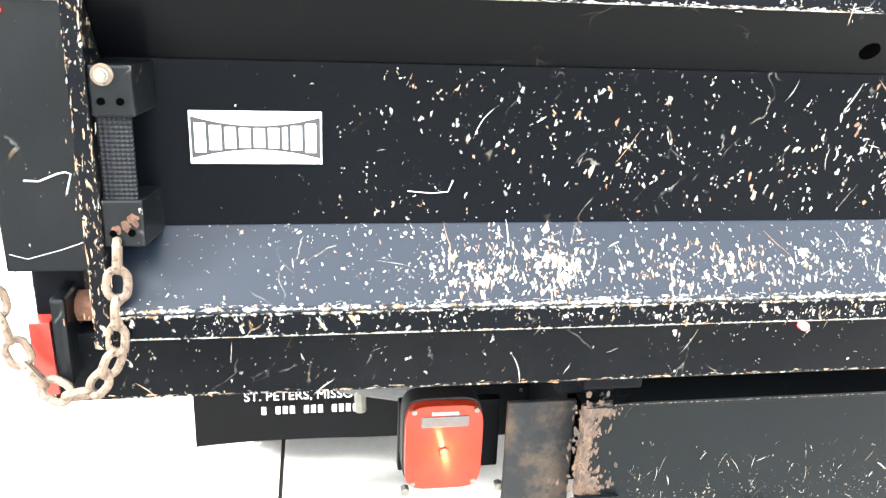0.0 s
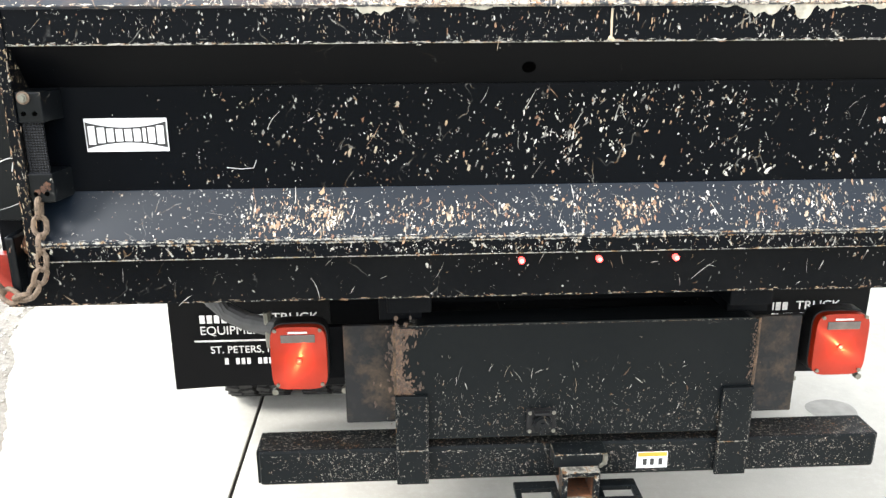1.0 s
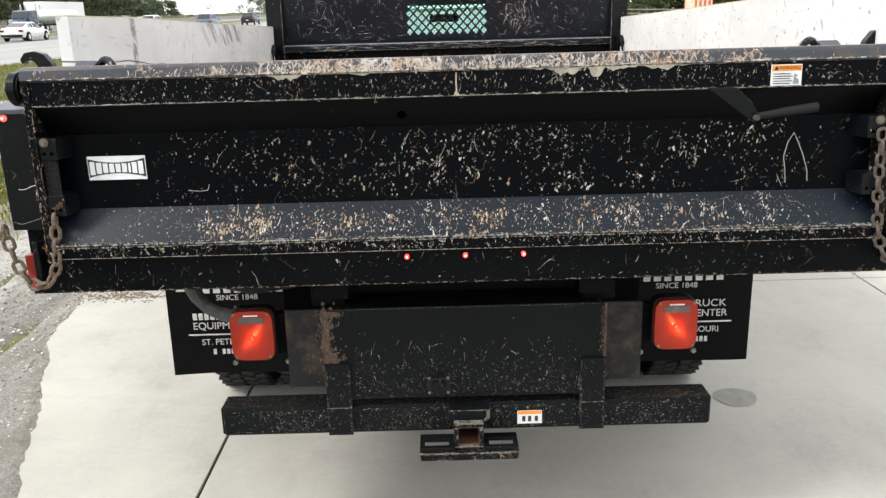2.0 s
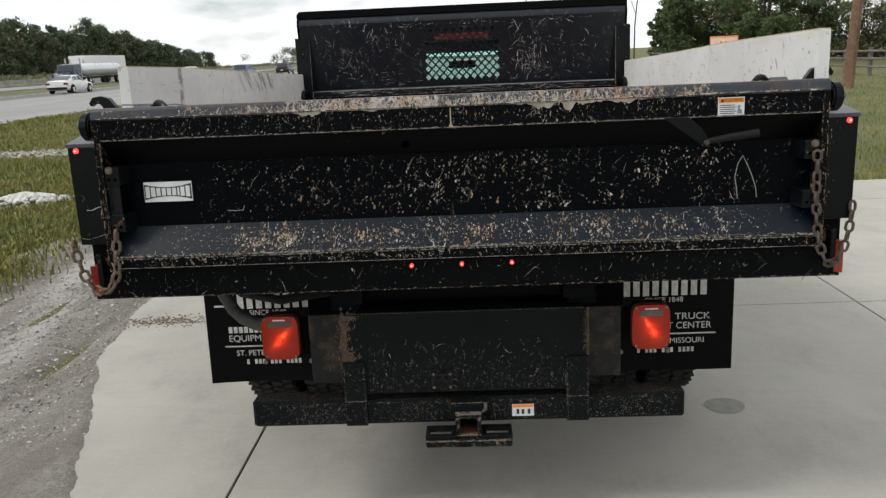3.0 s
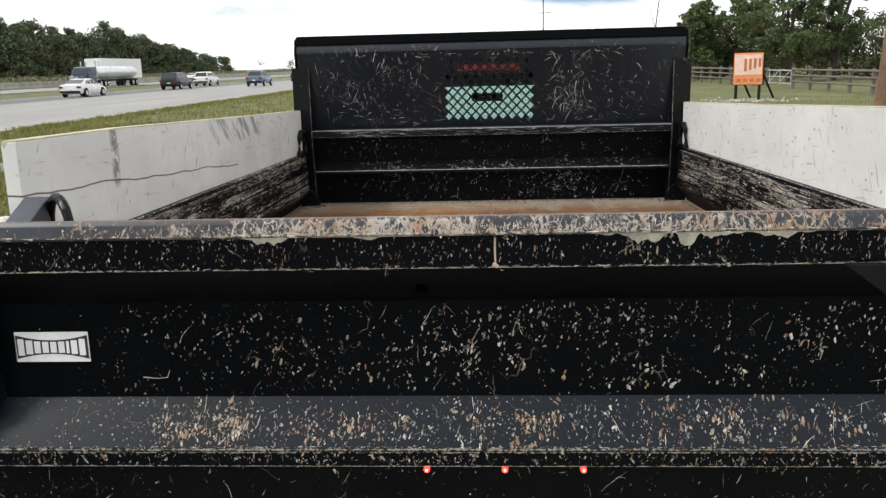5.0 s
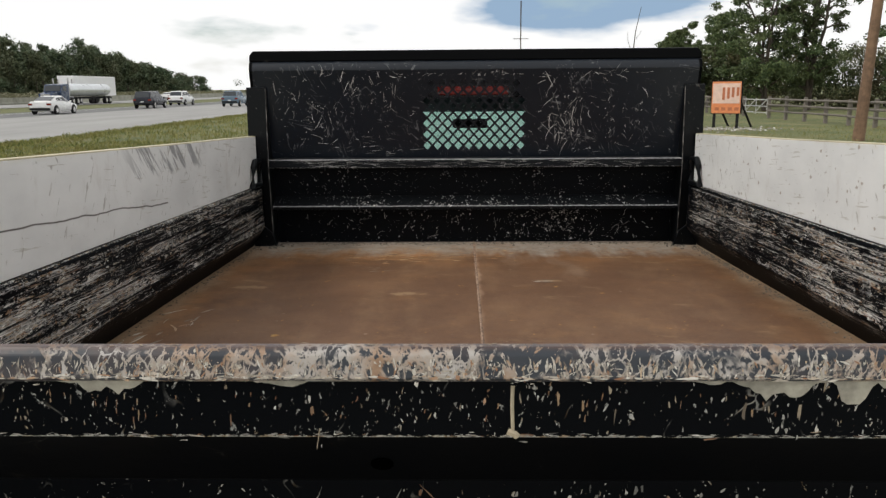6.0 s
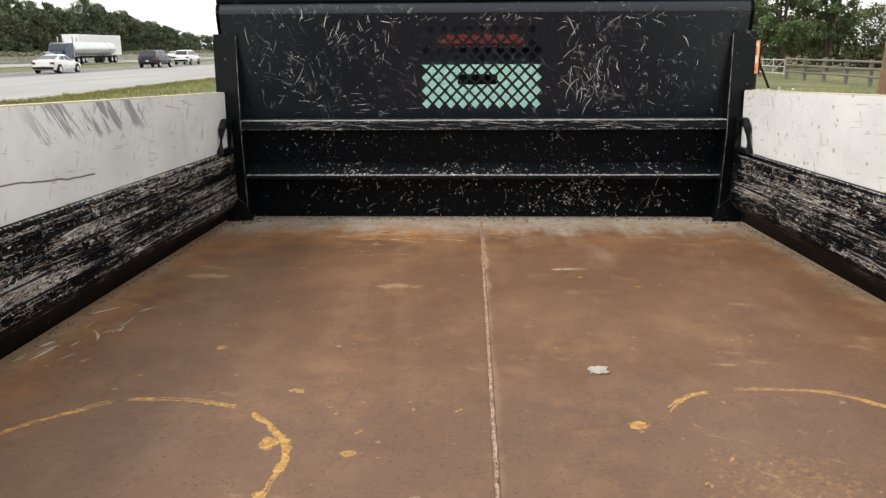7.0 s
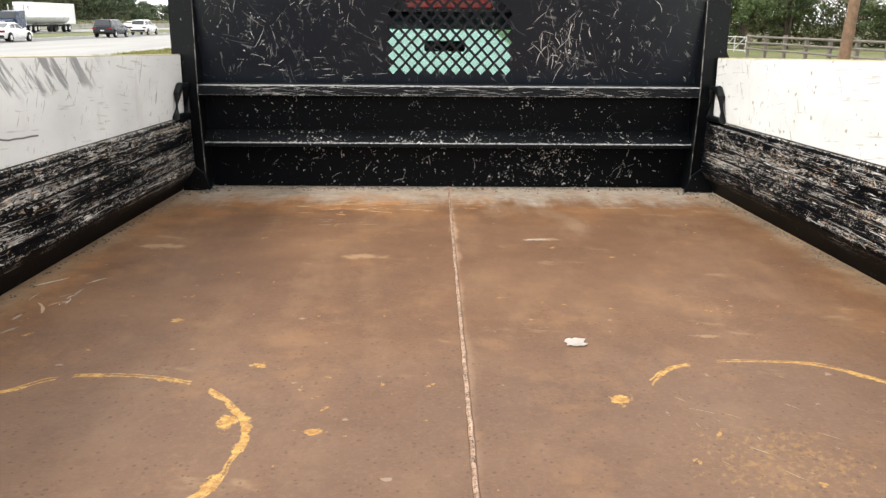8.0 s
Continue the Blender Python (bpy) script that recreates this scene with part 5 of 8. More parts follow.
for i in range(5):
    part("label_line", box(0.795, 0.838 + 0.006 * (i % 2), -0.0333, -0.0322, 1.4445 + i * 0.006, 1.4468 + i * 0.006, 0), DECAL_BLACK, gate)
part("label_pictogram", prism([(0.846, 1.444), (0.861, 1.444), (0.859, 1.455), (0.852, 1.46), (0.858, 1.466), (0.848, 1.470)], -0.0333, -0.0322, "y", 0), plain("label_grey", (0.2, 0.24, 0.27), 0.5, bump=0), gate)
# long scratch in the panel
GOUGE = plain("bare_primer", (0.36, 0.36, 0.35), 0.6)
bm = tube([(0.876, 0.0335, 1.176), (0.872, 0.0335, 1.215), (0.866, 0.0335, 1.245), (0.874, 0.0335, 1.285), (0.889, 0.0335, 1.311), (0.900, 0.0335, 1.29), (0.918, 0.0335, 1.25), (0.932, 0.0335, 1.21), (0.935, 0.0335, 1.178)], 0.0013, 6)
part("gouge", bm, GOUGE, gate, "pale bent gouge in the paint")
bm = tube([(-0.742, 0.0335, 1.199), (-0.712, 0.0335, 1.196), (-0.690, 0.0335, 1.198), (-0.684, 0.0335, 1.213)], 0.0008, 6)
part("scrape", bm, GOUGE, gate)
bm = tube([(-0.011, -0.0302, 1.495), (-0.0115, -0.0304, 1.472), (-0.0105, -0.0302, 1.446)], 0.0022, 6)
part("paint_drip", tube([(-0.016, -0.0302, 1.444), (-0.008, -0.0304, 1.441), (-0.006, -0.0302, 1.438)], 0.004, 6, bm=bm), plain("cream_drip", (0.36, 0.30, 0.21), 0.6), gate, "cream drip down the rail face")
# bare patches where the paint has peeled from the rail face
PEELED = plain("peeled_primer", (0.31, 0.29, 0.235), 0.7, vary=0.4, scale=45)
for x0, x1, deep, seed in ((0.17, 0.46, 0.026, 4), (0.44, 0.60, 0.014, 9), (-0.50, -0.40, 0.020, 6), (-0.30, -0.20, 0.007, 2)):
    pr_ = random.Random(seed)
    n = int((x1 - x0) / 0.006)
    low = [(x0 + (x1 - x0) * i / n, 1.5015 - deep * max(0.06, min(1.0, 0.5 + 1.5 * noise.noise((i * 0.19, seed, 0)) + 0.5 * noise.noise((i * 0.6, seed, 3)))) * min(1.0, 3.0 * i / n, 3.0 * (n - i) / n) - pr_.uniform(0, 0.0012)) for i in range(n + 1)]
    part("peeled_patch", prism(low + [(x1, 1.5035), (x0, 1.5035)], -0.0312, -0.0298, "y", 0), PEELED, gate, "pale bare patch of peeled paint")
# latch lever under the rail
part("latch_lever", prism([(0.625, 1.440), (0.70, 1.440), (0.742, 1.402), (0.765, 1.362), (0.744, 1.354), (0.70, 1.385)], -0.045, -0.036, "y", 0.003), POST_BLACK, gate, "bent flat latch lever")
part("lever_grip", tube([(0.752, -0.05, 1.366), (0.80, -0.052, 1.373), (0.825, -0.052, 1.377), (0.905, -0.052, 1.386)], 0.0085, 14, ends=0.0125), RUBBER, gate, "black rubber grip")
part("lever_pin", disc((0.752, -0.052, 1.363), "y", 0.007, 0.02, 16, bevel=0.002), CHAIN_DARK, gate)
# pivot ears at the gate's upper corners
for s in (-1, 1):
    ear = part("pivot_ear", disc((s * 1.143, 0.005, 1.482), "x", 0.044, 0.030, 28, bevel=0.006), POST_BLACK, truck, "round black pivot ear")
    part("pivot_pin", disc((s * 1.164, 0.005, 1.484), "x", 0.017, 0.020, 18, bevel=0.003), ZINC, ear)
    part("ear_web", prism([(-0.03, 1.44), (0.05, 1.43), (0.06, 1.50), (0.02, 1.515)], s * 1.119, s * 1.132, "x", 0.003), POST_BLACK, ear)
    hook = [(1.105, 1.43), (1.150, 1.43), (1.158, 1.50), (1.166, 1.535), (1.176, 1.548), (1.196, 1.549), (1.206, 1.540), (1.212, 1.552), (1.198, 1.570), (1.170, 1.574), (1.146, 1.566), (1.126, 1.540), (1.112, 1.49)]
    part("gate_hook", prism([(s * x, z) for x, z in hook], 0.17, 0.20, "y", 0.003), POST_BLACK, truck, "black hooked latch plate")
    # Plate's grey-blue is reflected sky painted into its colour.
    part("latch_plate", prism([(0.20, 1.470), (0.34, 1.540), (0.36, 1.532), (0.36, 1.44), (0.20, 1.44)], s * 1.068, s * 1.128, "x", 0.003), plain("sky_sheen_plate", (0.05, 0.055, 0.07), 0.4, vary=0.25), truck, "sloping latch plate behind the gate, sky sheen in its colour")
    bow = [Vector((s * (1.026 + 0.052 * math.cos(a)), 0.30 + 0.05 * math.cos(a), 1.455 + 0.088 * math.sin(a))) for a in [math.pi * i / 12 for i in range(13)]]
    part("latch_loop", tube(bow, 0.011, 8), POST_BLACK, truck, "black bowed latch loop")

# corner posts with sloping caps, side marker lights, cut away above the sill
for s in (-1, 1):
    a, b_ = s * 1.122, s * 1.222
    part("corner_post", prism([(a, 1.105), (b_, 1.105), (b_ + s * 0.004, 1.43), (a, 1.43)], 0.012, 0.24, "y", 0.004), POST_BLACK, truck, "smooth black rear corner post")
    # Cap colour is lifted to blue-grey to carry the sky's reflection.
    part("post_cap", prism([(0.006, 1.430), (0.25, 1.475), (0.25, 1.46), (0.006, 1.418)], a, s * 1.228, "x", 0.002), plain("sky_sheen_cap", (0.05, 0.055, 0.07), 0.35, vary=0.2), truck, "sloping black post cap, sky sheen in its colour")
    mk = part("marker_light", disc((s * 1.198, 0.011, 1.408), "y", 0.0085, 0.012, 20, bevel=0.003), LED, truck, "small lit red marker light")
    part("light_core", disc((s * 1.198, 0.004, 1.408), "y", 0.003, 0.004, 12), LED_CORE, mk)
    part("hinge_plate", prism([(s * 1.158, 0.955), (s * 1.176, 0.955), (s * 1.176, 1.075), (s * 1.158, 1.075)], 0.0, 0.10, "y", 0.006), POST_BLACK, truck, "upright black hinge plate")
    part("hinge_pin", disc((s * 1.135, 0.05, 1.045), "x", 0.020, 0.05, 20, bevel=0.004), RUST, truck, "rusty hinge pin")
    part("post_stub", box(min(s * 1.150, s * 1.212), max(s * 1.150, s * 1.212), 0.06, 0.24, 0.93, 1.105, 0.004), DARK_STEEL, truck)
    part("red_reflector", prism([(s * 1.186, 0.930), (s * 1.213, 0.926), (s * 1.213, 1.03), (s * 1.188, 1.03)], 0.030, 0.06, "y", 0.001), REFLECT, truck, "faded red reflective tape")

for pts, r_ in ((((-1.189, 1.218), (-1.173, 1.217), (-1.152, 1.226), (-1.143, 1.228), (-1.137, 1.226), (-1.144, 1.202)), 0.0011), (((-1.216, 1.128), (-1.196, 1.122), (-1.157, 1.133), (-1.132, 1.142)), 0.0004)):
    part("post_scrape", tube([(x, 0.0118, z) for x, z in pts], r_, 6), GOUGE, truck, "pale scrape on the post")

# rear sill with three lamps
sill = part("rear_sill", prism([(0.035, 0.916), (0.035, 1.012), (0.05, 1.020), (0.14, 1.020), (0.14, 1.006), (0.055, 1.000), (0.052, 0.932), (0.14, 0.930), (0.14, 0.916)], -1.206, 1.206, "x", 0.002), SILL_BLACK, truck, "black rear sill beam with scuffs")
for x in (-0.157, 0.005, 0.166):
    l = part("marker_light", disc((x, 0.028, 0.997), "y", 0.0064, 0.016, 20, bevel=0.003), LED, truck, "small lit red marker light")
    part("light_core", disc((x, 0.0195, 0.998), "y", 0.003, 0.003, 12), LED_CORE, l)

SILL = plane_at((0, 0.035, 0), (1, 0, 0), (0, 0, 1))
strokes(SILL, 34, patchy(-1.15, 1.17, 0.922, 1.005, 3.0, 5, 0.3, 1.3, 0.05), (0.012, 0.055), (0.0008, 0.002), (10, 32), 0.4, BARE_WHITE, sill, "pale scratches on the sill", 31)
flakes(SILL, 170, patchy(-1.15, 1.17, 0.920, 1.008, 3.5, 2, 0.25, 1.5, 0.05), (0.002, 0.010), (1.4, 3.4), (8, 26), BARE_WHITE, sill, WORN, 32)
flakes(SILL, 170, lambda r: (r.uniform(-1.19, 1.19), 0.919 + abs(r.gauss(0, 0.0015)), 1.0), (0.0012, 0.004), (0.12, 0.45), (0, 5), BARE_TAN, sill, "rusted lower edge of the sill", 33)

# load floor: two plates and the weld between them
for x0, x1 in ((-1.208, -0.003), (0.003, 1.208)):
    part("floor_plate", box(x0, x1, 0.062, 3.64, 1.030, 1.05, 0.004), FLOOR_RUST, truck, "brown rusted steel floor plate")
bm = tube([(0.0008 * math.sin(i * 1.7) + rnd.uniform(-0.0007, 0.0007), 0.07 + i * 0.0225, 1.0500 + rnd.uniform(-0.0016, 0.0016)) for i in range(158)], 0.0046, 6)
part("weld_seam", bm, rusty("weld_rust", (0.09, 0.050, 0.032), (0.50, 0.34, 0.24), 46, (0.016, 0.010, 0.007), (0.30, 0.62)), truck, "rusty weld seam along the middle")
BED = plane_at((0, 0, 1.050), (1, 0, 0), (0, 1, 0))
strokes(BED, 9, lambda r: (0.309 + r.gauss(0, 0.03), 2.56 + r.gauss(0, 0.012), 1.0), (0.03, 0.07), (0.004, 0.012), (84, 6), 0.2, BARE_CREAM, truck, "pale paint streak on the load floor", 35)
strokes(BED, 16, lambda r: (-1.06 + r.gauss(0, 0.05), r.uniform(1.55, 2.05), 1.0), (0.04, 0.12), (0.004, 0.014), (12, 12), 0.3, BARE_CREAM, truck, "pale scrapes along the edge of the load floor", 36)
strokes(BED, 14, lambda r: (r.gauss(-0.45, 0.10), r.gauss(2.85, 0.06), 1.0), (0.04, 0.14), (0.003, 0.010), (78, 8), 0.2, BARE_TAN, truck, "orange rust scrapes on the load floor", 37)
strokes(BED, 90, lambda r: (r.gauss(-0.40, 0.24), r.gauss(3.14, 0.07), 1.0), (0.03, 0.13), (0.005, 0.016), (74, 12), 0.3, BARE_LIGHT_RUST, truck, "bright orange scrapes near the headboard", 39)
flakes(BED, 160, lambda r: (r.uniform(-1.1, 1.1), 3.36 + r.gauss(0, 0.05), 1.0), (0.006, 0.030), (0.3, 1.4), (0, 40), BARE_LIGHT_RUST, truck, "tan scale at the edge of the dust", 40)
strokes(BED, 26, lambda r: (r.gauss(0.5, 0.14), r.gauss(1.12, 0.10), 1.0), (0.015, 0.06), (0.0015, 0.004), (-30, 14), 0.2, BARE_TAN, truck, "short orange scratches on the load floor", 38)
for i in range(8):
    y = 0.25 + i * 0.46
    part("cross_member", box(-1.2, 1.2, y, y + 0.06, 0.93, 1.028, 0.004), DARK_STEEL, truck)
for s in (-1, 1):
    part("long_sill", box(min(s * 0.34, s * 0.44), max(s * 0.34, s * 0.44), 0.14, 3.6, 0.84, 0.928, 0.005), DARK_STEEL, truck, "lengthwise body sill")

# sides: streaked inner face over an undercut foot, flat rail on top
for s in (-1, 1):
    pr = [(s * 1.205, 1.052), (s * 1.138, 1.150), (s * 1.138, 1.372), (s * 1.146, 1.384), (s * 1.222, 1.384), (s * 1.232, 1.372), (s * 1.240, 1.00), (s * 1.205, 1.0)]
    part("body_side", prism(pr, 0.24, 3.50, "y", 0.004), SIDE_BLACK, truck, "black body side scraped to pale streaks")
    bm = bmesh.new()
    for zz in (1.19, 1.235, 1.28, 1.325):
        prism([(s * 1.140, zz - 0.006), (s * 1.1345, zz), (s * 1.140, zz + 0.006)], 0.26, 3.44, "y", 0, bm)
    part("side_swage", bm, SIDE_BLACK, truck, "shallow pressed ribs")
    face = plane_at((s * 1.138, 0, 0), (0, -s, 0), (0, 0, 1))
    way = -s

    def along(r, way=way, s=s):
        while True:
            y, z = r.uniform(0.28, 3.42), 1.155 + 0.212 * r.random()
            p = 0.08 + max(0.0, 0.40 + noise.noise((y * 2.6, z * 15, 5 + s)) + 0.35 * noise.noise((y * 9, z * 34, 2 + s))) ** 1.7
            if r.random() < p * (1.0 if z < 1.335 else 0.7) * (0.45 if z < 1.185 else 1.0) * min(1.0, (3.5 - y) / 0.4) * (1.0 if y < 1.9 else 0.65):
                return way * y, z, 0.5 + p

    strokes(face, 640, along, (0.03, 0.34), (0.0006, 0.0026), (90, 1.0), 0.01, BARE_GREY, truck, "long bright scrapes along the body side", 50 + s, shake=0.006)
    strokes(face, 210, along, (0.03, 0.20), (0.0010, 0.0045), (90, 1.0), 0.02, BARE_TAN, truck, "tan worn streaks along the body side", 60 + s, shake=0.006)
    strokes(face, 420, along, (0.02, 0.18), (0.0010, 0.0040), (90, 1.4), 0.03, BARE_BRIGHT, truck, "white scrapes through to the metal", 55 + s, shake=0.008)
    flakes(face, 900, along, (0.003, 0.011), (0.14, 0.6), (0, 10), BARE_CREAM, truck, "bare cream patches on the body side", 95 + s)
    flakes(face, 420, lambda r, along=along: next(q for q in iter(lambda: along(r), None) if abs(q[0]) < 2.0), (0.004, 0.013), (0.16, 0.7), (0, 12), BARE_TAN, truck, "tan scraped patches towards the tail", 85 + s)
    flakes(face, 420, lambda r, along=along: next(q for q in iter(lambda: along(r), None) if abs(q[0]) < 2.0), (0.003, 0.010), (0.16, 0.7), (0, 16), BARE_BRIGHT, truck, "white scraped patches towards the tail", 75 + s)
    strokes(face, 420, along, (0.012, 0.07), (0.0006, 0.0020), (58, 30), 0.5, BARE_BRIGHT, truck, "slanting scratches on the body side", 70 + s)
    flakes(face, 2300, along, (0.0015, 0.005), (0.16, 0.8), (0, 14), BARE_BRIGHT, truck, WORN, 80 + s)
    flakes(face, 380, lambda r, way=way: (way * r.uniform(0.3, 3.45), 1.366 - abs(r.gauss(0, 0.003)), 1.0), (0.0015, 0.005), (0.05, 0.25), (0, 3), BARE_GREY, truck, "worn upper edge of the body side", 90 + s)
    for y in (0.62, 1.28, 1.94, 2.6, 3.26):
        part("stake_rib", box(min(s * 1.238, s * 1.262), max(s * 1.238, s * 1.262), y, y + 0.09, 1.0, 1.38, 0.006), POST_BLACK, truck, "outer stake rib")

# headboard: sloped panel with a rolled top and a meshed window, two ribs, posts
def at_z(z):
    return 3.545 - (z - 1.50) * 0.24


WELD_PALE = rusty("pale_weld", (0.01, 0.01, 0.01), (0.26, 0.25, 0.23), 22, (0.01, 0.01, 0.01), (0.42, 0.62))
head = sub("headboard", truck, "black scratched headboard with rolled top edge")
WIN = (-0.275, 0.275, 1.56, 1.93)
bm = bmesh.new()
th = 0.006
for x0, x1, z0, z1 in ((-1.158, WIN[0], 1.475, 1.985), (WIN[1], 1.158, 1.475, 1.985), (WIN[0], WIN[1], 1.475, WIN[2]), (WIN[0], WIN[1], WIN[3], 1.985)):
    prism([(at_z(z0), z0), (at_z(z1), z1), (at_z(z1) + th, z1), (at_z(z0) + th, z0)], x0, x1, "x", 0, bm)
bmesh.ops.remove_doubles(bm, verts=bm.verts, dist=0.0005)
part("headboard_panel", bm, HEAD_SHEEN, head)
# rolled top edge: three quarters of a tube
prof = []
cy, cz, r = at_z(1.985) + 0.050, 1.985, 0.050
for i in range(12):
    a = radians(182 - 100 * i / 11)
    prof.append((cy + r * math.cos(a), cz + r * math.sin(a)))
prof = prof + [(cy + (y - cy) * 0.86, cz + (z - cz) * 0.86) for y, z in prof[::-1]]
part("rolled_edge", prism(prof, -1.165, 1.165, "x", 0), HEAD_SHEEN, head, "rounded black top edge", True)
lip = prism([(-1.176, 2.03), (-1.174, 2.062), (-1.155, 2.085), (1.155, 2.085), (1.174, 2.062), (1.176, 2.03)], at_z(2.0) + 0.028, at_z(2.0) + 0.12, "y", 0.006)
part("top_lip", lip, BAND_BLACK, head, "black top flange")
for s in (-1, 1):
    part("roll_end", prism([(at_z(1.90) - 0.004, 1.895), (at_z(1.99) - 0.004, 1.985), (at_z(2.02) + 0.015, 2.025), (at_z(2.0) + 0.11, 2.06), (at_z(1.9) + 0.09, 1.895)], s * 1.157, s * 1.172, "x", 0.004), BAND_BLACK, head)
for s in (-1, 1):
    x0, x1 = min(s * 1.092, s * 1.195), max(s * 1.092, s * 1.195)
    part("headboard_post", prism([(3.50, 1.04), (3.440, 1.46), (3.440, 1.90), (3.60, 1.90), (3.62, 1.04)], x0, x1, "x", 0.004), POST_BLACK, head, "square black post")
    part("corner_gusset", prism([(s * 1.195, 1.05), (s * 1.07, 1.05), (s * 1.10, 1.13), (s * 1.195, 1.2)], 3.47, 3.498, "y", 0.002), POST_BLACK, head)
    part("post_weld", tube([(s * 1.092, 3.438, 1.89), (s * 1.0925, 3.438, 1.46), (s * 1.0935, 3.468, 1.25), (s * 1.095, 3.495, 1.06)], 0.0022, 6), WELD_PALE, head, "line of worn weld")
    bm = bmesh.new()
    pts = [(3.25, 1.395), (3.29, 1.49), (3.325, 1.52), (3.41, 1.52), (3.41, 1.395)]
    tube([(s * 1.134, y, z) for y, z in pts], 0.016, 8, True, bm)
    part("board_bracket", bm, POST_BLACK, head, "triangular black board bracket")
part("upper_rib", prism([(3.440, 1.476), (3.440, 1.519), (3.55, 1.527), (3.58, 1.527), (3.58, 1.476)], -1.095, 1.095, "x", 0.004), RIB_BLACK, head, "scratched square rib")
part("middle_panel", prism([(3.555, 1.30), (3.555, 1.478), (3.565, 1.478), (3.565, 1.30)], -1.095, 1.095, "x", 0), HEAD_LOW, head)
part("lower_rib", prism([(3.500, 1.246), (3.500, 1.263), (3.556, 1.318), (3.60, 1.318), (3.60, 1.246)], -1.095, 1.095, "x", 0.003), RIB_BLACK, head, "sloping lower rib with bright edge")
part("lower_panel", box(-1.095, 1.095, 3.605, 3.615, 1.04, 1.25, 0), HEAD_LOW, head)
# diamond holes cut in a plate behind the opening: ten across, chamfered at the top
def diamonds():
    vs, fs = [], []
    px, pz, hole = 0.0555, 0.0590, 0.37

    def pt(x, z, d):
        return (x, at_z(z) + d, z)

    for j in range(-1, 15):
        z = 1.588 + j * pz / 2
        for i in range(-7, 8):
            x = (i + (0.5 if j % 2 == 0 else 0.0)) * px
            if abs(x) > 0.31 or z > 1.96:
                continue
            cut = 0 <= j <= 11 and abs(x) < (0.27 if j < 9 else 0.235)
            rim = [(x + px / 2, z), (x, z + pz / 2), (x - px / 2, z), (x, z - pz / 2)]
            k = len(vs)
            if not cut:
                vs += [pt(*q, 0.0012) for q in rim] + [pt(*q, 0.0045) for q in rim]
                fs += [(k, k + 1, k + 2, k + 3), (k + 7, k + 6, k + 5, k + 4)]
                continue
            inner = [(x + px * hole, z), (x, z + pz * hole), (x - px * hole, z), (x, z - pz * hole)]
            vs += [pt(*q, d) for d in (0.0012, 0.0045) for ring in (rim, inner) for q in ring]
            for q in range(4):
                e = (q + 1) % 4
                fs += [(k + q, k + e, k + 4 + e, k + 4 + q), (k + 8 + e, k + 8 + q, k + 12 + q, k + 12 + e), (k + 4 + q, k + 4 + e, k + 12 + e, k + 12 + q)]
    me = bpy.data.meshes.new("window_grille")
    me.from_pydata(vs, [], fs)
    me.materials.append(HEAD_SHEEN)
    ob = new("window_grille", me)
    ob.parent = head
    return tagged(ob, "black plate with diamond holes over the window")


diamonds()
HEADFACE = plane_at((0, at_z(1.5), 1.5), (1, 0, 0), (0, -0.24, 1.0))


def bunches(spots):
    def where(r):
        while True:
            x, z, dx, dz = r.choice(spots)
            x, z = r.gauss(x, dx), r.gauss(z, dz)
            if abs(x) < 1.06 and 1.53 < z < 1.97 and not (abs(x) < 0.30 and 1.54 < z < 1.95):
                return x, (z - 1.5) * 1.028, 1.0
    return where


for n, spots, lean, bend, ln, sd in (
        (46, ((-0.78, 1.74, 0.06, 0.07), (-0.45, 1.86, 0.07, 0.05), (-0.95, 1.8, 0.06, 0.08), (-0.62, 1.9, 0.08, 0.03)), (10, 34), 0.3, (0.03, 0.12), 1),
        (44, ((0.46, 1.68, 0.06, 0.06), (0.43, 1.86, 0.04, 0.05), (0.52, 1.72, 0.05, 0.05)), (4, 16), 0.4, (0.03, 0.13), 2),
        (40, ((-0.05, 1.965, 0.14, 0.012), (0.2, 1.965, 0.1, 0.01), (0.7, 1.96, 0.12, 0.012), (-0.6, 1.96, 0.15, 0.012)), (88, 22), 0.9, (0.02, 0.09), 3),
        (34, ((-0.6, 1.60, 0.18, 0.03), (-0.42, 1.56, 0.1, 0.012), (0.75, 1.58, 0.15, 0.03)), (90, 12), 0.2, (0.02, 0.09), 4),
        (60, ((0.75, 1.8, 0.16, 0.09), (-0.7, 1.72, 0.22, 0.1), (0.85, 1.68, 0.12, 0.08), (0.36, 1.76, 0.05, 0.1)), (30, 60), 0.9, (0.015, 0.07), 5)):
    strokes(HEADFACE, n, bunches(spots), ln, (0.0014, 0.0036), lean, bend, BARE_BRIGHT, head, "bunched pale scratches on the headboard", 100 + sd)
flakes(HEADFACE, 230, bunches(((-0.7, 1.75, 0.25, 0.12), (0.7, 1.75, 0.25, 0.12), (0.46, 1.72, 0.06, 0.10), (-0.1, 1.965, 0.3, 0.012), (-0.95, 1.82, 0.06, 0.08))), (0.004, 0.018), (1.4, 4.0), (20, 50), BARE_BRIGHT, head, WORN, 110)
LOWFACE = plane_at((0, 3.605, 0), (1, 0, 0), (0, 0, 1))
MIDFACE = plane_at((0, 3.555, 0), (1, 0, 0), (0, 0, 1))
RIBFACE = plane_at((0, 3.440, 0), (1, 0, 0), (0, 0, 1))
SLOPE = plane_at((0, 3.500, 1.263), (1, 0, 0), (0, 0.056, 0.055))
flakes(LOWFACE, 420, patchy(-1.06, 1.06, 1.055, 1.24, 4.0, 3, 0.25), (0.003, 0.016), (1.2, 3.2), (10, 40), BARE_GREY, head, WORN, 111)
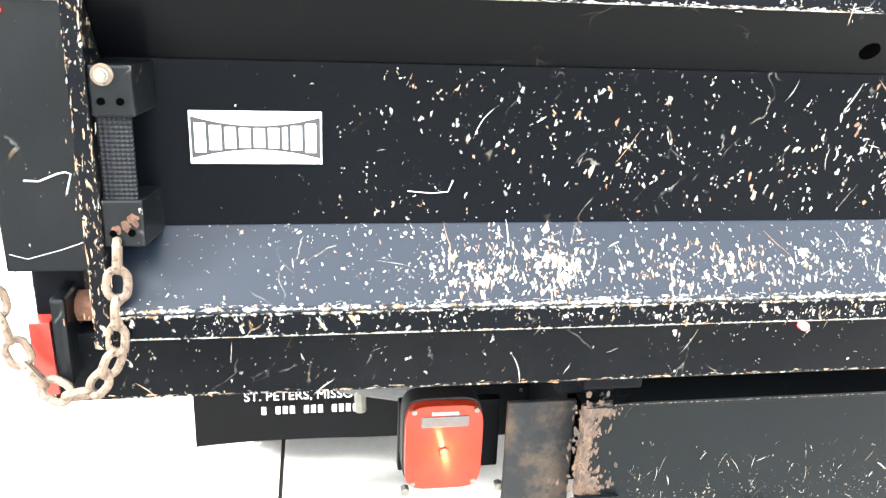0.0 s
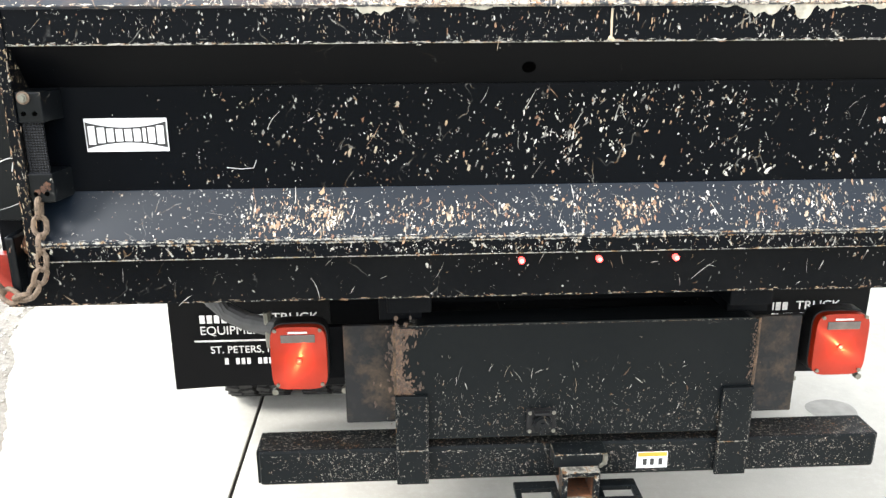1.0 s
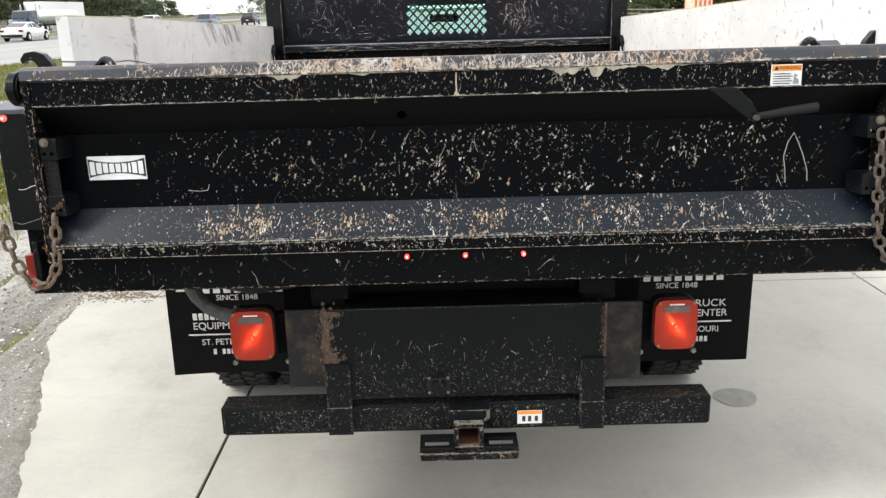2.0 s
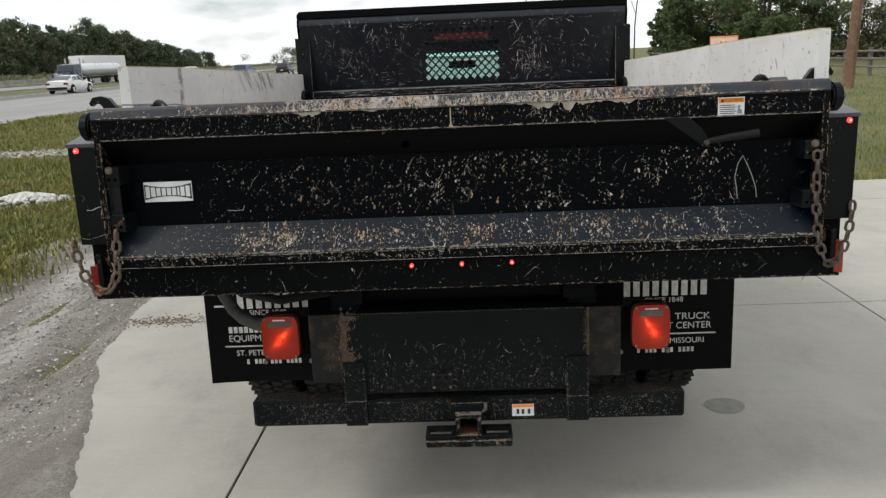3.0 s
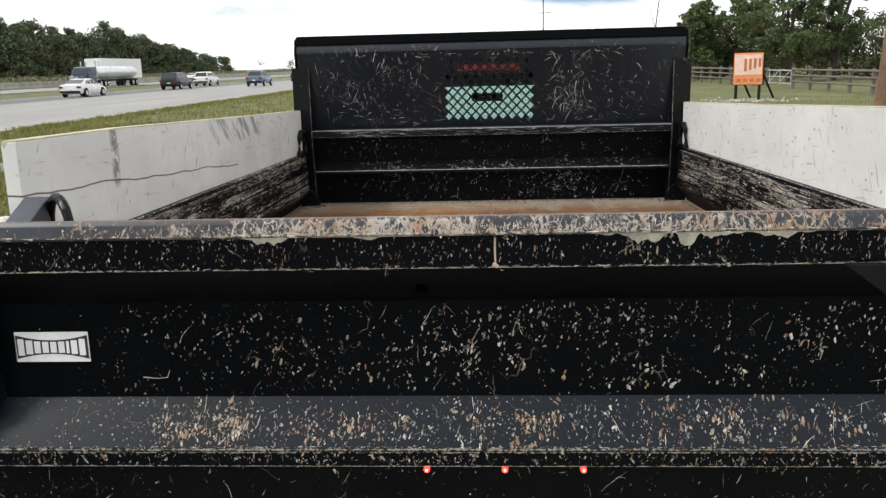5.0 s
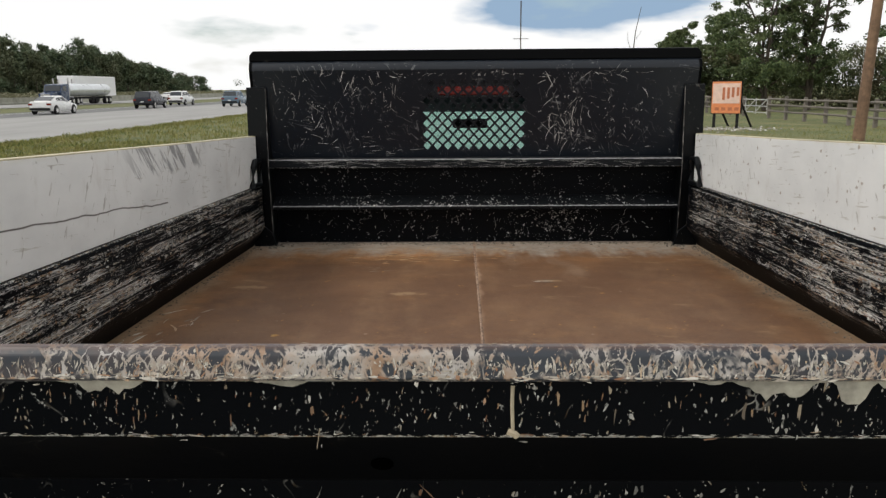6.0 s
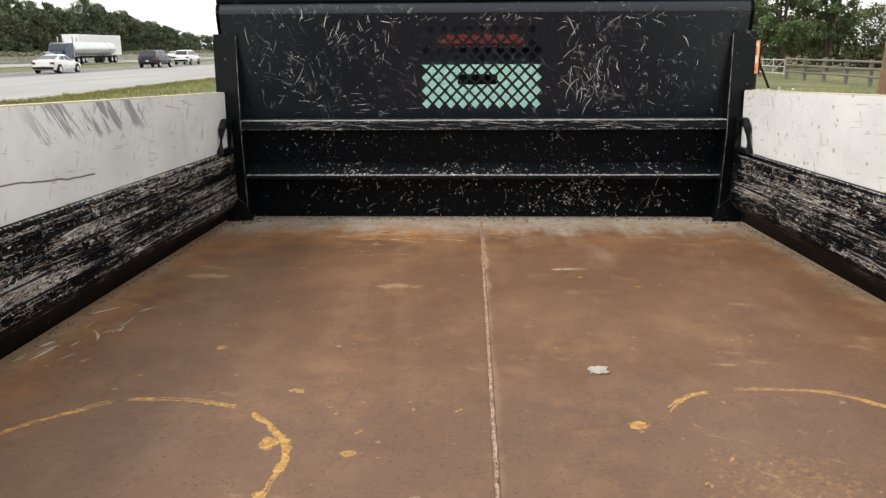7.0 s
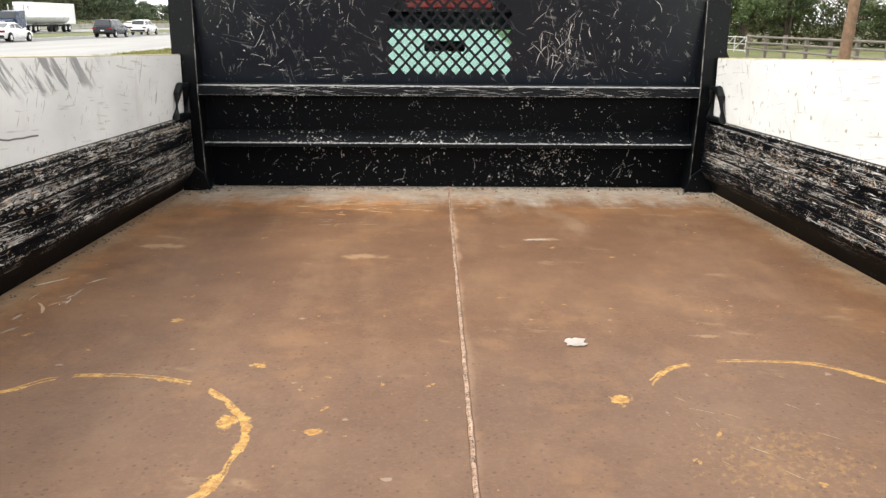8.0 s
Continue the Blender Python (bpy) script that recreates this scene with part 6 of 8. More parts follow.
flakes(LOWFACE, 150, lambda r: (r.gauss(0.46, 0.09), min(1.24, max(1.06, r.gauss(1.16, 0.04))), 1.0), (0.004, 0.018), (1.4, 4.0), (10, 50), BARE_BRIGHT, head, "cluster of white chips low on the headboard", 116)
strokes(LOWFACE, 46, patchy(-1.04, 1.04, 1.07, 1.23, 4.0, 6, 0.25), (0.02, 0.07), (0.0012, 0.003), (20, 50), 0.8, BARE_BRIGHT, head, "crooked scratches low on the headboard", 117)
flakes(MIDFACE, 220, patchy(-1.06, 1.06, 1.32, 1.47, 4.0, 8, 0.2), (0.003, 0.015), (1.2, 3.2), (10, 40), BARE_GREY, head, WORN, 112)
flakes(SLOPE, 340, patchy(-1.06, 1.06, 0.004, 0.074, 4.0, 5, 0.2), (0.003, 0.018), (1.0, 3.0), (10, 50), BARE_BRIGHT, head, WORN, 113)
strokes(RIBFACE, 120, patchy(-1.05, 1.05, 1.482, 1.516, 5.0, 2, 0.2), (0.03, 0.16), (0.0008, 0.0026), (90, 3), 0.04, BARE_GREY, head, "lengthwise scrapes on the rib", 114)
flakes(RIBFACE, 260, lambda r: (r.uniform(-1.07, 1.07), r.choice((1.5165, 1.5165, 1.4795)) + r.gauss(0, 0.001), 1.0), (0.0015, 0.004), (0.06, 0.25), (0, 3), BARE_GREY, head, "worn edges of the rib", 115)

# cab behind the headboard
cab = sub("cab", truck, "black truck cab with green tinted rear window")


def wall_with_hole(y0, y1, xw, z0, z1, hx, hz0, hz1):
    bm = bmesh.new()
    for xa, xb, za, zb in ((-xw, -hx, z0, z1), (hx, xw, z0, z1), (-hx, hx, z0, hz0), (-hx, hx, hz1, z1)):
        prism([(y0, za), (y0 + (y1 - y0) * (zb - za) / (z1 - z0), zb), (y0 + 0.03 + (y1 - y0) * (zb - za) / (z1 - z0), zb), (y0 + 0.03, za)], xa, xb, "x", 0, bm)
    return bm


part("cab_back", wall_with_hole(3.82, 3.82, 0.95, 0.75, 1.99, 0.62, 1.50, 1.845), CAB_PAINT, cab, "black cab rear wall")
part("rear_window", box(-0.63, 0.63, 3.832, 3.838, 1.49, 1.85, 0), TINT, cab, "green tinted rear window").visible_shadow = False
part("shade_band", box(-0.63, 0.63, 3.843, 3.850, 1.765, 1.85, 0.002), CAB_CLOTH, cab, "dark sun shade across the upper glass")
part("brake_light", box(-0.20, 0.20, 3.795, 3.818, 1.858, 1.905, 0.006), LENS, cab, "red high brake light")
for s in (-1, 1):
    part("cab_door", prism([(3.85, 0.72), (5.1, 0.72), (5.1, 1.42), (3.85, 1.42)], s * 0.97, s * 1.0, "x", 0.01), CAB_PAINT, cab, "black cab door")
    part("cab_pillar", prism([(3.85, 1.42), (3.98, 1.42), (3.98, 1.98), (3.85, 1.98)], s * 0.91, s * 0.97, "x", 0.01), CAB_PAINT, cab)
    part("windscreen_pillar", prism([(5.02, 1.42), (5.10, 1.42), (4.64, 1.98), (4.56, 1.98)], s * 0.88, s * 0.94, "x", 0.008), CAB_PAINT, cab)
    part("front_fender", prism([(5.1, 0.75), (5.2, 1.25), (5.9, 1.3), (6.35, 1.2), (6.4, 0.7)], s * 0.80, s * 1.0, "x", 0.03), CAB_PAINT, cab)
    seat = part("seat", box(min(s * .2, s * .72), max(s * .2, s * .72), 4.02, 4.14, 0.95, 1.54, 0.04), CAB_CLOTH, cab, "grey cloth seat back")
    part("headrest", box(min(s * .34, s * .58), max(s * .34, s * .58), 4.00, 4.08, 1.545, 1.66, 0.03), CAB_CLOTH, cab, "grey headrest")
part("cab_roof", prism([(3.82, 1.97), (3.86, 2.02), (4.4, 2.04), (4.6, 1.99), (4.6, 1.95), (3.82, 1.95)], -0.96, 0.96, "x", 0.01), CAB_PAINT, cab, "black cab roof")
part("cab_floor", box(-0.95, 0.95, 3.83, 5.2, 0.70, 0.75, 0), CAB_CLOTH, cab)
part("dashboard", box(-0.9, 0.9, 4.85, 5.15, 1.05, 1.36, 0.05), CAB_CLOTH, cab)
part("windscreen", prism([(5.06, 1.42), (5.068, 1.42), (4.60, 1.98), (4.592, 1.98)], -0.88, 0.88, "x", 0), TINT, cab, "tinted windscreen").visible_shadow = False
part("rear_view_mirror", box(-0.125, 0.105, 4.55, 4.575, 1.655, 1.715, 0.012), RUBBER, cab, "dark interior mirror")
part("hood", prism([(5.05, 1.0), (5.05, 1.42), (5.6, 1.38), (6.25, 1.25), (6.38, 1.05), (6.38, 0.8), (5.05, 0.8)], -0.80, 0.80, "x", 0.03), CAB_PAINT, cab, "black engine hood")
part("front_bumper", box(-1.0, 1.0, 6.38, 6.52, 0.5, 0.72, 0.03), CHROME, cab, "bright front bumper")

# chassis rails, axles, wheels
for s in (-1, 1):
    part("frame_rail", prism([(s * 0.36, 0.60), (s * 0.43, 0.60), (s * 0.43, 0.80), (s * 0.36, 0.80)], 0.24, 6.3, "y", 0.004), DARK_STEEL, truck, "black chassis rail")
part("rear_axle", tube([(-0.95, 1.50, 0.41), (0.95, 1.50, 0.41)], 0.055, 12), DARK_STEEL, truck)
part("axle_housing", disc((0, 1.5, 0.41), "y", 0.17, 0.26, 20, bevel=0.05), DARK_STEEL, truck)
# Added plate, not a real part: blocks daylight through the gap under the sill.
part("light_block_plate", box(-0.60, 0.60, 0.46, 0.48, 0.56, 0.935, 0.003), DARK_STEEL, truck)
part("hoist_beam", box(-0.355, 0.355, 0.26, 0.37, 0.815, 0.905, 0.005), BAND_BLACK, truck, "recessed hoist cross beam")
part("hoist_hinge", box(-0.46, -0.36, 0.20, 0.32, 0.80, 0.918, 0.005), DARK_STEEL, truck)
part("hoist_hinge", box(0.36, 0.46, 0.20, 0.32, 0.80, 0.918, 0.005), DARK_STEEL, truck)


def wheel(x, y, r=0.405, wd=0.235, front=False):
    h = wd / 2
    prof = [(r * 0.60, -h * 0.8), (r * 0.82, -h), (r * 0.955, -h * 0.92), (r * 0.985, -h * 0.7), (r * 0.985, h * 0.7), (r * 0.955, h * 0.92), (r * 0.82, h), (r * 0.60, h * 0.8)]
    tyre = part("tyre", lathe(prof, (x, y, r + 0.0), "x", 48), RUBBER, truck, "black truck tyre with deep tread", True)
    bm = bmesh.new()
    n = 46
    for k in range(n):
        for i, (u, off) in enumerate(((-0.72, 0.0), (-0.26, 0.5), (0.24, 0.1), (0.70, 0.6))):
            a = 2 * math.pi * (k + off) / n
            m = Matrix.Translation((x + u * h, y, r)) @ Matrix.Rotation(a, 4, "X") @ Matrix.Translation((0, 0, r * 0.99)) @ Matrix.Rotation(radians(24 if i % 2 else -24), 4, "Z")
            res = bmesh.ops.create_cube(bm, size=1.0)
            bmesh.ops.transform(bm, matrix=m @ Matrix.Diagonal((h * 0.40, 0.031, 0.022, 1)), verts=res["verts"])
    part("tread", bm, TREAD, tyre)
    rim = [(r * 0.60, -h * 0.75), (r * 0.60, h * 0.75), (r * 0.55, h * 0.75), (r * 0.45, h * 0.1), (r * 0.12, h * 0.05), (r * 0.12, -h * 0.05), (r * 0.5, -h * 0.1)]
    part("rim", lathe(rim, (x, y, r), "x", 32), plain("grey_steel_rim", (0.2, 0.2, 0.2), 0.45, 0.4) if "grey_steel_rim" not in bpy.data.materials else bpy.data.materials["grey_steel_rim"], tyre, "grey steel rim", True)


for s in (-1, 1):
    wheel(s * 0.965, 1.50)
    wheel(s * 0.690, 1.50)
    wheel(s * 0.90, 5.75)

# mud flaps and their printing
for s in (-1, 1):
    x0, x1 = min(s * 0.580, s * 1.172), max(s * 0.580, s * 1.172)
    bm = bmesh.new()
    nx, nz = 12, 8
    def flap_y(u, v):
        return 0.95 + 0.010 * math.sin(u * 5.0) + 0.02 * (1 - v) * (u - 0.5)
    vs = [[[bm.verts.new((x0 + (x1 - x0) * i / nx, flap_y(i / nx, j / nz) + d, 0.262 + 0.68 * j / nz)) for i in range(nx + 1)] for j in range(nz + 1)] for d in (0, 0.010)]
    for k in (0, 1):
        for j in range(nz):
            for i in range(nx):
                bm.faces.new((vs[k][j][i], vs[k][j][i + 1], vs[k][j + 1][i + 1], vs[k][j + 1][i]))
    for j in range(nz):
        for i in (0, nx):
            bm.faces.new((vs[0][j][i], vs[0][j + 1][i], vs[1][j + 1][i], vs[1][j][i]))
    for i in range(nx):
        for j in (0, nz):
            bm.faces.new((vs[0][j][i], vs[0][j][i + 1], vs[1][j][i + 1], vs[1][j][i]))
    flap = part("mud_flap", bm, FLAP, truck, "black rubber mud flap with white print", True)
    c, y = s * 0.877, 0.936
    # maker's name as a row of plain bars
    x = c - 0.185
    for i in range(9):
        part("name_bar", prism([(x, 0.612), (x + 0.027, 0.612), (x + 0.027, 0.690), (x, 0.690)], y, y + 0.001, "y", 0), PRINT, flap)
        x += 0.0415
    part("name_rule", box(c - 0.25, c - 0.20, y, y + 0.001, 0.622, 0.630, 0), PRINT, flap)
    lettering("print_line", "SINCE 1848", 0.032, upright(c - 0.01, y, 0.592), PRINT, flap, wide=1.05)
    x = c - 0.195
    for i in range(9):
        part("name_bar", prism([(x, 0.500), (x + 0.017, 0.500), (x + 0.017, 0.528), (x, 0.528)], y, y + 0.001, "y", 0), PRINT, flap)
        x += 0.0235
    lettering("print_line", "TRUCK", 0.042, upright(c + 0.115, y, 0.515), PRINT, flap, wide=1.12)
    lettering("print_line", "EQUIPMENT CENTER", 0.042, upright(c, y, 0.473), PRINT, flap, wide=1.0)
    part("print_rule", box(c - 0.218, c + 0.218, y, y + 0.001, 0.434, 0.440, 0), PRINT, flap)
    lettering("print_line", "ST. PETERS, MISSOURI", 0.036, upright(c, y, 0.404), PRINT, flap, wide=0.98)
    x = c - 0.125
    for i in range(14):
        if i not in (1, 5, 9):
            part("number_bar", prism([(x, 0.352), (x + 0.012, 0.352), (x + 0.012, 0.374), (x, 0.374)], y, y + 0.001, "y", 0), PRINT, flap)
        x += 0.0182

# hitch: plate, bumper tube, straps, side plates, receiver
hitch = sub("hitch_assembly", truck, "scratched black tow hitch plate and bumper tube")
part("hitch_plate", box(-0.425, 0.425, 0.160, 0.172, 0.507, 0.800, 0.003), HITCH_BLACK, hitch, "black scratched hitch plate")
part("plate_lip", prism([(-0.425, 0.795), (0.425, 0.795), (0.40, 0.804), (-0.345, 0.804)], 0.158, 0.24, "y", 0.001), HITCH_BLACK, hitch)
part("bumper_tube", box(-0.757, 0.760, 0.165, 0.265, 0.390, 0.482, 0.010, seg=3), HITCH_BLACK, hitch, "square black bumper tube with scuffed edges")
for s in (-1, 1):
    part("end_cap", box(min(s * 0.745, s * 0.762), max(s * 0.745, s * 0.762), 0.170, 0.260, 0.395, 0.482, 0.003), HITCH_BLACK, hitch)
    part("hanger_strap", box(min(s * 0.350, s * 0.427), max(s * 0.350, s * 0.427), 0.148, 0.158, 0.392, 0.628, 0.003), HITCH_BLACK, hitch, "flat welded hanger strap")
    part("side_plate", box(min(s * 0.426, s * 0.545), max(s * 0.426, s * 0.545), 0.196, 0.206, 0.537, 0.790, 0.003), RUSTY_PLATE, hitch, "rust smeared side plate")
    part("edge_weld", tube([(s * 0.4255, 0.162, 0.63), (s * 0.426, 0.162, 0.70), (s * 0.4255, 0.163, 0.80)], 0.0045, 7), STAIN, hitch, "rust stained weld")
HITCH_FACE = plane_at((0, 0.160, 0), (1, 0, 0), (0, 0, 1))


def smears(r):
    """Tan rust gathers at the plate's upper corner and down its edge."""
    if r.random() < 0.7:
        return -0.420 + abs(r.gauss(0, 0.0055)), r.uniform(0.635, 0.795), r.uniform(0.6, 1.2)
    if r.random() < 0.6:
        return -0.42 + abs(r.gauss(0, 0.020)), 0.793 - abs(r.gauss(0, 0.005)), r.uniform(0.5, 1.0)
    return -0.415 + abs(r.gauss(0, 0.014)), r.gauss(0.648, 0.012), r.uniform(0.6, 1.2)


flakes(HITCH_FACE, 520, smears, (0.010, 0.034), (1.4, 3.6), (0, 12), BARE_RUST, hitch, "tan rust smeared at the plate corner", 47)
flakes(HITCH_FACE, 90, lambda r: (0.421 - abs(r.gauss(0, 0.004)), r.uniform(0.63, 0.79), 1.0), (0.003, 0.012), (1.5, 4.0), (0, 12), BARE_RUST, hitch, "rust down the plate edge", 48)
sock = part("trailer_socket", box(-0.117, -0.046, 0.146, 0.160, 0.524, 0.584, 0.004), RUBBER, hitch, "black trailer wiring socket")
part("socket_lid", disc((-0.0815, 0.137, 0.553), "y", 0.023, 0.020, 24, bevel=0.004), POST_BLACK, sock, "round hinged lid")
part("socket_hinge", box(-0.100, -0.063, 0.132, 0.148, 0.576, 0.583, 0.002), RUBBER, sock)
part("lid_tab", box(-0.086, -0.077, 0.124, 0.130, 0.530, 0.560, 0.001), POST_BLACK, sock)
for sx in (-0.110, -0.053):
    for sz in (0.530, 0.578):
        part("socket_screw", disc((sx, 0.1450, sz), "y", 0.0045, 0.005, 10), ZINC, sock)
# receiver: collar with an open square mouth
bm = bmesh.new()
cx, zc = 0.006, 0.407
for x0, x1, z0, z1 in ((cx - .045, cx + .045, zc + .031, zc + .045), (cx - .045, cx + .045, zc - .045, zc - .031), (cx - .045, cx - .031, zc - .031, zc + .031), (cx + .031, cx + .045, zc - .031, zc + .031)):
    box(x0, x1, 0.085, 0.125, z0, z1, 0.002, bm)
part("receiver_collar", bm, COLLAR_BLACK, hitch, "worn receiver collar")
bm = bmesh.new()
for x0, x1, z0, z1 in ((cx - .037, cx + .037, zc + .030, zc + .037), (cx - .037, cx + .037, zc - .037, zc - .030), (cx - .037, cx - .030, zc - .030, zc + .030), (cx + .030, cx + .037, zc - .030, zc + .030)):
    box(x0, x1, 0.10, 0.42, z0, z1, 0.001, bm)
part("receiver_tube", bm, RUST, hitch, "rusty square receiver tube")
part("receiver_gusset", prism([(-0.055, 0.45), (0.072, 0.45), (0.072, 0.487), (-0.055, 0.487)], 0.11, 0.165, "y", 0.003), HITCH_BLACK, hitch)
part("hitch_pin", tube([(0.055, 0.115, 0.45), (0.066, 0.108, 0.462), (0.066, 0.106, 0.484)], 0.006, 8), ZINC, hitch)
# safety chain plate with two long holes
for s in (-1, 1):
    bm = bmesh.new()
    for x0, x1, y0, y1 in ((0.045, 0.150, 0.075, 0.093), (0.045, 0.150, 0.135, 0.165), (0.045, 0.062, 0.093, 0.135), (0.135, 0.150, 0.093, 0.135)):
        box(min(cx + s * x0, cx + s * x1), max(cx + s * x0, cx + s * x1), y0, y1, 0.366, 0.380, 0.003, bm)
    part("chain_plate", bm, HITCH_BLACK, hitch, "chain plate with a long hole")
part("chain_plate_lip", prism([(cx - 0.146, 0.338), (cx + 0.146, 0.338), (cx + 0.152, 0.366), (cx - 0.152, 0.366)], 0.070, 0.084, "y", 0.003), COLLAR_BLACK, hitch)
lab = part("hitch_label", box(0.160, 0.236, 0.1635, 0.1649, 0.408, 0.452, 0), DECAL_WHITE, hitch, "white and orange hitch sticker")
part("label_band", box(0.162, 0.234, 0.1628, 0.1638, 0.440, 0.451, 0), DECAL_ORANGE, lab)
for i, x in enumerate((0.175, 0.193, 0.214)):
    part("label_mark", box(x, x + 0.010, 0.1628, 0.1638, 0.416, 0.434, 0), DECAL_BLACK, lab)

TUBE_FACE = plane_at((0, 0.165, 0), (1, 0, 0), (0, 0, 1))
flakes(HITCH_FACE, 900, lambda r: (r.uniform(-0.34, 0.34), 0.512 + abs(r.gauss(0, 0.080)), 1.0), (0.0015, 0.009), (1.6, 3.8), (10, 26), BARE_DULL, hitch, WORN, 41)
strokes(HITCH_FACE, 44, lambda r: (r.uniform(-0.33, 0.38), r.uniform(0.53, 0.70), 1.0), (0.012, 0.045), (0.0008, 0.0022), (8, 24), 0.4, BARE_WHITE, hitch, "pale scratches on the hitch plate", 42)
flakes(TUBE_FACE, 1500, patchy(-0.745, 0.745, 0.402, 0.470, 5.0, 3, 0.35, 1.3, 0.03), (0.0015, 0.006), (1.1, 2.6), (6, 40), BARE_DULL, hitch, WORN, 43)
flakes(TUBE_FACE, 260, lambda r: (r.uniform(-0.74, 0.74), r.choice((0.402, 0.470)) + r.gauss(0, 0.0015), 1.0), (0.0010, 0.003), (0.12, 0.5), (0, 6), BARE_DULL, hitch, "worn edges of the bumper tube", 44)

def rusty_rim(r):
    """Along the straps' and the plate's upright edges."""
    x = r.choice((-0.350, -0.427, 0.350, 0.427))
    return x + (0.004 if x in (-0.427, 0.350) else -0.004) + r.gauss(0, 0.0012), r.uniform(0.395, 0.625), 1.0


flakes(plane_at((0, 0.148, 0), (1, 0, 0), (0, 0, 1)), 260, rusty_rim, (0.003, 0.012), (3.0, 7.0), (0, 4), BARE_DULL, hitch, "rusted edges of the hanger straps", 45)
flakes(plane_at((0, 0.148, 0), (1, 0, 0), (0, 0, 1)), 120, lambda r: (r.choice((-1, 1)) * r.uniform(0.357, 0.420), r.uniform(0.40, 0.62), 1.0), (0.0015, 0.006), (1.2, 3.0), (6, 30), BARE_DULL, hitch, WORN, 46)

# tail lights on arms
for s in (-1, 1):
    arm = part("light_arm", box(min(s * 0.54, s * 0.72), max(s * 0.54, s * 0.72), 0.262, 0.285, 0.625, 0.76, 0.004), DARK_STEEL, truck, "black light bracket")
    c = s * 0.650
    pts = []
    for i in range(40):
        a = 2 * math.pi * i / 40
        ca, sa = math.cos(a), math.sin(a)
        pts.append((c + 0.068 * math.copysign(abs(ca) ** 0.42, ca), 0.709 + 0.083 * math.copysign(abs(sa) ** 0.34, sa)))
    tl = part("tail_light", prism(pts, 0.220, 0.262, "y", 0.004), RUBBER, truck, "large red rectangular tail light")
    small = [(c + (x - c) * 0.965, 0.709 + (z - 0.709) * 0.965) for x, z in pts]
    lens = part("lens", prism(small, 0.198, 0.2215, "y", 0.010), ringed_lens("ringed_red_lens", c, 0.703), tl, "red ribbed lens", True)
    part("clear_strip", box(c - 0.040, c + 0.040, 0.1950, 0.1990, 0.750, 0.770, 0.002), LENS_CLEAR, tl, "clear reversing strip")
    part("lens_label", box(c - 0.022, c + 0.022, 0.1955, 0.1985, 0.7735, 0.7775, 0), DECAL_WHITE, tl)
    part("lens_boss", lathe([(0.0005, 0.0), (0.008, 0.0), (0.008, -0.004), (0.0005, -0.006)], (c, 0.1985, 0.703), "y", 16), LENS, tl, "", True)
    bulb = new("bulb_light", bpy.data.lights.new("bulb_light", "POINT"))
    bulb.data.energy, bulb.data.color, bulb.data.shadow_soft_size = 0.13, (1.0, 0.36, 0.12), 0.002
    bulb.parent = tl
    bulb.location = (c, 0.183, 0.703)
    for sx in (-0.052, 0.052):
        for sz in (0.643, 0.781):
            part("screw", disc((c + sx, 0.196, sz), "y", 0.0045, 0.006, 10), ZINC, tl)
    for bx in (0.548, 0.712):
        part("bracket_bolt", disc((s * bx, 0.214, 0.618), "y", 0.008, 0.014, 6), ZINC, truck, "zinc bracket bolt")
# hoses behind the sill
part("hose", tube([(-0.98, 0.6, 0.80), (-0.94, 0.62, 0.70), (-0.90, 0.61, 0.665), (-0.84, 0.58, 0.648), (-0.78, 0.54, 0.652), (-0.70, 0.47, 0.675), (-0.62, 0.40, 0.70)], 0.026, 14), plain("grey_hose", (0.05, 0.05, 0.05), 0.7), truck, "grey flexible hose")
part("hose", tube([(-1.0, 0.55, 0.90), (-0.86, 0.5, 0.80), (-0.70, 0.45, 0.78), (-0.45, 0.40, 0.83)], 0.018, 10), RUBBER, truck, "black hose")
part("hose_clamp", tube([(-0.775, 0.52, 0.70), (-0.77, 0.515, 0.60)], 0.012, 8), ZINC, truck)


# safety chains
def chain(points, material, label, length=0.046, wire=0.0052):
    pts = [Vector(p) for p in points]
    dense = []
    for i in range(len(pts) - 1):
        p0, p1, p2, p3 = pts[max(0, i - 1)], pts[i], pts[i + 1], pts[min(len(pts) - 1, i + 2)]
        for k in range(30):
            t = k / 30
            dense.append(0.5 * (2 * p1 + (p2 - p0) * t + (2 * p0 - 5 * p1 + 4 * p2 - p3) * t * t + (3 * p1 - p0 - 3 * p2 + p3) * t ** 3))
    dense.append(pts[-1])
    step, walked, stops = length - 2.4 * wire, 0.0, [dense[0]]
    for a, c in zip(dense, dense[1:]):
        walked += (c - a).length
        if walked >= step:
            stops.append(c)
            walked = 0.0
    root = sub("safety_chain", truck, label)
    ring, hl, hw = [], length / 2 - wire, length * 0.26
    for i in range(20):
        a = 2 * math.pi * i / 20
        ring.append((math.cos(a) * hw, math.sin(a) * hw + math.copysign(hl - hw, math.sin(a)) if abs(math.sin(a)) > 1e-6 else 0.0, 0.0))
    me = None
    for i, (a, c) in enumerate(zip(stops, stops[1:])):
        if me is None:
            link = part("link", tube(ring, wire, 7, True), material, root, "", True)
            me = link.data
        else:
            link = new("link", me)
            link.parent = root
        d = (c - a).normalized()
        q = d.to_track_quat("Y", "Z").to_matrix().to_4x4()
        link.matrix_basis = Matrix.Translation((a + c) / 2) @ q @ Matrix.Rotation(radians(35 + 90 * (i % 2)), 4, "Y")


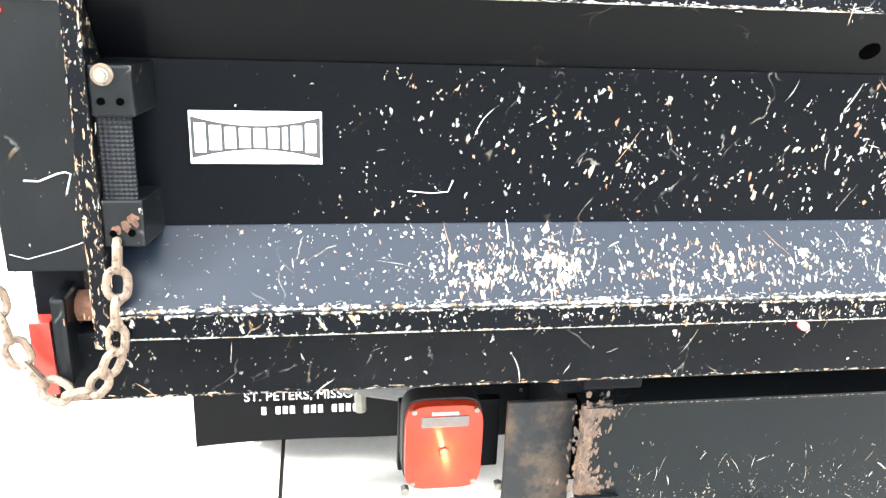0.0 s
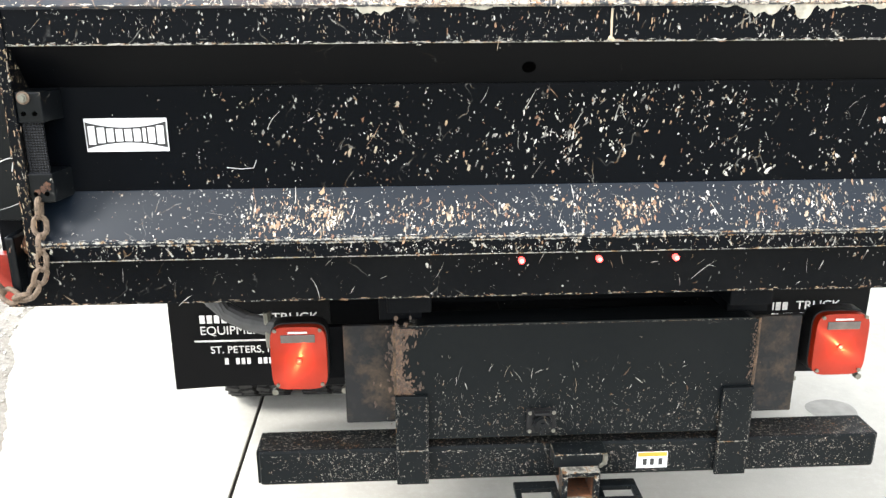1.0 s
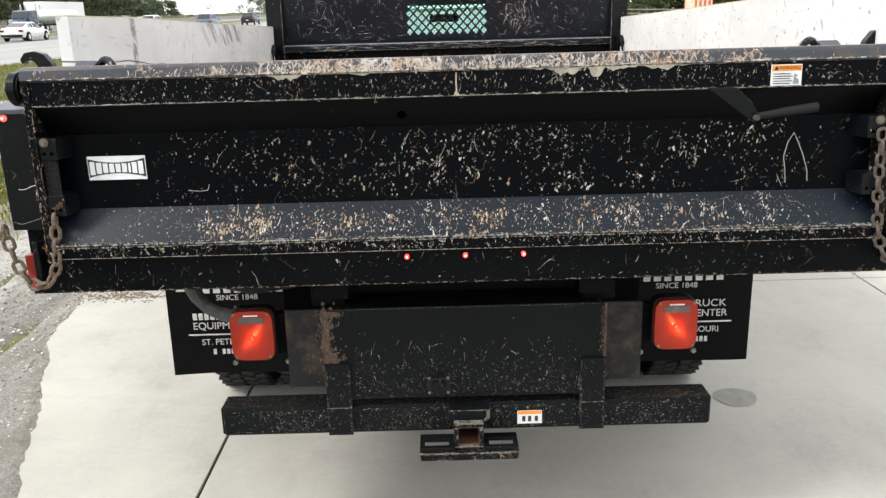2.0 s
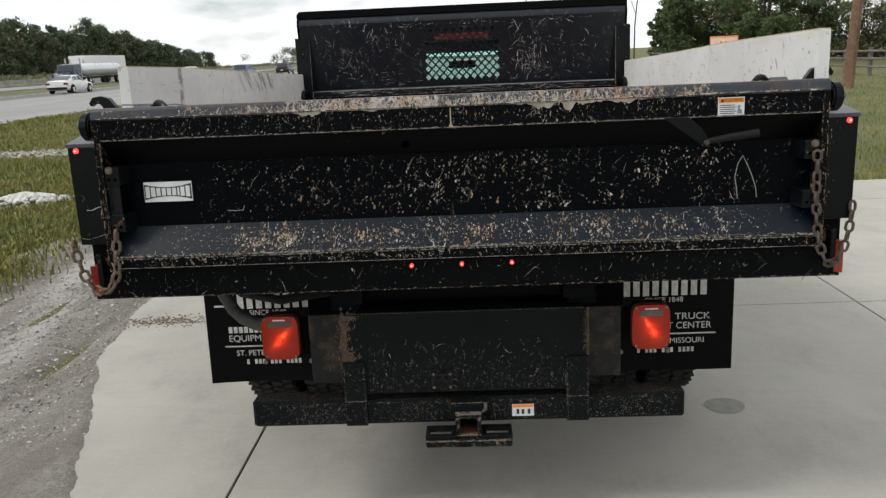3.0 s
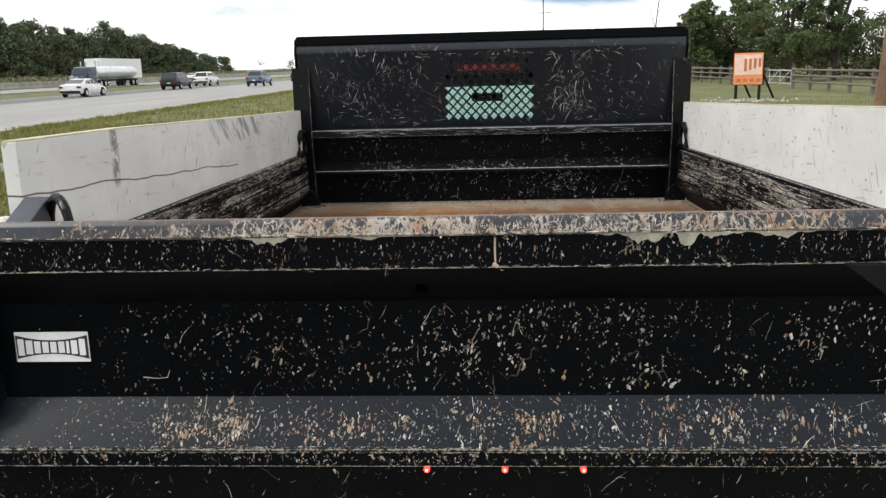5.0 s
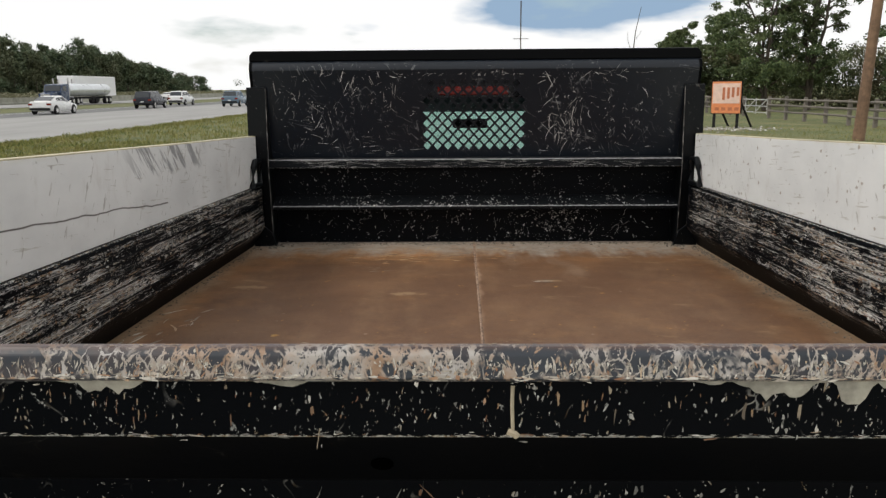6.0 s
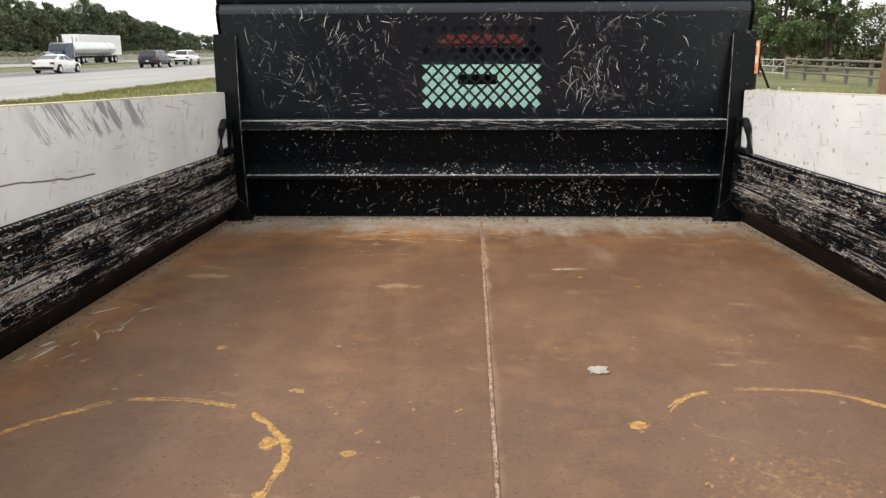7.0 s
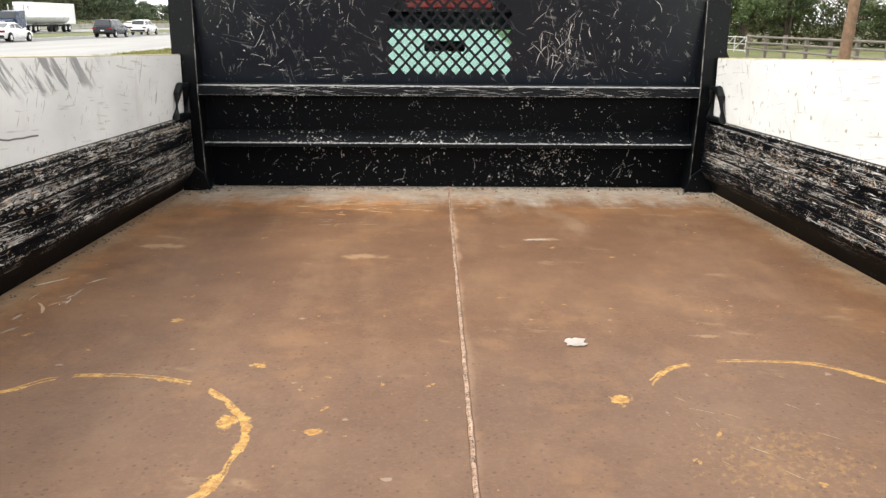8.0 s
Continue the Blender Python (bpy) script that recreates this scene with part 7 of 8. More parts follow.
chain([(-1.083, -0.030, 1.158), (-1.088, -0.034, 1.09), (-1.095, -0.036, 1.02), (-1.118, -0.032, 0.975), (-1.162, -0.018, 0.952), (-1.208, 0.000, 0.982), (-1.232, 0.006, 1.04), (-1.243, 0.008, 1.10), (-1.246, 0.012, 1.135)], CHAIN_RUST, "rusty steel safety chain sagging to the sill")
chain([(1.088, -0.036, 1.325), (1.090, -0.038, 1.20), (1.100, -0.038, 1.08), (1.125, -0.034, 0.99), (1.160, -0.016, 0.965), (1.192, 0.000, 0.995), (1.212, 0.006, 1.06), (1.222, 0.008, 1.13), (1.222, 0.012, 1.17)], CHAIN_DARK, "dark rusty safety chain hanging from the gate bolt", 0.041, 0.0046)

# white sideboards standing on the body sides
for s in (-1, 1):
    y0, rise = (0.37, 0.008) if s < 0 else (0.15, 0.024)
    root = new("sideboard")
    root.matrix_world = RAKE
    tagged(root, "white painted sideboard, scratched and scuffed with dark smears" if s < 0 else "white painted sideboard with small scuffs and stains", "sideboard", "sideboards of the truck bed")
    pr = [(y0, 1.386), (y0, 1.660 + rise), (0.95, 1.664 + rise * 0.7), (2.2, 1.652 + rise * 0.3), (3.42, 1.644), (3.42, 1.386)]
    part("board_panel", prism(pr, s * 1.150, s * 1.188, "x", 0.003), BOARD, root)
    line = [(y0 + 0.002, 1.660 + rise), (0.95, 1.664 + rise * 0.7), (2.2, 1.652 + rise * 0.3), (3.418, 1.644)]
    edge = line + [(y, z + 0.004) for y, z in line[::-1]]
    part("top_edge", prism(edge, s * 1.151, s * 1.187, "x", 0.001), plain("bare_plywood_edge", (0.50, 0.45, 0.31), 0.7, vary=0.25, scale=14), root, "yellowed bare plywood top edge")

# scrap of paper on the load floor
bm = bmesh.new()
g = [[bm.verts.new((0.253 + (i - 3) * 0.0075 + 0.004 * math.sin(j * 2.1), 1.572 + (j - 2) * 0.013 * (1 - 0.08 * abs(i - 3)), 1.0515 + 0.0025 * abs(math.sin(i * 1.3 + j * 0.9)))) for i in range(7)] for j in range(5)]
for j in range(4):
    for i in range(6):
        bm.faces.new((g[j][i], g[j][i + 1], g[j + 1][i + 1], g[j + 1][i]))
bmesh.ops.solidify(bm, geom=bm.faces[:], thickness=0.001)
ob = part("paper_scrap", bm, plain("crumpled_paper", (0.66, 0.60, 0.55), 0.7, vary=0.15))
ob.matrix_world = RAKE
tagged(ob, "crumpled scrap of white paper on the rusty floor", "paper scrap")


spots = [(rnd.uniform(-1.05, 1.05), 3.60 - abs(rnd.gauss(0, 0.05)), 1.051, rnd.uniform(0.0015, 0.005) * (2.0 if rnd.random() < 0.05 else 1)) for i in range(900)]
for i in range(700):
    sd = rnd.choice((-1, 1, 1))
    spots.append((sd * (1.19 - abs(rnd.gauss(0, 0.022))), 3.5 - abs(rnd.gauss(0, 0.9)), 1.051, rnd.uniform(0.0015, 0.005)))
spots += [(sd * rnd.gauss(1.09, 0.03), 3.47 + rnd.gauss(0, 0.05), 1.052, rnd.uniform(0.003, 0.009)) for sd in (-1, 1) for i in range(60)]
stones("floor_grit", spots, plain("grey_grit", (0.16, 0.14, 0.115), 0.9, vary=0.4, scale=60), "grey grit gathered in the corners of the load floor", "grit", 0.6).matrix_world = RAKE


# ---- trees ----
LEAF_HEDGE = leaf("thicket_leaves", (0.032, 0.05, 0.02), (0.065, 0.085, 0.034), (0.11, 0.12, 0.05), (0.13, 0.085, 0.05), 0.3, 0.55)


def crown_mesh(name, clumps, per, size, material, parent=None, flat=0.7):
    """Many small folded leaf sprays round the clump centres (x, y, z, radius)."""
    rng = np.random.default_rng(len(clumps) * 7 + per)
    vs, fs = [], []
    for x, y, z, r in clumps:
        d = rng.normal(size=(per, 3))
        d /= np.linalg.norm(d, axis=1)[:, None]
        p = np.array((x, y, z)) + d * (r * rng.uniform(0.35, 1.08, (per, 1))) * np.array((1, 1, flat))
        u = rng.normal(size=(per, 3))
        u /= np.linalg.norm(u, axis=1)[:, None]
        w = np.cross(u, rng.normal(size=(per, 3)))
        w /= np.linalg.norm(w, axis=1)[:, None]
        s = size * rng.uniform(0.5, 1.2, (per, 1))
        k = len(vs)
        quad = np.stack([p - u * s, p - w * s * 0.55, p + u * s, p + w * s * 0.55 + np.array((0, 0, 0.2 * size))], 1).reshape(-1, 3)
        vs.extend(map(tuple, quad.tolist()))
        fs.extend((k + 4 * i, k + 4 * i + 1, k + 4 * i + 2, k + 4 * i + 3) for i in range(per))
    me = bpy.data.meshes.new(name)
    me.from_pydata(vs, [], fs)
    me.materials.append(material)
    ob = new(name, me)
    if parent is not None:
        ob.parent = parent
    return ob


def tree(x, y, h, spread, label, seed, leaf_mat=LEAF_NEAR, clumps=260, per=120, size=0.115, low=0.12):
    """Several stems from one foot, forking limbs, and small leaf clumps along them with gaps between."""
    r = random.Random(seed)
    root = new("tree")
    root.location = (x, y, -0.05)
    tagged(root, label, "tree")
    bm = bmesh.new()
    heads = []
    for stem in range(4):
        a = stem * 1.57 + r.uniform(-0.6, 0.6)
        out = spread * (0.10 if stem == 0 else r.uniform(0.25, 0.55))
        top = h * (1.0 if stem == 0 else r.uniform(0.68, 0.92))
        spine = [Vector((math.cos(a) * out * t ** 1.3, math.sin(a) * out * t ** 1.3, top * t)) + Vector((r.gauss(0, 1), r.gauss(0, 1), 0)) * 0.02 * h * t for t in (0, .12, .28, .45, .62, .8, 1.0)]
        tube(spine, h * 0.013, 8, ends=h * 0.002, bm=bm)
        for i in range(11):
            t = low + (0.97 - low) * (i + r.random()) / 11
            k = min(5, int(t * 6))
            base = spine[k].lerp(spine[k + 1], min(1.0, max(0.0, t * 6 - k)))
            b_ = i * 2.4 + stem + r.uniform(-.6, .6)
            reach = spread * (0.80 - 0.62 * abs(t - 0.42)) * r.uniform(0.45, 1.0)
            tip = base + Vector((math.cos(b_) * reach, math.sin(b_) * reach, h * r.uniform(-0.01, 0.11)))
            mid = base.lerp(tip, 0.5) + Vector((r.gauss(0, 0.1), r.gauss(0, 0.1), 0.02 * h))
            tube([base, mid, tip], h * 0.005, 5, ends=h * 0.0012, bm=bm)
            heads += [tip, mid.lerp(tip, 0.5), mid]
    part("trunk", bm, BARK, root)
    cl = []
    for i in range(clumps):
        c = r.choice(heads) + Vector((r.gauss(0, .4), r.gauss(0, .4), r.gauss(0, .3))) * spread * 0.26
        cl.append((c.x, c.y, max(c.z, 0.4), spread * r.uniform(0.06, 0.15)))
    crown_mesh("crown", cl, per, size, leaf_mat, root)
    return root


LAB = "leafy green roadside tree with an open crown"
tree(22.5, 61, 13.5, 5.0, LAB, 1, clumps=230)
tree(26.6, 63, 15.0, 4.3, "tall leafy tree with gaps of sky", 2, clumps=190)
tree(33.0, 60, 10.5, 4.4, LAB, 3, clumps=120)
tree(19.2, 74, 7.2, 3.4, "lower rounded tree beside taller ones", 4)
tree(25, 78, 8.5, 4.0, LAB, 5)
tree(21.8, 88, 6.2, 3.2, "small bushy tree at the field edge", 6)
tree(38.5, 62, 11.0, 4.4, LAB, 7, clumps=110)
r2 = random.Random(9)
hedge = []
for i in range(620):
    x = 19.6 + (i % 120) * 0.28 + r2.uniform(-1, 1)
    hedge.append((x, 82 - (x - 14) * 0.55 + r2.uniform(-2.5, 2.5), r2.random() ** 1.3 * 4.6 + 0.2, r2.uniform(0.6, 1.3)))
tagged(crown_mesh("hedge_thicket", hedge, 150, 0.12, LEAF_HEDGE), "dense dark green thicket behind the fence", "thicket", kind="stuff")
# far wood beyond the road
woods = []
r3 = random.Random(21)
for row in range(3):
    y = 40.0
    while y < 262:
        x = -86 - row * 7 + r3.uniform(-2.5, 2.5)
        fall = 1.0 - 0.45 * max(0.0, (y - 205) / 57)
        h = (8.4 + r3.gauss(0, 1.7) + (1.2 if row else 0)) * fall
        wide = r3.uniform(2.6, 3.9)
        for k in range(30):
            t = r3.random() ** 0.8
            rad = wide * (1.05 - 0.70 * t * t)
            a, q = r3.uniform(0, 6.28), r3.uniform(0.2, 1.0)
            woods.append((x + math.cos(a) * rad * q, y + math.sin(a) * rad * q, 0.9 + t * h, r3.uniform(0.7, 1.5)))
        y += r3.uniform(2.6, 4.4)
for i in range(70):
    woods.append((-68 + r3.gauss(0, 6), 330 + r3.gauss(0, 8), r3.uniform(1, 7.0), r3.uniform(1.2, 2.4)))
tagged(crown_mesh("far_wood", woods, 80, 0.30, LEAF_FAR), "dark mixed wood along the far side of the highway", "wood", kind="stuff")
bm = bmesh.new()
for i in range(90):
    y = 42 + i * 2.4
    x = -85 + r3.uniform(-3, 2)
    tube([(x, y, 1.2), (x + r3.uniform(-.3, .3), y, 2.5), (x + r3.uniform(-.6, .6), y, 4)], 0.13, 5, ends=0.05, bm=bm)
tagged(part("wood_trunks", bm, BARK), "grey brown trunks at the wood's edge", "tree trunks", kind="stuff")
brush = []
for i in range(900):
    x = r3.uniform(-80, -66)
    brush.append((x, 40 + i * 0.32, min(1.0, (-66 - x) / 18.0) * 1.6 + r3.uniform(0.0, 0.35), r3.uniform(0.4, 0.8)))
tagged(crown_mesh("roadside_brush", brush, 60, 0.20, STRAW, None, 0.55), "dry straw coloured brush on the bank below the wood", "brush", kind="stuff")

# ---- fence, sign, pole ----
fence = new("rail_fence")
tagged(fence, "weathered grey wooden post and rail fence", "fence")
fy = [31.0 + 2.30 * i for i in range(8)] + [51.0 + 2.30 * i for i in range(11)]
for i, y in enumerate(fy):
    xx = 18.3 - 0.035 * (y - 31)
    part("fence_post", box(xx - 0.08, xx + 0.08, y - 0.08, y + 0.08, -0.1, 1.18 + r3.uniform(-.04, .04), 0.012), WOOD, fence)
    if i < len(fy) - 1 and i != 7:
        x2 = 18.3 - 0.035 * (fy[i + 1] - 31)
        for z in (0.38, 0.72, 1.05):
            tilt = r3.uniform(-.02, .02)
            bm = bmesh.new()
            tube([(xx - 0.09, y, z), (x2 - 0.09, fy[i + 1], z + tilt)], 0.058, 6, bm=bm)
            part("fence_rail", bm, WOOD, fence)
y = fy[7]
xx = 18.3 - 0.035 * (y - 31)
gt = new("field_gate")
tagged(gt, "pale tubular metal field gate in the fence", "gate")
GALV = plain("galvanised_tube", (0.5, 0.5, 0.49), 0.45, 0.3)
for z in (0.25, 0.62, 1.0):
    part("gate_bar", tube([(xx - 0.05, y + 0.15, z), (xx - 0.2, y + 3.75, z)], 0.028, 7), GALV, gt)
for yy in (y + 1.95, y + 3.75):
    part("gate_brace", tube([(xx - 0.12, yy, 0.25), (xx - 0.12, yy - 1.8, 1.0)], 0.03, 7), GALV, gt)
for yy in (y + 0.15, y + 1.95, y + 3.75):
    part("gate_stile", tube([(xx - 0.07, yy, 0.15), (xx - 0.07, yy, 1.08)], 0.026, 7), GALV, gt)

sign = new("orange_sign")
tagged(sign, "faded orange board sign on black angle legs", "sign")
S0, S1 = Vector((11.12, 36.2, 0)), Vector((12.2, 35.6, 0))
ALONG = (S1 - S0).normalized()
ACROSS = Vector((ALONG.y, -ALONG.x, 0))


def on_sign(u, v, z):
    return S0 + ALONG * u + ACROSS * v + Vector((0, 0, z))


def sign_box(name, u0, u1, v0, v1, z0, z1, mat, label=""):
    bm = bmesh.new()
    bmesh.ops.create_cube(bm, size=1.0)
    for q in bm.verts:
        q.co = on_sign(u0 + (q.co.x + .5) * (u1 - u0), v0 + (q.co.y + .5) * (v1 - v0), z0 + (q.co.z + .5) * (z1 - z0))
    return part(name, bm, mat, sign, label)


W_ = (S1 - S0).length
sign_box("sign_back", -0.03, W_ + 0.06, -0.05, -0.032, 0.60, 2.03, RUBBER, "black sign frame")
sign_box("sign_board", 0, W_, -0.03, 0.02, 0.62, 2.0, SIGN_ORANGE, "orange board")
sign_box("print_panel", 0.04, W_ - 0.04, 0.021, 0.028, 1.05, 1.92, SIGN_FADED, "pale faded print")
sign_box("print_panel", 0.08, W_ - 0.08, -0.038, -0.031, 1.05, 1.92, SIGN_FADED, "pale faded print")
DULL = plain("dull_red_print", (0.45, 0.14, 0.06), 0.6)
for i in range(4):
    for v0, v1 in ((-0.046, -0.039), (0.029, 0.036)):
        sign_box("print_bar", 0.45 + i * 0.2, 0.56 + i * 0.2, v0, v1, 1.2 + 0.06 * i, 1.75, DULL)
        sign_box("print_bar", 0.15 + i * 0.28, 0.33 + i * 0.28, v0 + (0.008 if v0 < 0 else -0.008), v1 + (0.008 if v0 < 0 else -0.008), 0.74, 0.88, DULL)
for u in (0.12, W_ - 0.12):
    sign_box("sign_leg", u - 0.06, u + 0.06, -0.13, -0.05, -0.05, 2.02, RUBBER, "black leg")
    bm = tube([on_sign(u, -0.12, 1.35), on_sign(u + 0.42, -1.15, 0.0)], 0.055, 6)
    part("sign_brace", bm, RUBBER, sign, "slanting brace")

pole = new("utility_pole")
tagged(pole, "brown wooden utility pole, slightly leaning", "utility pole")
part("pole_shaft", tube([(13.42, 27.2, -0.1), (13.58, 27.2, 3), (13.98, 27.2, 10.5)], 0.20, 16, ends=0.14), POLE_WOOD, pole)
part("cross_arm", box(13.2, 15.1, 27.32, 27.42, 9.6, 9.72, 0.01), POLE_WOOD, pole)
fp = new("distant_mast")
tagged(fp, "thin distant pole with a cross arm", "pole")
part("mast_shaft", tube([(10.6, 150, 0), (10.6, 150, 17)], 0.11, 8), BARK, fp)
part("cross_arm", box(9.2, 12.0, 149.95, 150.05, 10.4, 10.5, 0), BARK, fp)
dead = new("bare_tree")
tagged(dead, "thin leafless grey tree at the field edge", "tree")
bm = tube([(13.9, 68, 0), (13.95, 68, 3.4), (14.2, 68, 6.2), (14.6, 68, 8.2)], 0.07, 6, ends=0.02)
tube([(14.0, 68, 4.4), (13.6, 68, 5.5), (13.55, 68, 6.2)], 0.03, 5, ends=0.01, bm=bm)
tube([(14.2, 68, 5.6), (14.7, 68, 6.3)], 0.025, 5, ends=0.01, bm=bm)
part("trunk", bm, BARK, dead)

# ---- vehicles on the road ----
CAR_GLASS = plain("dark_car_glass", (0.03, 0.035, 0.04), 0.08, vary=0.1, bump=0)


def loft(sections, bm=None):
    """A closed body through rings of points, capped at both ends."""
    bm = bm or bmesh.new()
    rings = [[bm.verts.new(p) for p in ring] for ring in sections]
    n = len(rings[0])
    for p, q in zip(rings, rings[1:]):
        for i in range(n):
            bm.faces.new((p[i], p[(i + 1) % n], q[(i + 1) % n], q[i]))
    bm.faces.new(rings[0]), bm.faces.new(rings[-1][::-1])
    return bm


def plate(corners, out, thick=0.012):
    """A thin pane on four corners, set a little proud of the face along out."""
    out = Vector(out).normalized()
    return loft([[Vector(c) - out * 0.004 for c in corners], [Vector(c) + out * thick for c in corners]])


def car(name, body, cabin, wd, paint, m, label, wheel_y=(0.85, 3.75), r=0.33):
    """A car along +y, tail at the origin. body: (y, width share, lower edge, belt); cabin: four (y, roof height, roof width share)."""
    root = new(name)
    root.matrix_world = m
    tagged(root, label, "car", "vehicles on the highway")
    h = wd / 2
    rings = []
    for y, k, z0, z1 in body:
        w = h * k
        rings.append([(-w * 0.9, y, z0), (w * 0.9, y, z0), (w, y, z0 + 0.16), (w * 1.0, y, z1 - 0.22), (w * 0.95, y, z1 - 0.05), (w * 0.86, y, z1), (-w * 0.86, y, z1), (-w * 0.95, y, z1 - 0.05), (-w, y, z1 - 0.22), (-w, y, z0 + 0.16)])
    part("body", loft(rings), paint, root, "", True)

    def belt(y):
        for p, q in zip(body, body[1:]):
            if p[0] <= y <= q[0]:
                return p[3] + (q[3] - p[3]) * (y - p[0]) / (q[0] - p[0])
        return body[-1][3]

    def roof(y):
        for p, q in zip(cabin, cabin[1:]):
            if p[0] <= y <= q[0]:
                t = (y - p[0]) / (q[0] - p[0])
                return p[1] + (q[1] - p[1]) * t, (p[2] + (q[2] - p[2]) * t) * h
        return cabin[-1][1], cabin[-1][2] * h

    rings = []
    for y, z, k in cabin:
        w0, w1, zb = h * 0.88, h * k, belt(y) - 0.03
        rings.append([(-w0, y, zb), (w0, y, zb), (w1, y, z - 0.05), (w1 * 0.86, y, z), (-w1 * 0.86, y, z), (-w1, y, z - 0.05)])
    part("cabin", loft(rings), paint, root, "", True)

    def side(s, y, t):
        z, w = roof(y)
        zb = belt(y) - 0.03
        return (s * (h * 0.88 + (w - h * 0.88) * t), y, zb + (z - 0.05 - zb) * t)

    (ya, za, _), (yb, zb_, kb), (yc, zc, kc), (yd, zd, _) = cabin
    mid = yb + (yc - yb) * 0.5
    for s in (-1, 1):
        for y0, y1, up0, up1 in ((yb - (yb - ya) * 0.45, yb + 0.04, 0.62, 0.86), (yb + 0.12, mid, 0.88, 0.90), (mid + 0.09, yc, 0.90, 0.88), (yc + 0.03, yc + (yd - yc) * 0.55, 0.86, 0.55)):
            if y1 - y0 > 0.12:
                part("side_window", plate([side(s, y0, 0.2), side(s, y1, 0.2), side(s, y1, up1), side(s, y0, up0)], (s, 0, 0.25)), CAR_GLASS, root, "dark glass")
        part("wing_mirror", box(min(s * h * 0.95, s * h * 1.12), max(s * h * 0.95, s * h * 1.12), yd - 0.45, yd - 0.35, belt(yd) + 0.02, belt(yd) + 0.15, 0.02), paint, root)
        for y in wheel_y:
            part("wheel_arch", disc((s * (h * 0.97), y, r + 0.02), "x", r * 1.16, 0.09, 22), RUBBER, root, "black wheel arch")
            w = part("wheel", disc((s * (h * 0.94), y, r), "x", r, 0.20, 22, bevel=0.03), RUBBER, root, "black tyre")
            part("rim", disc((s * (h * 0.94 + 0.10), y, r), "x", r * 0.62, 0.03, 16, bevel=0.008), CHROME, w)
        z = belt(0.1)
        part("tail_lamp", box(min(s * h * 0.62, s * h * 0.97), max(s * h * 0.62, s * h * 0.97), -0.02, 0.12, z - 0.30, z - 0.14, 0.02), LENS, root)

    def slope(p, q, a, w):
        return [(-w * h * 0.9, p[0] + (q[0] - p[0]) * a[0], p[1] + (q[1] - p[1]) * a[0]), (w * h * 0.9, p[0] + (q[0] - p[0]) * a[0], p[1] + (q[1] - p[1]) * a[0]),
                (w * h * 0.8, p[0] + (q[0] - p[0]) * a[1], p[1] + (q[1] - p[1]) * a[1]), (-w * h * 0.8, p[0] + (q[0] - p[0]) * a[1], p[1] + (q[1] - p[1]) * a[1])]

    part("rear_window", plate(slope((ya, za), (yb, zb_), (0.12, 0.90), 0.84), (0, -1, 0.6)), CAR_GLASS, root, "dark rear glass")
    part("windscreen", plate(slope((yd, zd), (yc, zc), (0.10, 0.92), 0.84), (0, 1, 0.8)), CAR_GLASS, root, "dark windscreen")
    part("bumper", box(-h * 0.88, h * 0.88, -0.06, 0.10, body[0][2] - 0.02, body[0][2] + 0.16, 0.03), RUBBER, root, "dark lower bumper")
    part("plate_bar", box(-0.16, 0.16, -0.035, -0.015, body[0][3] - 0.40, body[0][3] - 0.30, 0.004), DECAL_WHITE, root)
    return root


def paint(name, c):
    return plain(name, c, 0.25, 0.0, vary=0.06, scale=3, bump=0)


SEDAN = [(0.0, 0.86, 0.36, 0.96), (0.12, 0.94, 0.30, 1.02), (0.9, 1.0, 0.24, 1.00), (2.4, 1.0, 0.24, 0.97), (3.6, 0.99, 0.24, 0.90), (4.5, 0.92, 0.28, 0.76), (4.78, 0.78, 0.34, 0.62)]
SEDAN_TOP = [(0.35, 1.03, 0.74), (1.45, 1.42, 0.68), (2.45, 1.45, 0.70), (3.55, 0.95, 0.76)]
SUV = [(0.0, 0.88, 0.44, 1.02), (0.10, 0.96, 0.36, 1.08), (0.9, 1.0, 0.30, 1.08), (2.6, 1.0, 0.30, 1.06), (3.7, 0.99, 0.30, 1.02), (4.5, 0.93, 0.34, 0.90), (4.72, 0.82, 0.42, 0.76)]
SUV_TOP = [(0.08, 1.09, 0.80), (0.50, 1.68, 0.72), (2.35, 1.72, 0.72), (3.45, 1.06, 0.80)]
VAN_TOP = [(0.05, 1.09, 0.82), (0.32, 1.70, 0.76), (2.75, 1.72, 0.74), (3.9, 1.04, 0.82)]
car("white_sedan", SEDAN, SEDAN_TOP, 1.84, paint("white_car_paint", (0.75, 0.75, 0.74)), pose(-33.2, 62.8, 0.01), "white sedan driving along the highway")
car("dark_minivan", SUV, VAN_TOP, 1.96, paint("dark_grey_car_paint", (0.014, 0.016, 0.026)), pose(-32.6, 82.0, 0.01), "dark grey minivan on the highway")
car("white_suv", SUV, SUV_TOP, 1.88, bpy.data.materials["white_car_paint"], pose(-34.8, 98, 0.01), "white sport utility vehicle on the highway")
car("blue_suv", SUV, SUV_TOP, 1.88, paint("slate_blue_paint", (0.10, 0.15, 0.20)), pose(-25.5, 88.5, 0.01), "slate blue sport utility vehicle on the highway")
car("black_suv", SUV, SUV_TOP, 1.88, paint("black_car_paint", (0.015, 0.015, 0.017)), pose(-27.5, 118, 0.01), "black sport utility vehicle far along the highway")
car("distant_car", SEDAN, SEDAN_TOP, 1.84, bpy.data.materials["white_car_paint"], pose(-55.0, 150, 0.01), "white car on the far carriageway")


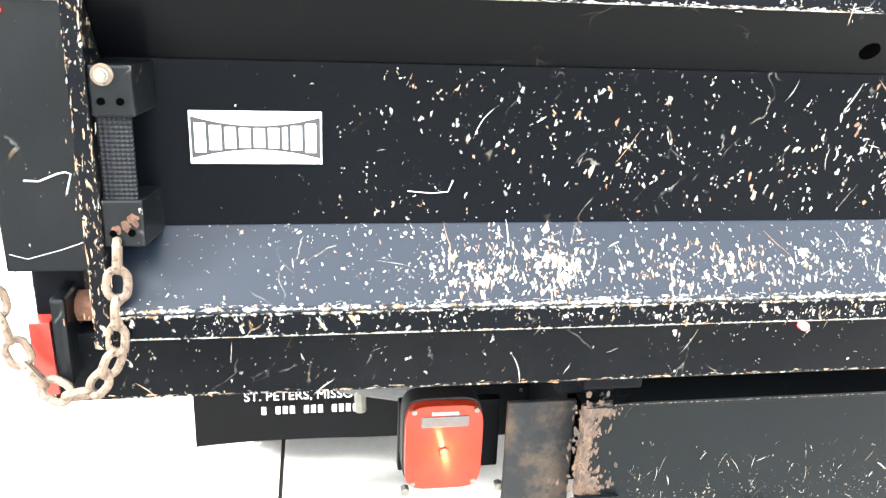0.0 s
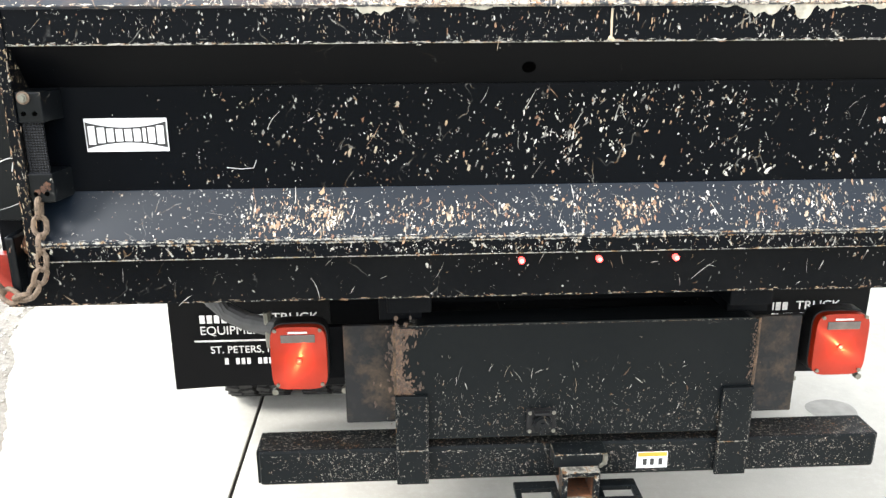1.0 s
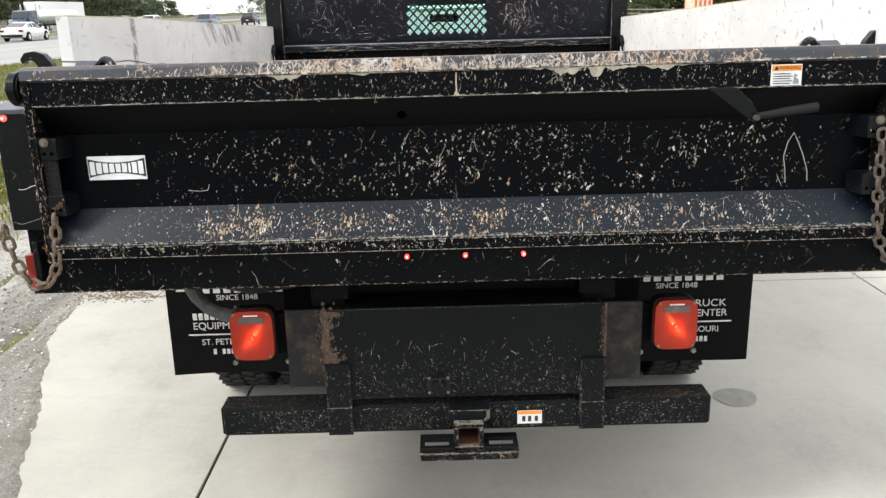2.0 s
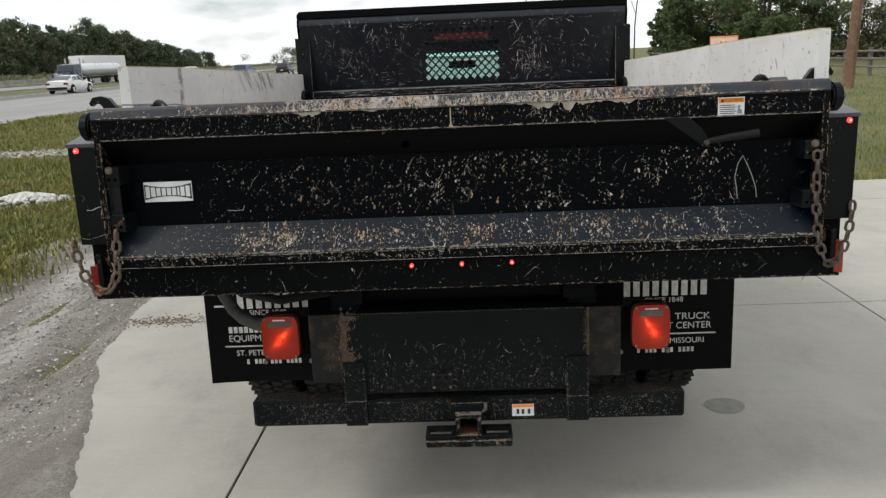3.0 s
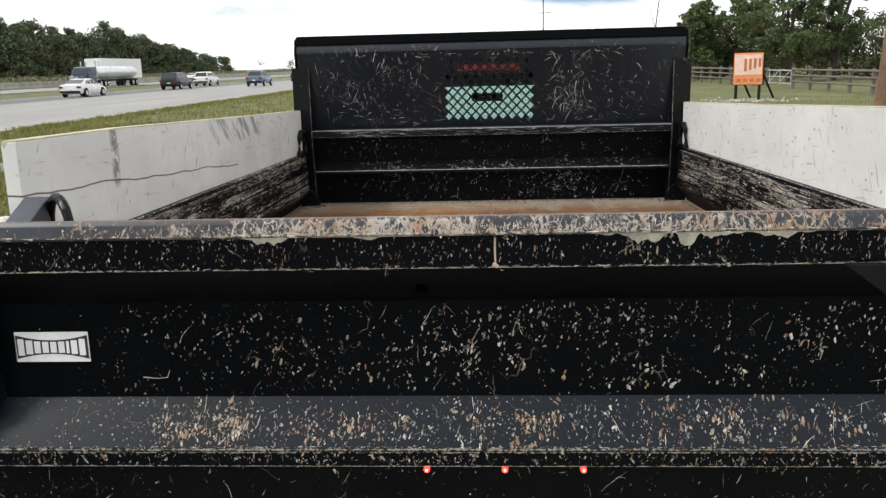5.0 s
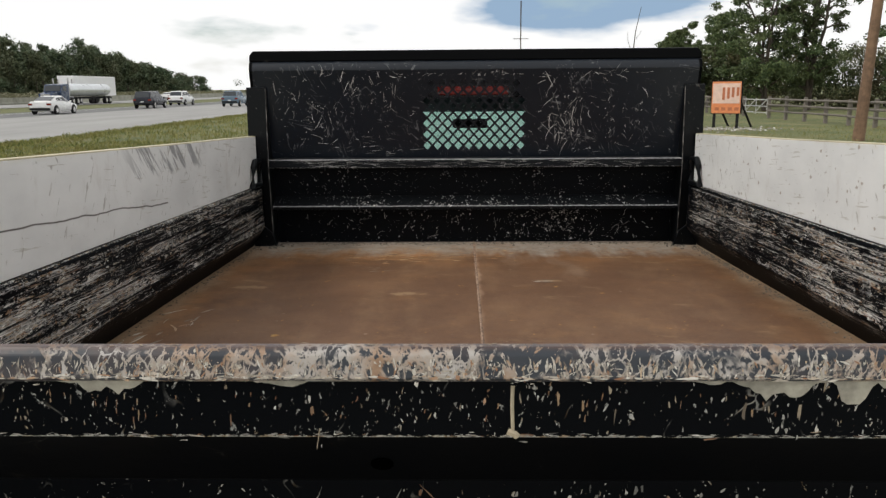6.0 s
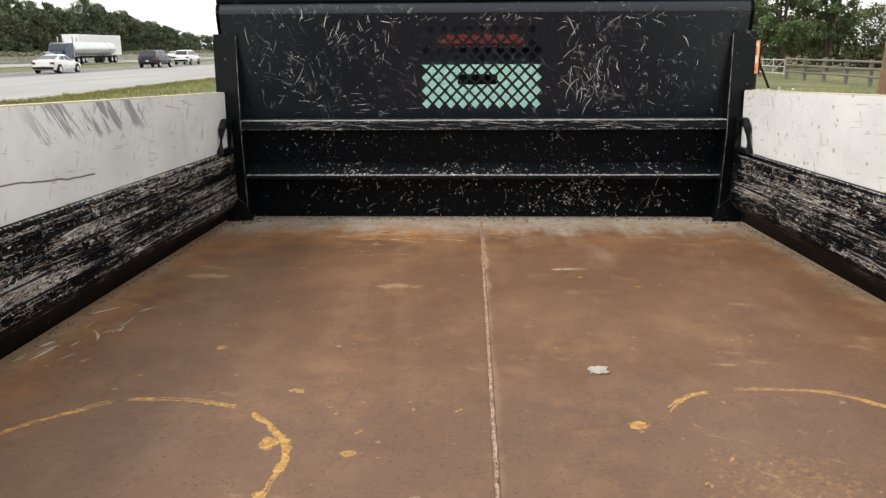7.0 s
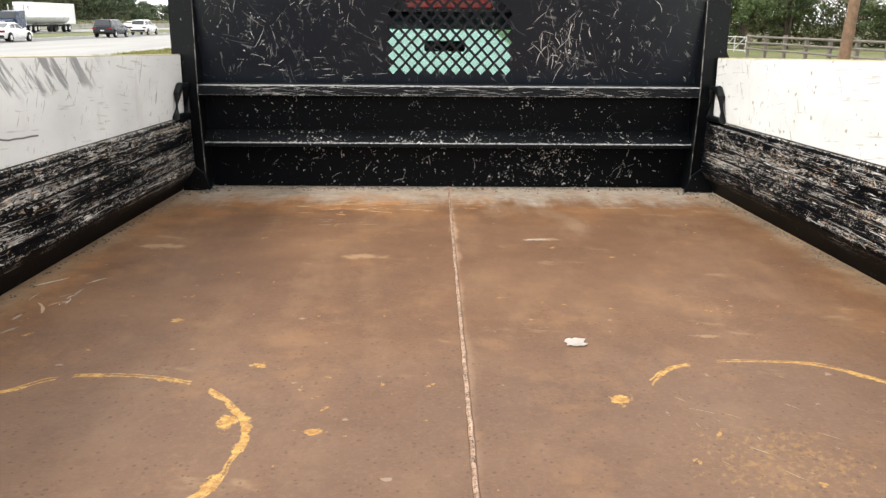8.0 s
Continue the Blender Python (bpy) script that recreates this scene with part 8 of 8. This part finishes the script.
def lorry(name, x, y, cab_c, label, tank=False):
    """A tractor with a tank or a box trailer, nose towards -y."""
    root = new(name)
    root.location = (x, y, 0.01)
    tagged(root, label, "truck", "vehicles on the highway")
    tag = paint(name + "_paint", cab_c)
    part("hood", prism([(0.0, 0.6), (0.05, 1.5), (1.9, 1.75), (1.9, 0.6)], -0.9, 0.9, "x", 0.06), tag, root)
    part("cab", prism([(1.85, 0.6), (1.85, 1.7), (2.3, 2.65), (4.1, 2.75), (4.1, 0.6)], -1.15, 1.15, "x", 0.06), tag, root)
    part("windscreen", prism([(1.90, 1.80), (2.24, 2.52), (2.20, 2.54), (1.84, 1.82)], -1.0, 1.0, "x", 0), CAR_GLASS, root)
    part("grille", box(-0.6, 0.6, -0.06, 0.02, 0.75, 1.45, 0.02), CHROME, root)
    part("bumper", box(-1.15, 1.15, -0.2, 0.0, 0.4, 0.7, 0.03), CHROME, root)
    for s in (-1, 1):
        part("side_window", box(min(s * 1.14, s * 1.17), max(s * 1.14, s * 1.17), 2.45, 3.3, 1.85, 2.45, 0.01), CAR_GLASS, root)
        part("exhaust_stack", tube([(s * 1.0, 4.3, 0.9), (s * 1.0, 4.3, 3.5)], 0.09, 10), CHROME, root)
        for y_ in (0.9, 5.0, 6.3, 15.2, 16.5):
            w = part("wheel", disc((s * 1.0, y_, 0.5), "x", 0.5, 0.45, 20, bevel=0.04), RUBBER, root)
            part("rim", disc((s * 1.235, y_, 0.5), "x", 0.28, 0.04, 14), CHROME, w)
    part("chassis", box(-0.5, 0.5, 3.0, 17.2, 0.75, 0.95, 0.02), DARK_STEEL, root)
    if tank:
        prof = [(1.05 * math.cos(2 * math.pi * i / 28), 1.95 + 0.85 * math.sin(2 * math.pi * i / 28)) for i in range(28)]
        part("tank", prism(prof, 4.7, 17.2, "y", 0.06), plain("polished_tank", (0.62, 0.64, 0.66), 0.3, 0.5, vary=0.1, scale=2), root, "silver tank")
    else:
        part("trailer", box(-1.28, 1.28, 4.6, 18.6, 1.05, 4.0, 0.04), plain("white_trailer_skin", (0.72, 0.72, 0.72), 0.45, vary=0.05, scale=1.5), root, "white box trailer")
    return root


lorry("tanker_truck", -53.0, 102.5, (0.03, 0.05, 0.10), "tanker truck with a silver tank on the far carriageway", True)
lorry("box_truck", -57.5, 113.0, (0.5, 0.5, 0.52), "articulated truck with a white box trailer")
